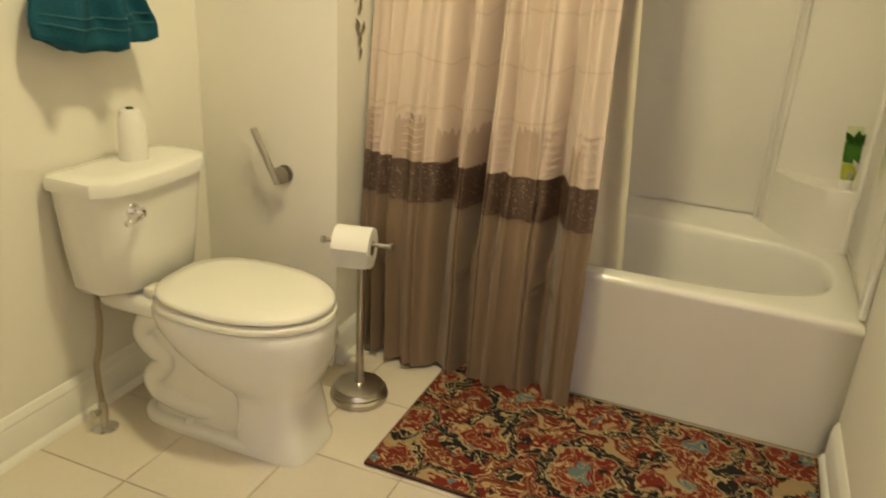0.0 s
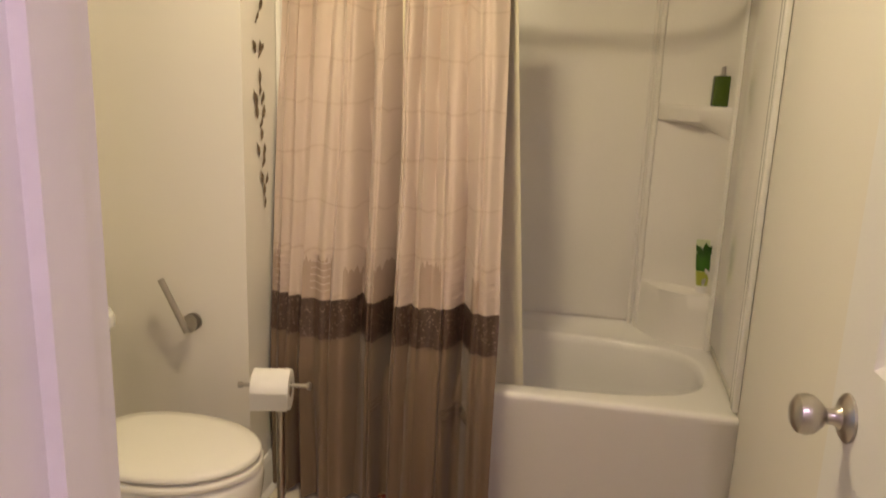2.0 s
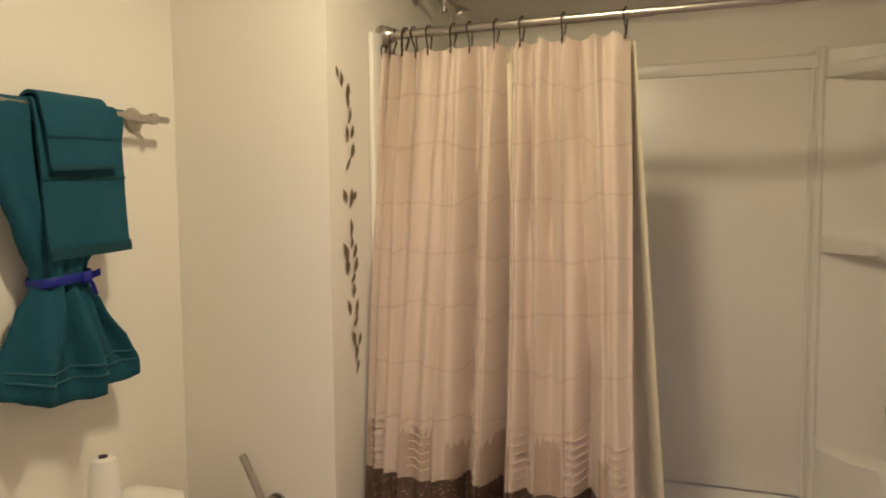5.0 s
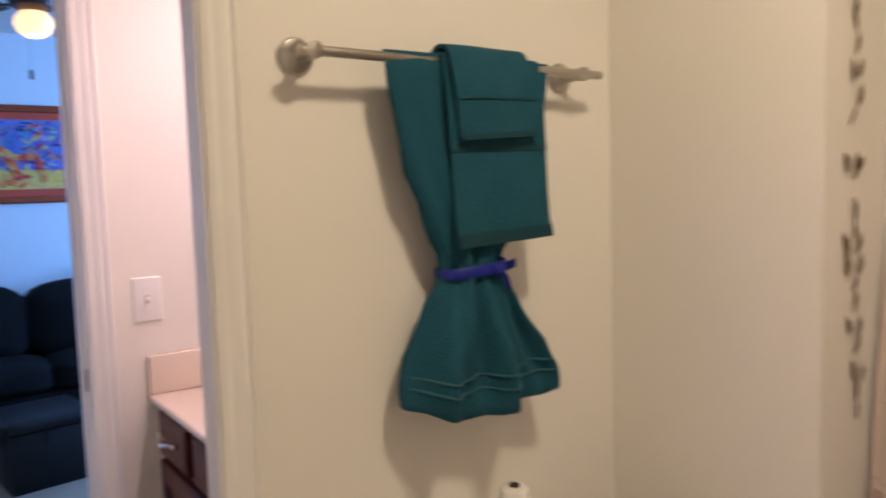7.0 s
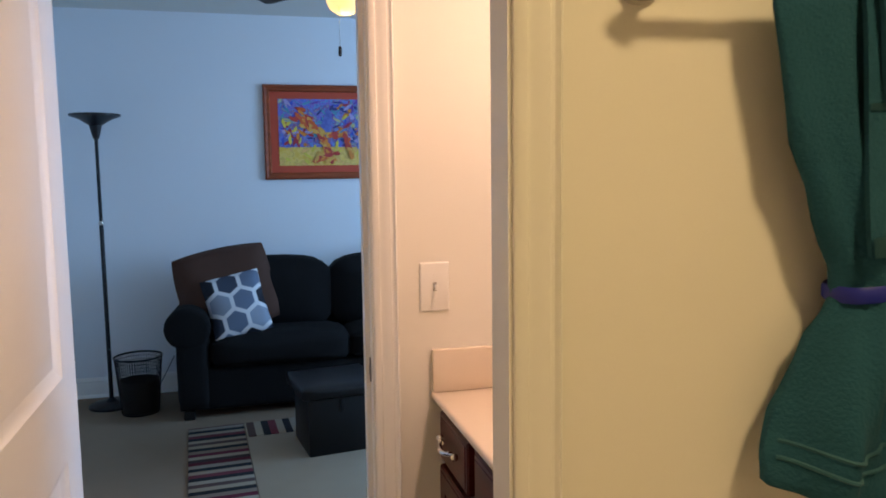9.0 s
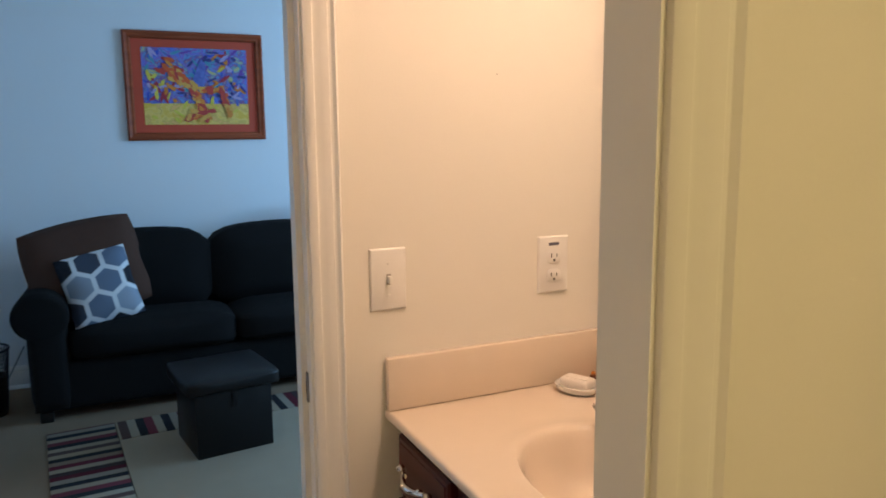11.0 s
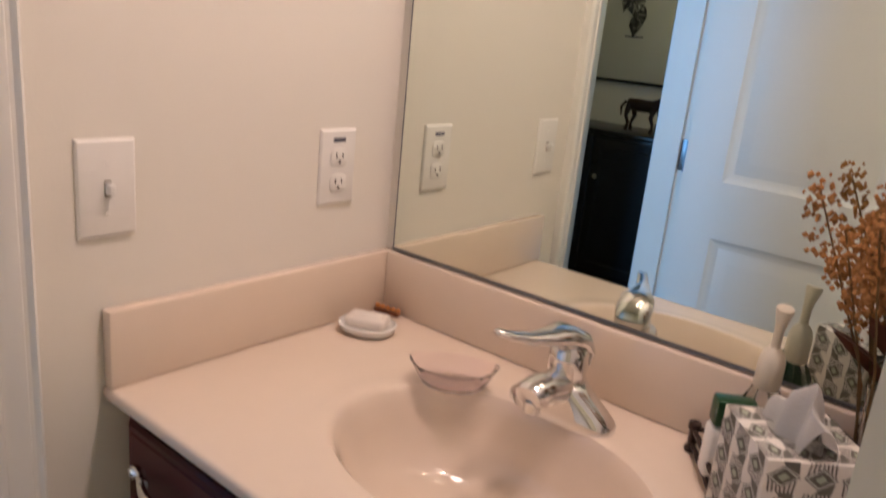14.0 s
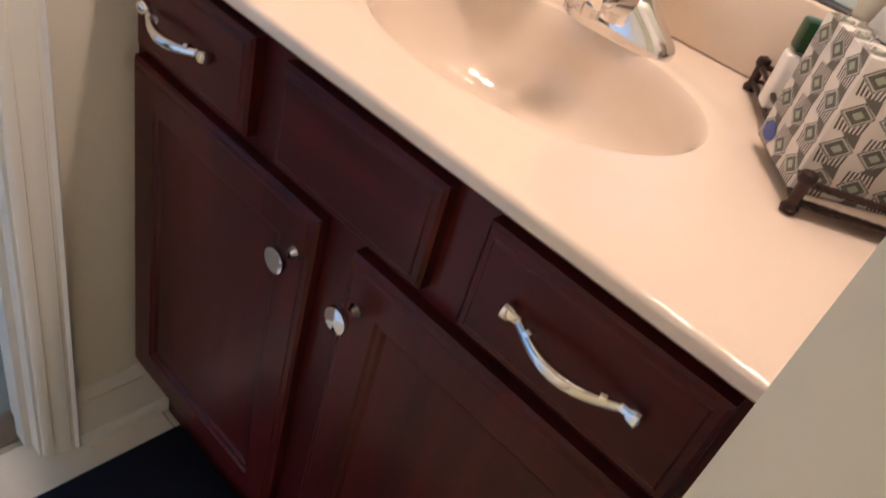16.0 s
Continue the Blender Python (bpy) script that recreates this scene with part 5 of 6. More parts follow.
def faucet():
    t = thing("faucet", (0.420, -0.098, CZ), 0, "chrome single-lever centerset basin faucet", "faucet")
    loops = []
    for kx, ky, z, p in ((1.0, 1.0, 0.0, 3.0), (1.0, 1.0, 0.008, 3.0), (0.97, 0.97, 0.013, 2.9), (0.86, 0.93, 0.021, 2.7), (0.66, 0.92, 0.032, 2.5), (0.46, 0.94, 0.044, 2.2), (0.36, 0.92, 0.052, 2.0)):
        loops.append(ring((0, 0, z), (1, 0, 0), (0, 1, 0), 0.075 * kx, 0.029 * ky, 40, p))
    part("base", loft(loops, None, True, True, True), CHROME, t, smooth=60)
    part("body", lathe([(0.029, 0.016), (0.0275, 0.036), (0.0255, 0.052), (0.0245, 0.058), (0.0250, 0.061), (0.0255, 0.080), (0.0240, 0.094), (0.014, 0.103), (0.0, 0.104)], "z", (0, 0, 0), 32), CHROME, t, smooth=50)
    sp = [(0, -0.002, 0.038), (-0.002, -0.026, 0.046), (-0.005, -0.050, 0.049), (-0.007, -0.068, 0.047), (-0.0075, -0.075, 0.045)]
    loops = []
    for i, p in enumerate(sp):
        w, h = (0.026, 0.0235, 0.0220, 0.0205, 0.0175)[i], (0.022, 0.020, 0.0180, 0.0165, 0.0130)[i]
        d = Vector(sp[min(i + 1, 4)]) - Vector(sp[max(i - 1, 0)])
        d.normalize()
        loops.append(ring(p, (1, 0, 0), Vector((1, 0, 0)).cross(d), w, h, 20, 2.4))
    spt = part("spout", loft(loops, None, True, True, True), CHROME, t, smooth=60)
    part("aerator", lathe([(0.011, 0.012), (0.011, 0.026)], "z", (-0.006, -0.064, 0.012), 16), CHROME, spt)
    lv = [(0.006, 0.024, 0.070), (0.005, 0.021, 0.090), (0.002, 0.008, 0.106), (-0.004, -0.014, 0.114), (-0.011, -0.038, 0.1135), (-0.021, -0.064, 0.1145), (-0.034, -0.090, 0.121), (-0.042, -0.104, 0.126), (-0.044, -0.108, 0.127)]
    loops = []
    for i, p in enumerate(lv):
        w, h = (0.016, 0.023, 0.0265, 0.0240, 0.0175, 0.0115, 0.0085, 0.0075, 0.004)[i], (0.004, 0.007, 0.0125, 0.0130, 0.0100, 0.0070, 0.0050, 0.0045, 0.002)[i]
        d = (Vector(lv[min(i + 1, 8)]) - Vector(lv[max(i - 1, 0)])).normalized()
        s = d.cross(Vector((0, 0, 1))).normalized()
        loops.append(ring(p, s, s.cross(d), w, h, 20, 2.3))
    part("lever", loft(loops, None, True, True, True), CHROME, t, smooth=60)
    part("lift_rod", tube([(0.0, 0.030, 0.018), (0.0, 0.030, 0.05)], [0.003, 0.004], None, 8), CHROME, t)
    return t


faucet()

mr = thing("mirror", (0, 0, 0.988), 0, "large frameless wall mirror in a metal channel", "mirror")
MIRROR = mat("mirror_silver", (0.80, 0.85, 0.78), 0.004, 1.0, vary=0.0)
part("glass", boxes(((0.026, -0.009, 0.004), (0.795, -0.003, 0.97))), MIRROR, mr, "silvered glass", 0)
part("channel", boxes(((0.024, -0.012, 0.0), (0.797, -0.002, 0.003)), ((0.024, -0.0095, 0.003), (0.0258, -0.002, 0.97))), STEEL, mr, "thin metal channel", 0)


def wall_plate(name, y, z, label, category, outlet):
    t = thing(name, (0, y, z), 0, label, category)
    w, h = 0.03495, 0.05715
    loops = [[(x, s * (w - k), q * (h - k)) for s, q in ((-1, -1), (1, -1), (1, 1), (-1, 1))] for k, x in ((0, 0.0003), (0, 0.0030), (0.002, 0.0052), (0.004, 0.0060))]
    part("plate", loft(loops, None, True, True, True), WHITE, t, smooth=25)
    if not outlet:
        # no real recess: a thin strip with the slot's shade as its colour
        part("toggle_slot", boxes(((0.0058, -0.0042, -0.010), (0.0063, 0.0042, 0.010))), SLOT_SHADE, t, smooth=0)
        part("toggle", box((0.0055, -0.0036, -0.006), (0.020, 0.0036, 0.007), 0.002), WHITE, t)
        for q in (-1, 1):
            part("screw", lathe([(0.0030, 0.0058), (0.0027, 0.0068), (0.0, 0.0071)], "x", (0, 0, q * 0.030), 12), WHITE, t)
    else:
        for q in (-1, 1):
            c = q * 0.0195 - 0.004
            face = part("receptacle", loft([ring((x, 0, c), (0, 1, 0), (0, 0, 1), 0.0165 - k, 0.0140 - k, 24, 3.0) for x, k in ((0.0058, 0), (0.0075, 0), (0.0082, 0.001))], None, True, True, True), WHITE, t)
            part("contact_slot", boxes(((0.008, -0.0075, c - 0.001), (0.0086, -0.0055, c + 0.007)), ((0.008, 0.0050, c - 0.001), (0.0086, 0.0070, c + 0.006)), ((0.008, -0.0022, c - 0.009), (0.0086, 0.0022, c - 0.0045))), SLOT, face, "dark contact slots", 0)
        part("printed_label", boxes(((0.0059, -0.012, 0.0385), (0.0064, 0.012, 0.0445))), GREYLBL, t, "small dark printed label", 0)
    return t


wall_plate("light_switch", -0.480, 1.131, "white toggle light switch plate on the wall", "light switch", False)
wall_plate("outlet", -0.125, 1.130, "white duplex outlet with a dark label on the wall", "outlet", True)

wn = thing("wall_nail", (0, -0.253, 1.502), 0, "tiny nail head standing in the cream painted wall", "nail")
part("nail_head", lathe([(0.0, 0.0003), (0.0014, 0.0006), (0.0012, 0.002), (0.0, 0.0024)], "x", (0, 0, 0), 10), NICKEL, wn)
sd = thing("soap_dish", (0.078, -0.112, CZ), 25, "white oval ceramic dish holding a bar of soap", "soap dish")
part("dish", loft([ring((0, 0, z), (1, 0, 0), (0, 1, 0), hx, hy, 32, 2.3) for hx, hy, z in ((0.034, 0.025, 0.0005), (0.042, 0.033, 0.006), (0.046, 0.037, 0.016), (0.043, 0.034, 0.017), (0.039, 0.030, 0.010))], None, True, True, True), PORCELAIN, sd, smooth=60)
sp = thing("soap_bar", (0.078, -0.112, CZ + 0.0105), 25, "worn cream bar of soap in the dish", "soap")
part("bar", box((-0.032, -0.021, 0.0), (0.032, 0.021, 0.019), 0.007, None, 3), SOAP, sp)
part("imprint", box((-0.024, -0.011, 0.018), (0.024, 0.011, 0.0205), 0.002), SOAP, sp)
hc = thing("hair_clip", (0.045, -0.034, CZ), 10, "small brown and gold hair clip by the splash", "hair clip")
part("barrette", box((-0.024, -0.006, 0.002), (0.024, 0.006, 0.009), 0.003), DRYLEAF, hc)
for k in range(5):
    part("bead", lathe([(0.0, 0.0), (0.0045, 0.003), (0.0045, 0.006), (0.0, 0.009)], "z", (-0.020 + k * 0.010, 0.002, 0.007), 8), AMBER, hc, "gold bead")

gd = thing("glass_dish", (0.281, -0.152, CZ + 0.001), 31, "boat-shaped mauve pressed glass dish", "glass dish")
bm = bmesh.new()
outer, inner = [], []
n = 40
for lst, k0 in ((outer, 0.0), (inner, 0.0018)):
    for z, hx, hy in ((0.0, 0.039, 0.021), (0.005, 0.042, 0.023), (0.010, 0.046, 0.027), (0.018, 0.051, 0.032), (0.025, 0.056, 0.036), (0.031, 0.061, 0.039)):
        lp = []
        for i in range(n):
            q = 2 * math.pi * i / n
            c, s = math.cos(q), math.sin(q)
            rim = 0.007 * abs(c) ** 4 * (z / 0.031) ** 2
            rib = 1 + 0.03 * math.cos(q * 16)
            lp.append(((hx - k0) * c * rib, (hy - k0) * s * rib * (1 - 0.08 * abs(c) ** 3), max(z, k0 * (1.0 if lst is inner else 0)) + rim))
        lst.append(lp)
loft(outer + inner[::-1], bm, True, True, True)
part("bowl", bm, MAUVE, gd, smooth=60)

ty = thing("vanity_tray", (0.6854, -0.137, CZ), -57.5, "narrow tray with twisted dark bronze rails and a glass base", "tray")
hx, hy = 0.1285, 0.047
part("tray_base", box((-hx, -hy, 0.008), (hx, hy, 0.012), 0.001), mat("tray_glass", (0.50, 0.42, 0.33), 0.15, vary=0.1), ty, "tan glass base")
for sx in (-1, 1):
    for sy in (-1, 1):
        part("corner_post", lathe([(0.0, 0.0), (0.007, 0.001), (0.008, 0.006), (0.005, 0.010), (0.0055, 0.028), (0.008, 0.032), (0.007, 0.039), (0.0, 0.042)], "z", (sx * hx, sy * hy, 0), 14), BRONZE, ty)
for z in (0.012, 0.030):
    for a, b in (((-hx, -hy), (hx, -hy)), ((-hx, hy), (hx, hy)), ((-hx, -hy), (-hx, hy)), ((hx, -hy), (hx, hy))):
        m = 30
        pts = [(a[0] + (b[0] - a[0]) * i / m + 0.0008 * math.sin(i * 2.1), a[1] + (b[1] - a[1]) * i / m + 0.0008 * math.cos(i * 2.1), z) for i in range(m + 1)]
        part("rail", tube(pts, 0.0032, None, 6), BRONZE, ty)


def tissue_box():
    t = thing("tissue_box", (0.7100, -0.188, CZ + 0.0125), -50.0, "cube tissue box printed with grey and white geometric diamonds", "tissue box")
    s, h = 0.050, 0.122
    base = mat("box_card", (0.74, 0.70, 0.64), 0.5, vary=0.03, scale=30)
    dark = mat("print_charcoal", (0.07, 0.06, 0.055), 0.5, vary=0.1)
    grey = mat("print_grey", (0.15, 0.14, 0.115), 0.5, vary=0.1)
    pale = mat("print_pale", (0.62, 0.62, 0.56), 0.5, vary=0.05)
    part("carton", box((-s, -s, 0), (s, s, h), 0.002), base, t)
    # printed diamonds, drawn flat on each side
    nx, nz = 3, 4
    cw, ch = 2 * s / nx, h / nz
    prints = {"print_dark": (bmesh.new(), dark), "print_mid": (bmesh.new(), grey), "print_pale": (bmesh.new(), pale), "print_green": (bmesh.new(), mat("print_sage", (0.42, 0.47, 0.36), 0.5, vary=0.06))}

    def quad(key, pts, face, lift=0.0):
        bm = prints[key][0]
        k = 0.0003 + lift
        vs = []
        for u, v in pts:
            u, v = max(-s, min(s, u)), max(0.0, min(h, v))
            p = {0: (u, -s - k, v), 1: (s + k, u, v), 2: (-s - k, -u, v), 3: (-u, s + k, v), 4: (u, v * 2 * s / h - s, h + k)}[face]
            vs.append(bm.verts.new(p))
        bm.faces.new(vs)
    for f in range(5):
        for i in range(nx):
            for j in range(nz):
                u, v = -s + (i + 0.5) * cw, (j + 0.5) * ch
                w2, h2 = cw * 0.46, ch * 0.37
                for n2, (c, k) in enumerate((("print_dark", 1.0), ("print_pale", 0.90), ("print_dark", 0.74), ("print_mid", 0.66), ("print_dark", 0.46), ("print_green", 0.38))):
                    quad(c, [(u - w2 * k, v), (u, v - h2 * k), (u + w2 * k, v), (u, v + h2 * k)], f, 0.00012 * n2)
                # hourglass between the diamonds: one half solid, the other hatched
                for sg in (-1, 1):
                    tip, end = v + sg * h2, v + sg * ch * 0.5
                    if (i + (sg > 0)) % 2:
                        quad("print_mid", [(u, tip), (u + w2 * 0.9, v + sg * h2 * 0.22), (u + w2 * 0.78, end), (u, end)], f)
                        quad("print_mid", [(u, tip), (u, end), (u - w2 * 0.25, end)], f)
                    else:
                        for q in range(7):
                            x0, x1 = -0.86 + q * 0.26, -0.74 + q * 0.26
                            y0, y1 = (v + sg * (h2 * (1 - min(1.0, abs(x))) + 0.0007) for x in (x0, x1))
                            quad("print_dark", [(u + w2 * x0, y0), (u + w2 * x1, y1), (u + w2 * x1 * 0.9, end), (u + w2 * x0 * 0.9, end)], f)
    for key, (bm, m) in prints.items():
        tagged(part(key, bm, m, t, "flat printed pattern", 0), "flat printed pattern", kind="stuff")
    part("badge", loft([ring((s * 0.35 - 0.046, -s - k, 0.014), (1, 0, 0), (0, 0, 1), 0.013, 0.009, 20) for k in (0.0008, 0.0014)], None, True, True, True), BLUELBL, t, "plain blue oval badge")
    part("slot_film", loft([ring((0, 0, h + z), (1, 0, 0), (0, 1, 0), 0.040, 0.026, 24) for z in (0.0004, 0.0012)], None, True, True, True), CLEAR, t, "clear film round the opening")
    ts = thing("tissue", (0.7100, -0.188, CZ + 0.0125 + h), -50, "white paper tissue sticking out of the box", "tissue")

    def tis(u, v):
        """A tent of soft paper with a leaning peak."""
        a, c = (u - 0.5) * 2, (v - 0.5) * 2
        peak = 1 - 0.62 * min(1.0, abs(a - 0.2)) ** 0.9
        fold = 0.005 * math.sin(a * 7 + c * 2.0)
        return (a * 0.040 + 0.010 * (1 - abs(c)), c * (0.020 - 0.006 * a * a) + fold - 0.010 * (1 - abs(c)), 0.001 + 0.060 * (1 - abs(c) ** 1.4) * peak)
    part("paper", sheet(tis, 24, 14, 0.0006), PAPER, ts, smooth=70)


tissue_box()

wb = thing("lotion_bottle", (0.628, -0.100, CZ + 0.0125), -57, "flat white bottle with a dark green cap on the tray", "bottle")
part("bottle", box((-0.013, -0.024, 0), (0.013, 0.024, 0.062), 0.006, None, 3), WHITE, wb)
part("cap", box((-0.0125, -0.022, 0.0625), (0.0125, 0.022, 0.095), 0.004, None, 2), GREEN_CAP, wb, "dark green cap")
for k in range(3):
    part("label_text", boxes(((-0.0134, -0.014, 0.030 + k * 0.007), (-0.0131, 0.006 + 0.004 * (k % 2), 0.033 + k * 0.007))), GREYLBL, wb, "grey bars of small print", 0)

pp = thing("soap_pump", (0.646, -0.064, CZ + 0.0125), -20, "clear faceted glass soap dispenser with a cream pump", "soap dispenser")
part("bottle", loft([ring((0, 0, z), (1, 0, 0), (0, 1, 0), r, r, 8, 2.0) for r, z in ((0.026, 0.0005), (0.029, 0.006), (0.029, 0.055), (0.024, 0.085), (0.016, 0.100), (0.014, 0.108))], None, True, True, True), CLEAR, pp, smooth=20)
part("soap_fill", loft([ring((0, 0, z), (1, 0, 0), (0, 1, 0), r, r, 8, 2.0) for r, z in ((0.022, 0.006), (0.025, 0.01), (0.025, 0.05))], None, True, True, True), LOTION, pp, "cream liquid soap", 20)
part("collar", lathe([(0.013, 0.104), (0.0145, 0.108), (0.0140, 0.136), (0.011, 0.146), (0.0065, 0.152), (0.0, 0.152)], "z", (0, 0, 0), 20), LOTION, pp, "cream pump collar")
part("pump_head", tube([(0, 0, 0.15), (0, 0, 0.170), (0.001, -0.001, 0.180), (0.003, -0.003, 0.196), (0.0035, -0.0035, 0.199)], [0.0052, 0.0052, 0.0062, 0.0095, 0.0092], None, 16), LOTION, pp, "cream pump head")
ab = thing("perfume_bottle", (0.713, -0.043, CZ), 10, "amber labelled bottle with a black cap beside the pump", "bottle")
part("bottle", lathe([(0.018, 0.0005), (0.020, 0.004), (0.020, 0.052), (0.012, 0.062), (0.010, 0.066), (0.0, 0.066)], "z", (0, 0, 0), 20), AMBER, ab)
part("cap", lathe([(0.0115, 0.066), (0.0115, 0.084), (0.009, 0.087), (0.0, 0.087)], "z", (0, 0, 0), 18), BLACK, ab, "black cap")


def dried_flowers():
    vx, vy = 0.760, -0.082
    v = thing("flower_vase", (vx, vy, CZ), 0, "slim clear glass vase", "vase")
    part("glass", loft([ring((0, 0, z), (1, 0, 0), (0, 1, 0), r, r, 24) for r, z in ((0.020, 0.0005), (0.022, 0.004), (0.020, 0.06), (0.017, 0.13), (0.020, 0.165), (0.0185, 0.165), (0.0155, 0.13), (0.018, 0.06), (0.018, 0.010))], None, True, True, True), CLEAR, v, smooth=50)
    t = thing("dried_flowers", (vx, vy, CZ + 0.012), 0, "bunch of dried rust-coloured seed heads with brown leaves", "dried flowers")
    rnd = random.Random(11)
    for s in range(12):
        ang = radians((s * 47 + 165) % 360)
        lean = 0.035 + 0.034 * (s % 3)
        tip = Vector((math.cos(ang) * lean * 0.85 - 0.018, math.sin(ang) * lean * 0.9 + 0.005, 0.27 + 0.032 * ((s * 7) % 6)))
        tip.x = min(tip.x, 0.024)
        base = Vector((rnd.uniform(-0.006, 0.006), rnd.uniform(-0.006, 0.006), 0.0))
        mid = base.lerp(tip, 0.5) - Vector((tip.x * 0.2, tip.y * 0.2, 0))
        st = part("stem", tube([base, mid, tip], [0.0018, 0.0015, 0.0010], None, 6), DRYSTEM, t)
        bm = bmesh.new()
        for k in range(130):
            f = rnd.random()
            q = rnd.uniform(0, 2 * math.pi)
            r = 0.024 * (1 - abs(f - 0.4)) * rnd.uniform(0.2, 1.0) + 0.003
            c = mid.lerp(tip, 0.42 + 0.6 * f) + Vector((math.cos(q) * r, math.sin(q) * r, rnd.uniform(-0.008, 0.014)))
            c.x = min(c.x, 0.033)
            e = rnd.uniform(0.0018, 0.0040)
            vs = [bm.verts.new(c + Vector(d) * e * rnd.uniform(0.7, 1.2)) for d in ((1, 0, 0), (0, 1, 0), (-1, 0, 0), (0, -1, 0), (0, 0, 1.2), (0, 0, -1.2))]
            for i in range(4):
                bm.faces.new((vs[i], vs[(i + 1) % 4], vs[4]))
                bm.faces.new((vs[(i + 1) % 4], vs[i], vs[5]))
        part("seed_head", bm, DRIED, st, "rust-orange seed head", 0)
    for s in range(7):
        bm = bmesh.new()
        ang = radians(s * 51 + 150)
        d = Vector((math.cos(ang), math.sin(ang) * 0.6, 0.5 + 0.1 * (s % 3)))
        if d.x > 0:
            d.x *= 0.1
        leaf(bm, (0, 0, 0.15 + 0.012 * s), d, Vector((-math.sin(ang), math.cos(ang), 0.1)), 0.080, 0.030, 0.25)
        bmesh.ops.solidify(bm, geom=bm.faces[:], thickness=0.0006)
        part("leaf", bm, DRYLEAF, t, "curled brown leaf")


dried_flowers()

mt = thing("vanity_mat", (0.42, -0.56, 0.001), 0, "dark navy plush mat before the vanity", "bath mat")
part("plush", box((-0.345, -0.27, 0.0), (0.345, 0.142, 0.014), 0.006), MAT_NAVY, mt)

vl = thing("vanity_light", (0.585, -0.003, 2.36), 0, "nickel vanity light bar with two frosted shades", "wall light")
part("back_bar", box((-0.20, -0.025, -0.03), (0.20, -0.0, 0.03), 0.008), NICKEL, vl)
for x in (-0.115, 0.115):
    part("arm", tube([(x, -0.02, 0), (x, -0.18, 0.01), (x, -0.227, 0.03)], 0.008, None, 10), NICKEL, vl)
    part("shade", lathe([(0.022, 0.04), (0.045, 0.0), (0.055, -0.05), (0.052, -0.05), (0.042, -0.002), (0.018, 0.036)], "z", (x, -0.227, -0.015), 24, None, False), SHADE_V, vl, "frosted glass shade")

# ---- sitting room things ----
def cushion(lo, hi, puff=0.03, bevel=0.05, bm=None):
    """A padded block with rounded edges and a soft belly."""
    bm = bm or bmesh.new()
    n = 10
    c = [(a + b) / 2 for a, b in zip(lo, hi)]
    h = [(b - a) / 2 for a, b in zip(lo, hi)]

    def P(u, v, w):
        out = []
        q = (u, v, w)
        for i in range(3):
            o1, o2 = q[(i + 1) % 3], q[(i + 2) % 3]
            k = (1 - o1 * o1) * (1 - o2 * o2)
            s = math.copysign(abs(q[i]) ** 0.9, q[i])
            edge = 1 - bevel / max(h[i], 0.05) * 0.45 * (max(abs(o1), abs(o2)) ** 8)
            out.append(c[i] + s * (h[i] * edge + puff * k * abs(q[i]) ** 4))
        return out
    for ax in range(3):
        for sg in (-1, 1):
            g = []
            for i in range(n + 1):
                row = []
                for j in range(n + 1):
                    q = [0, 0, 0]
                    q[ax], q[(ax + 1) % 3], q[(ax + 2) % 3] = sg, -1 + 2 * i / n, -1 + 2 * j / n
                    row.append(bm.verts.new(P(*q)))
                g.append(row)
            for i in range(n):
                for j in range(n):
                    bm.faces.new((g[i][j], g[i + 1][j], g[i + 1][j + 1], g[i][j + 1]))
    bmesh.ops.remove_doubles(bm, verts=bm.verts[:], dist=0.0008)
    return bm


SX0, SX1 = -2.70, -3.36          # sofa front and back
SY0 = -1.36


def sofa():
    t = thing("sofa", (-3.03, -0.2, 0), 0, "charcoal fabric sofa with rolled arms and loose cushions", "sofa")
    o = Vector((-3.03, -0.2, 0))

    def loc(p):
        return tuple(Vector(p) - o)
    part("base", cushion(loc((SX1, SY0 + 0.06, 0.04)), loc((SX0 - 0.03, 1.02, 0.30)), 0.0, 0.03), SOFA, t, smooth=60)
    part("back_frame", cushion(loc((SX1, SY0 + 0.06, 0.28)), loc((SX1 + 0.20, 1.02, 0.78)), 0.01, 0.06), SOFA, t, smooth=60)
    for y in (SY0 + 0.13, 0.95):
        bm = cushion(loc((SX1 + 0.02, y - 0.09, 0.05)), loc((SX0, y + 0.09, 0.55)), 0.01, 0.03)
        part("arm", bm, SOFA, t, smooth=60)
        bm = loft([ring(Vector((x, y - (0.02 if y < 0 else -0.02), 0.535)) - o, (0, 1, 0), (0, 0, 1), r, r * 0.95, 24) for x, r in ((SX1 + 0.02, 0.10), (SX0 - 0.02, 0.128), (SX0 + 0.004, 0.120), (SX0 + 0.010, 0.10))], None, True, True, True)
        part("rolled_arm", bm, SOFA, t, smooth=60)
    for y0, y1 in ((SY0 + 0.23, -0.33), (-0.325, 0.70 - 0.01)):
        part("seat_cushion", cushion(loc((SX1 + 0.22, y0, 0.29)), loc((SX0 + 0.01, y1, 0.465)), 0.018, 0.05), SOFA, t, smooth=60)
    for y0, y1 in ((SY0 + 0.24, -0.405), (-0.395, 0.40)):
        part("back_cushion", cushion(loc((SX1 + 0.10, y0, 0.44)), loc((SX1 + 0.33, y1, 0.865)), 0.03, 0.07), SOFA, t, smooth=60)
    for x in (SX0 - 0.06, SX1 + 0.06):
        for y in (SY0 + 0.10, 0.98):
            part("foot", box(loc((x - 0.03, y - 0.03, 0)), loc((x + 0.03, y + 0.03, 0.05)), 0.005), BLACK, t)
    return t


sofa()


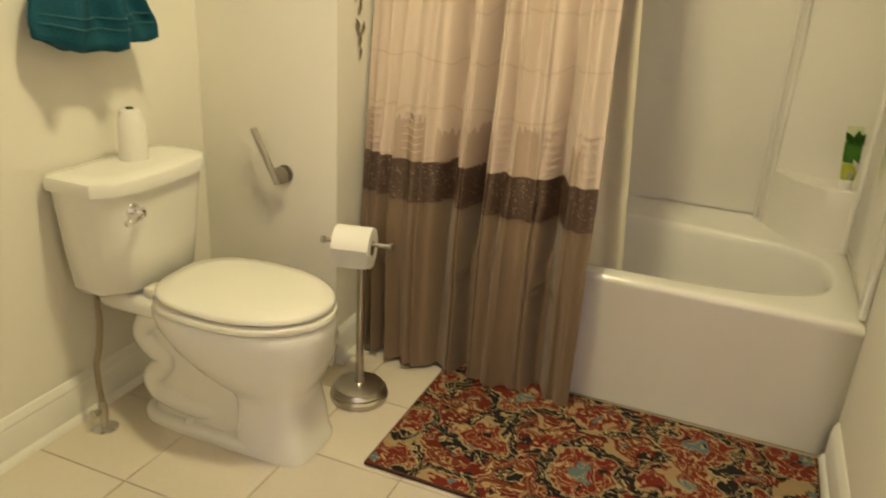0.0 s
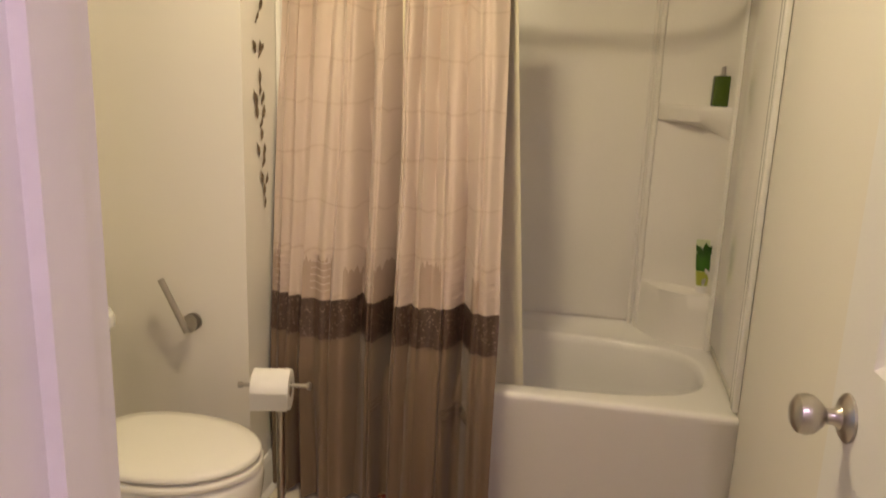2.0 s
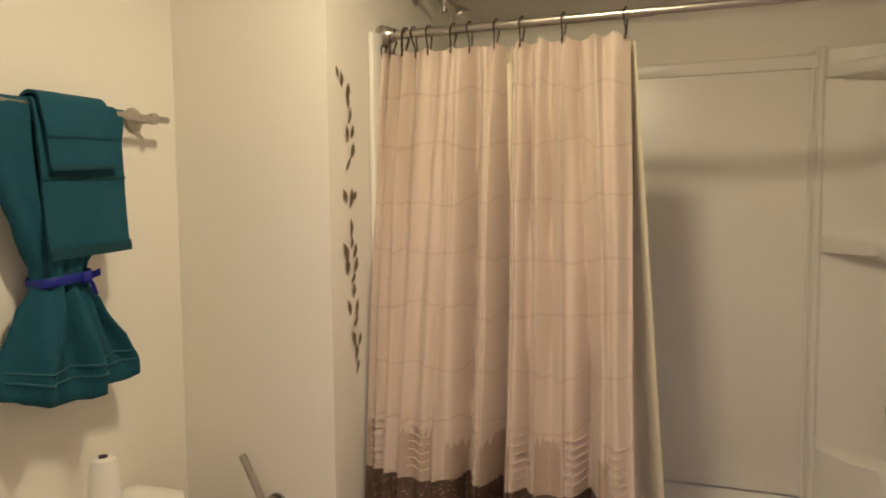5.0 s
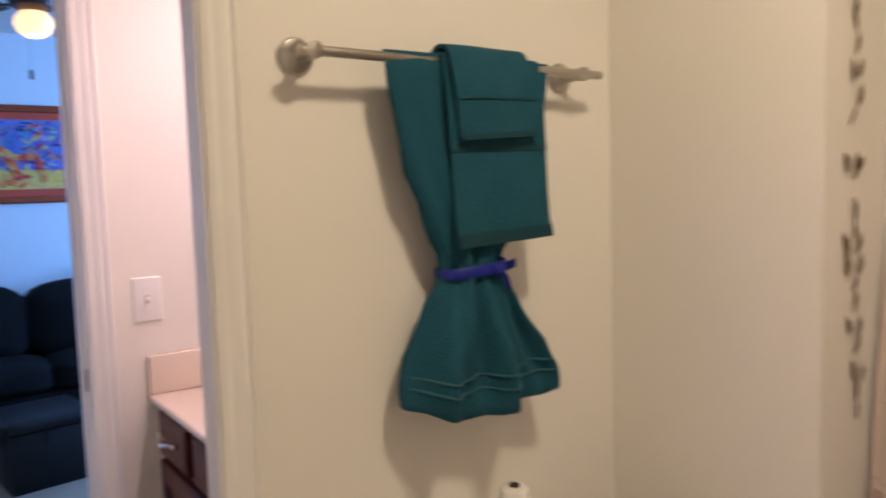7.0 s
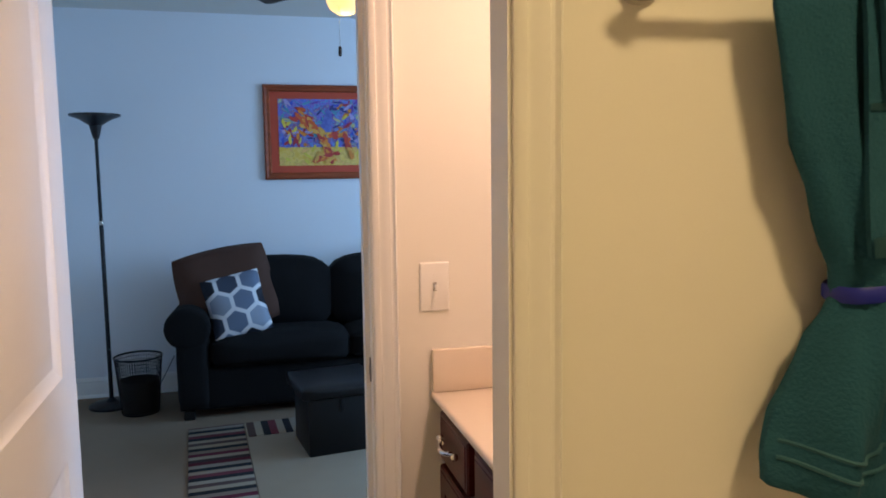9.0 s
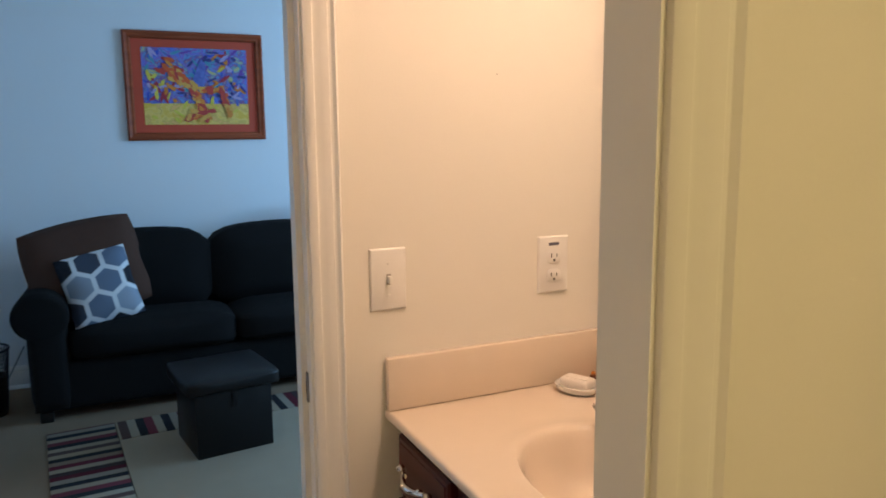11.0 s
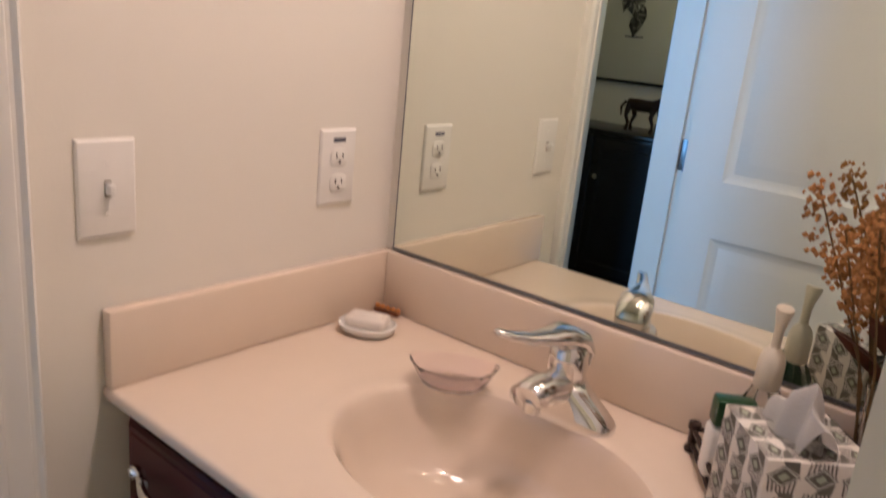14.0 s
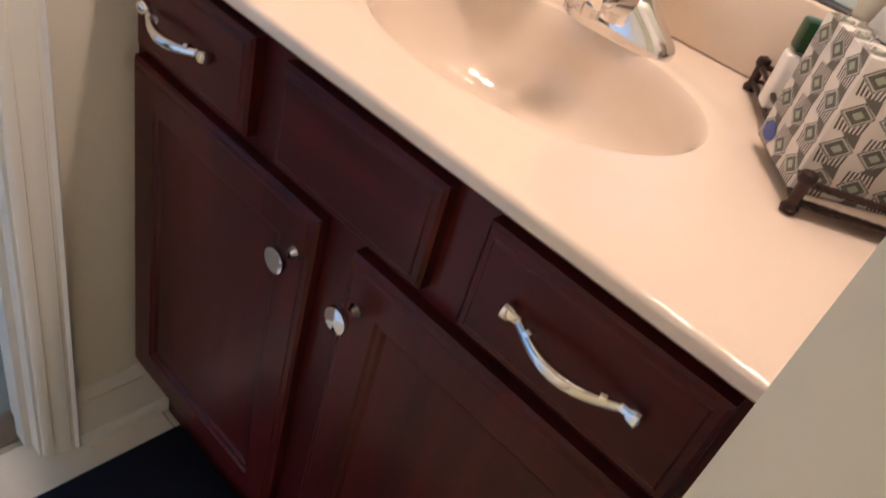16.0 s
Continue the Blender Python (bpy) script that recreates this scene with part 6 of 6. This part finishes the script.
def pillow(name, at, rot, w, h, d, material, label, soft=0.0):
    """A square throw pillow standing on its lower edge; its face looks along local x."""
    ob = thing(name, at, 0, label, "pillow")
    ob.matrix_basis = Matrix.Translation(at) @ Euler([radians(a) for a in rot]).to_matrix().to_4x4()
    n = 14

    def pt(u, v, s):
        a, b = -1 + 2 * u, -1 + 2 * v
        k = (1 - a ** 4) * (1 - b ** 4)
        pin = 1 - 0.05 * (1 - abs(a * b)) - soft * (a * b) ** 2
        sag = 0.02 * noise.noise((u * 3, v * 3, s))
        return (s * d / 2 * k ** 0.6 + sag * k, a * w / 2 * pin, (1 + b * (1 - soft * (a * b) ** 2)) * h / 2)
    bm = bmesh.new()
    for s in (-1, 1):
        sheet(lambda u, v: pt(u, v, s), n, n, 0, bm)
    bmesh.ops.remove_doubles(bm, verts=bm.verts[:], dist=0.0008)
    part("cover", bm, material, ob, smooth=70)
    return ob, pt


pillow("back_pillow", (-2.93, -0.985, 0.472), (10, -15, 6), 0.59, 0.51, 0.18, BROWN, "large brown chenille pillow leaning on the sofa arm", 0.09)
pillow("back_pillow", (-3.02, 0.30, 0.475), (-3, -18, -6), 0.48, 0.52, 0.16, BROWN, "large brown chenille pillow at the sofa's far seat", 0.13)


def hex_pillow():
    m = mat("hex_print", (0.6, 0.62, 0.65), 0.9, vary=0.05, fine=350, bump=0.4)
    nt = m.node_tree
    b = nt.nodes["Principled BSDF"]
    co = nt.nodes.new("ShaderNodeTexCoord")
    mp = nt.nodes.new("ShaderNodeMapping")
    mp.inputs["Scale"].default_value = (0.0, 1.0, 1.0)
    nt.links.new(co.outputs["Object"], mp.inputs[0])
    # two offset lattices of cells make honeycomb cells
    sep = nt.nodes.new("ShaderNodeSeparateXYZ")
    nt.links.new(mp.outputs[0], sep.inputs[0])

    def op(kind, a, b2=None, v=None):
        q = nt.nodes.new("ShaderNodeMath")
        q.operation = kind
        for i, s in enumerate((a, b2)):
            if s is None:
                continue
            if isinstance(s, (int, float)):
                q.inputs[i].default_value = s
            else:
                nt.links.new(s, q.inputs[i])
        return q.outputs[0]
    size = 0.135
    y = op("DIVIDE", op("ADD", sep.outputs[1], 5.02), size)
    z = op("DIVIDE", op("ADD", sep.outputs[2], 5.06), size)
    h3 = math.sqrt(3)

    def cell(oy, oz):
        fy = op("SUBTRACT", op("FRACT", op("ADD", y, oy)), 0.5)
        fz = op("MULTIPLY", op("SUBTRACT", op("FRACT", op("DIVIDE", op("ADD", z, oz), h3)), 0.5), h3)
        ay, az = op("ABSOLUTE", fy), op("ABSOLUTE", fz)
        hexd = op("MAXIMUM", ay, op("ADD", op("MULTIPLY", ay, 0.5), op("MULTIPLY", az, h3 / 2)))
        idn = op("ADD", op("FLOOR", op("ADD", y, oy)), op("MULTIPLY", op("FLOOR", op("DIVIDE", op("ADD", z, oz), h3)), 1.7))
        return hexd, idn
    d1, i1 = cell(0.0, 0.0)
    d2, i2 = cell(0.5, h3 / 2)
    dmin = op("MINIMUM", d1, d2)
    pick = op("LESS_THAN", d1, d2)
    ident = op("FRACT", op("MULTIPLY", op("ADD", op("MULTIPLY", i1, pick), op("MULTIPLY", op("ADD", i2, 0.37), op("SUBTRACT", 1.0, pick))), 0.377))
    tone = ramp_of(nt, ident, [(0.0, (0.11, 0.16, 0.23)), (0.25, (0.010, 0.013, 0.022)), (0.5, (0.24, 0.30, 0.37)), (0.72, (0.035, 0.050, 0.080))], True)
    line = ramp_of(nt, dmin, [(0.0, (0, 0, 0)), (0.40, (0, 0, 0)), (0.43, (1, 1, 1))])
    mix = nt.nodes.new("ShaderNodeMix")
    mix.data_type = "RGBA"
    mix.inputs["B"].default_value = (0.66, 0.68, 0.70, 1)
    nt.links.new(line.outputs[0], mix.inputs["Factor"])
    nt.links.new(tone.outputs[0], mix.inputs["A"])
    nt.links.new(mix.outputs["Result"], b.inputs["Base Color"])
    return pillow("throw_pillow", (-2.80, -0.935, 0.462), (12, -18, 4), 0.34, 0.37, 0.12, m, "white throw pillow with blue-grey and navy hexagons")


hex_pillow()


def ottoman():
    t = thing("storage_ottoman", (-2.13, -0.50, 0), 8, "black leatherette storage ottoman on the rug", "ottoman")
    part("box", box((-0.17, -0.17, 0.006), (0.17, 0.17, 0.293), 0.008), LEATHER, t)
    part("lid", cushion((-0.205, -0.205, 0.296), (0.205, 0.205, 0.362), 0.008, 0.02), LEATHER, t, "padded black lid", 60)
    part("pull_tab", box((0.170, -0.012, 0.22), (0.178, 0.012, 0.285), 0.002), LEATHER, t)


ottoman()

ar = thing("area_rug", (-1.772, -0.3435, 0.001), 4, "tan rug with a border of dark red and cream stripes", "rug")
TAN = mat("tan_pile", (0.34, 0.27, 0.20), 0.95, vary=0.12, scale=8, fine=380, bump=0.8, spec=0.2)
part("field", box((-0.60, -0.56, 0.0), (0.60, 0.90, 0.008), 0.003), TAN, ar, "plain tan field")
SX = stripe_material("striped_border", 0, 0.55, STRIPES)
SY = stripe_material("striped_border_cross", 1, 0.55, STRIPES[::-1])
part("border", box((-0.84, -0.855, 0.0), (0.84, -0.563, 0.009), 0.003), SX, ar, "striped border")
part("border", box((-0.84, -0.560, 0.0), (-0.603, 0.90, 0.009), 0.003), SY, ar, "striped border")
part("border", box((0.603, -0.560, 0.0), (0.84, 0.90, 0.009), 0.003), SY, ar, "striped border")


def framed_picture(name, at, turn, w, h, fw, mould, matt, label):
    """A framed picture whose face looks along local x; returns the thing and the inner size."""
    t = thing(name, at, turn, label, "picture")
    bm = bmesh.new()
    loops = []
    for k, x in ((0, 0.002), (0, 0.022), (0.010, 0.030), (fw * 0.55, 0.024), (fw * 0.8, 0.026), (fw, 0.016), (fw, 0.008)):
        loops.append([(x, -w / 2 + k, -h / 2 + k), (x, w / 2 - k, -h / 2 + k), (x, w / 2 - k, h / 2 - k), (x, -w / 2 + k, h / 2 - k)])
    part("frame", loft(loops, bm, True), mould, t, smooth=25)
    part("mat_board", boxes(((0.004, -w / 2 + fw, -h / 2 + fw), (0.009, w / 2 - fw, h / 2 - fw))), matt, t, smooth=0)
    return t


pic = framed_picture("painting", (XB, -0.386, 1.672), 0, 0.775, 0.615, 0.045, MAHOGANY, mat("red_mat", (0.66, 0.070, 0.030), 0.6), "colourful abstract painting in a red and mahogany frame")
pw, ph = 0.775 - 0.19, 0.615 - 0.18
SKY = picture_material("paint_blues", [(0.30, (0.05, 0.10, 0.45)), (0.40, (0.08, 0.20, 0.65)), (0.46, (0.26, 0.10, 0.42)), (0.50, (0.05, 0.32, 0.62)), (0.54, (0.10, 0.08, 0.34)), (0.58, (0.42, 0.14, 0.24)), (0.62, (0.08, 0.34, 0.45)), (0.70, (0.60, 0.50, 0.18))], 13.0, 1.5)
GRASS = picture_material("paint_yellows", [(0.35, (0.82, 0.46, 0.06)), (0.48, (0.90, 0.58, 0.16)), (0.56, (0.72, 0.42, 0.10)), (0.66, (0.92, 0.48, 0.16))], 16.0, 1.2)
DARKBLUE = picture_material("paint_navies", [(0.3, (0.05, 0.08, 0.34)), (0.6, (0.10, 0.18, 0.52))], 22.0, 1.0)
cv = part("canvas", boxes(((0.0094, -pw / 2, -ph / 2 + ph * 0.28), (0.0115, pw / 2, ph / 2))), SKY, pic, "blue and violet brushwork", 0)
part("painted_ground", boxes(((0.0094, -pw / 2, -ph / 2), (0.0115, pw / 2, -ph / 2 + ph * 0.278))), GRASS, cv, "yellow brushwork", 0)


def dab(points, material, x, label):
    bm = bmesh.new()
    a = [bm.verts.new((x, u * pw / 2, v * ph / 2)) for u, v in points]
    f = bm.faces.new(a)
    f.normal_update()
    bmesh.ops.triangulate(bm, faces=[f])
    part("painted_shape", bm, material, cv, label, 0)


dab([(-0.10, 0.05), (0.02, 0.50), (0.12, 0.74), (0.20, 0.50), (0.16, 0.12), (0.06, -0.14)], DARKBLUE, 0.0163, "dark blue upright shape")
dab([(0.72, 0.30), (0.80, 0.34), (0.82, -0.50), (0.76, -0.50)], DARKBLUE, 0.0122, "dark blue upright dab")
dab([(-0.90, -0.20), (-0.70, 0.05), (-0.66, -0.44), (-0.86, -0.46)], DARKBLUE, 0.0122, "dark blue dab")

rs = random.Random(21)
TONES = [("cobalt", (0.02, 0.08, 0.50)), ("violet", (0.16, 0.05, 0.34)), ("turquoise", (0.03, 0.30, 0.42)), ("crimson", (0.50, 0.03, 0.05)), ("orange", (0.80, 0.22, 0.03)), ("sun_yellow", (0.75, 0.58, 0.08)), ("navy", (0.03, 0.04, 0.20)), ("lilac", (0.40, 0.34, 0.60))]
for ti, (tn, tc) in enumerate(TONES):
    tone = mat("paint_" + tn, tc, 0.45, vary=0.3, scale=60, bump=0.3)
    for k in range(18):
        bm = bmesh.new()
        u, v = rs.uniform(-0.95, 0.95), rs.uniform(-0.40, 0.95)
        if tn in ("orange", "sun_yellow", "crimson") and k % 2:
            u, v = rs.uniform(-0.9, 0.9), rs.uniform(-0.95, -0.2) if tn == "sun_yellow" else rs.gauss(-0.05, 0.3)
        u, v = max(-0.93, min(0.93, u)), max(-0.93, min(0.93, v))
        ln, wd, an = rs.uniform(0.05, 0.15), rs.uniform(0.018, 0.045), rs.uniform(0, math.pi)
        c, sn = math.cos(an), math.sin(an)
        pts = [(-ln, 0), (-ln * 0.4, -wd), (ln * 0.6, -wd * 0.8), (ln, 0), (ln * 0.4, wd), (-ln * 0.6, wd * 0.8)]
        bm.faces.new([bm.verts.new((0.0118 + 0.00003 * (ti * 18 + k), max(-0.99, min(0.99, u + (x * c - y * sn))) * pw / 2, max(-0.99, min(0.99, v + (x * sn + y * c) * 1.2)) * ph / 2)) for x, y in pts])
        part("brush_stroke", bm, tone, cv, "", 0)

ORANGES = [mat("paint_" + n, c, 0.45, vary=0.35, scale=70, bump=0.3) for n, c in (("vermilion", (0.90, 0.11, 0.03)), ("tangerine", (0.95, 0.24, 0.04)), ("amber", (0.95, 0.38, 0.08)), ("brick_red", (0.62, 0.05, 0.04)))]
SWEEPS = (((-0.52, 0.46), (-0.36, 0.36), 0.13, 22), ((-0.34, 0.30), (-0.08, 0.0), 0.06, 14), ((-0.08, 0.0), (0.06, -0.50), 0.07, 26), ((0.02, -0.55), (0.20, -0.86), 0.10, 26), ((0.10, -0.70), (-0.25, -0.84), 0.05, 12), ((0.14, -0.10), (0.48, -0.06), 0.05, 16), ((0.48, -0.10), (0.64, -0.76), 0.03, 14))
depth = 0.0164
for (u0, v0), (u1, v1), spread, count in SWEEPS:
    an0 = math.atan2(v1 - v0, u1 - u0)
    for k in range(count):
        bm = bmesh.new()
        f = rs.random()
        u, v = u0 + (u1 - u0) * f + rs.gauss(0, spread * 0.5), v0 + (v1 - v0) * f + rs.gauss(0, spread)
        ln, wd, an = rs.uniform(0.06, 0.14), rs.uniform(0.03, 0.06), an0 + rs.gauss(0, 0.5)
        c, sn = math.cos(an), math.sin(an)
        depth += 0.00003
        pts = [(-ln, 0), (-ln * 0.4, -wd), (ln * 0.6, -wd * 0.8), (ln, 0), (ln * 0.4, wd), (-ln * 0.6, wd * 0.8)]
        bm.faces.new([bm.verts.new((depth, max(-0.99, min(0.99, u + (x * c - y * sn))) * pw / 2, max(-0.97, min(0.99, v + (x * sn + y * c) * 1.2)) * ph / 2)) for x, y in pts])
        part("brush_stroke", bm, rs.choice(ORANGES), cv, "", 0)

fl = thing("floor_lamp", (-3.17, -1.745, 0), 0, "black metal torchiere floor lamp", "floor lamp")
part("base", lathe([(0.0, 0), (0.13, 0), (0.13, 0.012), (0.11, 0.022), (0.03, 0.032), (0.016, 0.05), (0.0, 0.05)], "z", (0, 0, 0), 32), BLACK, fl)
part("pole", tube([(0, 0, 0.04), (0, 0, 1.12), (0, 0, 1.125), (0, 0, 1.66)], [0.0125, 0.0125, 0.010, 0.010], None, 14), BLACK, fl)
part("pole_joint", lathe([(0.013, 1.11), (0.015, 1.115), (0.015, 1.13), (0.013, 1.135)], "z", (0, 0, 0), 14), NICKEL, fl)
part("shade", lathe([(0.016, 1.62), (0.024, 1.65), (0.035, 1.70), (0.09, 1.735), (0.142, 1.755), (0.142, 1.765), (0.085, 1.745), (0.0, 1.72)], "z", (0, 0, 0), 32), BLACK, fl, "black bowl shade")

bn = thing("waste_basket", (-2.99, -1.555, 0), 0, "black wire mesh waste basket", "waste basket")
bm = bmesh.new()
NB, NR = 56, 16
for i in range(NB):
    a = 2 * math.pi * i / NB
    tube([(0.105 * math.cos(a), 0.105 * math.sin(a), 0.01), (0.132 * math.cos(a), 0.132 * math.sin(a), 0.335)], 0.0021, bm, 4)
part("upright_wire", bm, BLACK, bn)
bm = bmesh.new()
for k in range(1, NR):
    r, z = 0.105 + 0.027 * k / NR, 0.01 + 0.325 * k / NR
    tube([(r * math.cos(2 * math.pi * i / 40), r * math.sin(2 * math.pi * i / 40), z) for i in range(41)], 0.0016, bm, 4, False)
part("ring_wire", bm, BLACK, bn)
part("bottom", lathe([(0.0, 0.001), (0.106, 0.001), (0.106, 0.012), (0.0, 0.012)], "z", (0, 0, 0), 28), BLACK, bn)
part("rim", tube([(0.133 * math.cos(2 * math.pi * i / 40), 0.133 * math.sin(2 * math.pi * i / 40), 0.338) for i in range(41)], 0.006, None, 8, False), BLACK, bn)
part("liner_bag", lathe([(0.095, 0.014), (0.110, 0.16), (0.108, 0.20)], "z", (0, 0, 0), 28, None, False), BLACK, bn)

cord = thing("lamp_cord", (-3.36, -1.45, 0), 0, "grey power cord along the baseboard", "cord")
part("cable", tube([(0.03, -0.26, 0.005), (0.02, -0.14, 0.006), (0.012, -0.04, 0.05), (-0.005, 0.02, 0.16), (-0.02, 0.06, 0.24)], 0.0035, None, 6), STEEL, cord)


def ceiling_fan():
    t = thing("ceiling_fan", (-1.6, -0.46, H), 0, "dark ceiling fan with a glowing glass bowl", "ceiling fan")
    part("canopy", lathe([(0.0, 0), (0.065, 0), (0.06, -0.03), (0.02, -0.05), (0.0, -0.05)], "z", (0, 0, 0), 28), BRONZE, t)
    part("down_rod", tube([(0, 0, -0.04), (0, 0, -0.12)], 0.012, None, 12), BRONZE, t)
    part("motor", lathe([(0.0, -0.11), (0.05, -0.115), (0.095, -0.14), (0.10, -0.19), (0.085, -0.225), (0.05, -0.245), (0.0, -0.245)], "z", (0, 0, 0), 32), BRONZE, t)
    part("light_bowl", lathe([(0.050, -0.246), (0.072, -0.270), (0.078, -0.295), (0.064, -0.328), (0.034, -0.348), (0.0, -0.354)], "z", (0, 0, 0), 28, None, False), SHADE, t, "glowing frosted bowl")
    for k in range(5):
        a = radians(72 * k + 214)
        r = Matrix.Rotation(a, 4, "Z")
        bm = box((0.08, -0.018, -0.205), (0.20, 0.018, -0.198), 0.002)
        bmesh.ops.transform(bm, matrix=r, verts=bm.verts[:])
        arm = part("blade_arm", bm, BRONZE, t)
        bm = loft([[(x, -w, -0.197 - 0.010), (x, w, -0.197 + 0.010), (x, w, -0.191 + 0.010), (x, -w, -0.191 - 0.010)] for x, w in ((0.17, 0.035), (0.22, 0.048), (0.50, 0.056), (0.585, 0.052), (0.61, 0.036))], None, True, True, True)
        bmesh.ops.transform(bm, matrix=r, verts=bm.verts[:])
        part("blade", bm, BRONZE, arm, "dark wooden blade", 25)
    ch = part("pull_chain", tube([(0.05, -0.03, -0.24), (0.052, -0.031, -0.49)], 0.0012, None, 5), NICKEL, t)
    part("chain_fob", lathe([(0.0, -0.535), (0.007, -0.53), (0.007, -0.495), (0.0, -0.49)], "z", (0.052, -0.031, 0), 10), BRONZE, ch, "dark pull fob")


ceiling_fan()

# corridor beyond the sitting room
poster = framed_picture("framed_print", (-1.32, -3.5, 1.625), 90, 0.56, 0.96, 0.016, BLACK, mat("print_paper", (0.50, 0.50, 0.44), 0.6, vary=0.05), "tall black framed print of dark florals")
INK = picture_material("ink_wash", [(0.40, (0.02, 0.02, 0.02)), (0.52, (0.10, 0.10, 0.09)), (0.60, (0.36, 0.35, 0.30))], 18.0, 1.4)
part("grey_ground", boxes(((0.0091, -0.235, 0.02), (0.0098, 0.235, 0.445))), mat("print_grey_wash", (0.20, 0.20, 0.18), 0.6, vary=0.2, scale=9), poster, "grey printed ground", 0)
rnd = random.Random(5)
PALE = mat("print_chalk", (0.50, 0.49, 0.44), 0.6, vary=0.15, scale=30)
for k in range(11):
    bm = bmesh.new()
    leaf(bm, (0.0175, rnd.uniform(-0.10, 0.10), rnd.uniform(0.10, 0.33)), (0, rnd.uniform(-0.8, 0.8), 1), (0, 1, rnd.uniform(-0.3, 0.3)), rnd.uniform(0.07, 0.13), rnd.uniform(0.010, 0.022), 0.0)
    part("chalk_stroke", bm, PALE, poster, "pale brush stroke", 0)
for k in range(16):
    bm = bmesh.new()
    f = k / 15
    cy, cz = rnd.uniform(-1, 1) * (0.10 - 0.10 * abs(f - 0.35)), 0.30 - 0.42 * f
    leaf(bm, (0.0105 + 0.0004 * k, cy, cz), (0, rnd.uniform(-0.7, 0.7), rnd.choice((-1, 1))), (0, 1, rnd.uniform(-0.4, 0.4)), rnd.uniform(0.09, 0.16), rnd.uniform(0.05, 0.09), 0.0)
    part("inked_leaf", bm, INK, poster, "dark ink brush mark", 0)
part("caption_bar", boxes(((0.0092, -0.06, -0.21), (0.0102, 0.06, -0.20))), GREYLBL, poster, "bar of small print", 0)

cb = thing("black_cabinet", (-1.25, -3.27, 0), 0, "tall black lacquered cabinet against the corridor wall", "cabinet")
part("carcass", box((-0.45, -0.215, 0.03), (0.45, 0.20, 0.86), 0.004), EBONY, cb)
part("top", box((-0.47, -0.22, 0.862), (0.47, 0.225, 0.89), 0.006), EBONY, cb)
part("plinth", box((-0.43, -0.20, 0.0), (0.43, 0.17, 0.029), 0.0), EBONY, cb, smooth=0)
for x0, x1, kx in ((-0.44, -0.004, -0.05), (0.004, 0.44, 0.05)):
    d = front_slab("door", cb, x0, x1, 0.05, 0.85, -0.223, EBONY, True)
    d.matrix_basis = Matrix.Rotation(math.pi, 4, "Z")
    part("knob", lathe([(0.006, 0), (0.006, 0.012), (0.015, 0.018), (0.013, 0.026), (0.0, 0.028)], "y", (-kx, 0.222, 0.62), 16), NICKEL, cb, "nickel knob")

hs = thing("animal_figurine", (-1.06, -3.24, 0.89), 0, "dark bronze four-legged animal figurine on the cabinet", "figurine")
bm = bmesh.new()
tube([(-0.10, 0, 0.155), (-0.04, 0, 0.150), (0.04, 0, 0.150), (0.09, 0, 0.165), (0.12, 0, 0.20), (0.15, 0, 0.225), (0.19, 0, 0.205)], [0.03, 0.038, 0.036, 0.036, 0.026, 0.024, 0.014], bm, 12)
for x, s in ((-0.085, 1), (-0.075, -1), (0.07, 1), (0.085, -1)):
    tube([(x, 0.018 * s, 0.15), (x - 0.012 * s, 0.022 * s, 0.085), (x + 0.006 * s, 0.022 * s, 0.045), (x - 0.004, 0.022 * s, 0.001)], [0.022, 0.012, 0.009, 0.011], bm, 8)
tube([(-0.12, 0, 0.165), (-0.145, 0, 0.13), (-0.14, 0, 0.08)], [0.008, 0.008, 0.004], bm, 6)
part("statuette", bm, BRONZE, hs, smooth=60)

# ---- floor tiles ----
def tiles():
    g, p = 0.0035, 0.3005
    rnd = random.Random(3)
    cache = {}
    x = 0.864 - p * 3
    while x < XR:
        y = -0.1235 - p * 5
        while y < YA + 0.02:
            x0, x1, y0, y1 = max(x, -0.05), min(x + p, XR), max(y, -3.0), min(y + p, YA + 0.02)
            if x1 - x0 > 0.02 and y1 - y0 > 0.02 and not (x1 < XT and y0 > 0) and not (x0 < 0.80 and y1 < -1.43):
                w, d = round(x1 - x0 - g, 4), round(y1 - y0 - g, 4)
                if (w, d) not in cache:
                    cache[(w, d)] = mesh_of(box((-w / 2, -d / 2, -0.006), (w / 2, d / 2, 0.0), 0.0018, None, 1), TILE, 0)
                ob = new("tile", cache[(w, d)])
                ob.location = ((x0 + x1) / 2, (y0 + y1) / 2, rnd.uniform(-0.0006, 0.0))
                ob.parent = floor
            y += p
        x += p


tiles()
for nt in (TILE.node_tree,):
    b = nt.nodes["Principled BSDF"]
    src = b.inputs["Base Color"].links[0].from_socket
    info = nt.nodes.new("ShaderNodeObjectInfo")
    hsv = nt.nodes.new("ShaderNodeHueSaturation")
    mr2 = nt.nodes.new("ShaderNodeMapRange")
    mr2.inputs["To Min"].default_value, mr2.inputs["To Max"].default_value = 0.94, 1.05
    nt.links.new(info.outputs["Random"], mr2.inputs["Value"])
    nt.links.new(mr2.outputs["Result"], hsv.inputs["Value"])
    nt.links.new(src, hsv.inputs["Color"])
    nt.links.new(hsv.outputs[0], b.inputs["Base Color"])
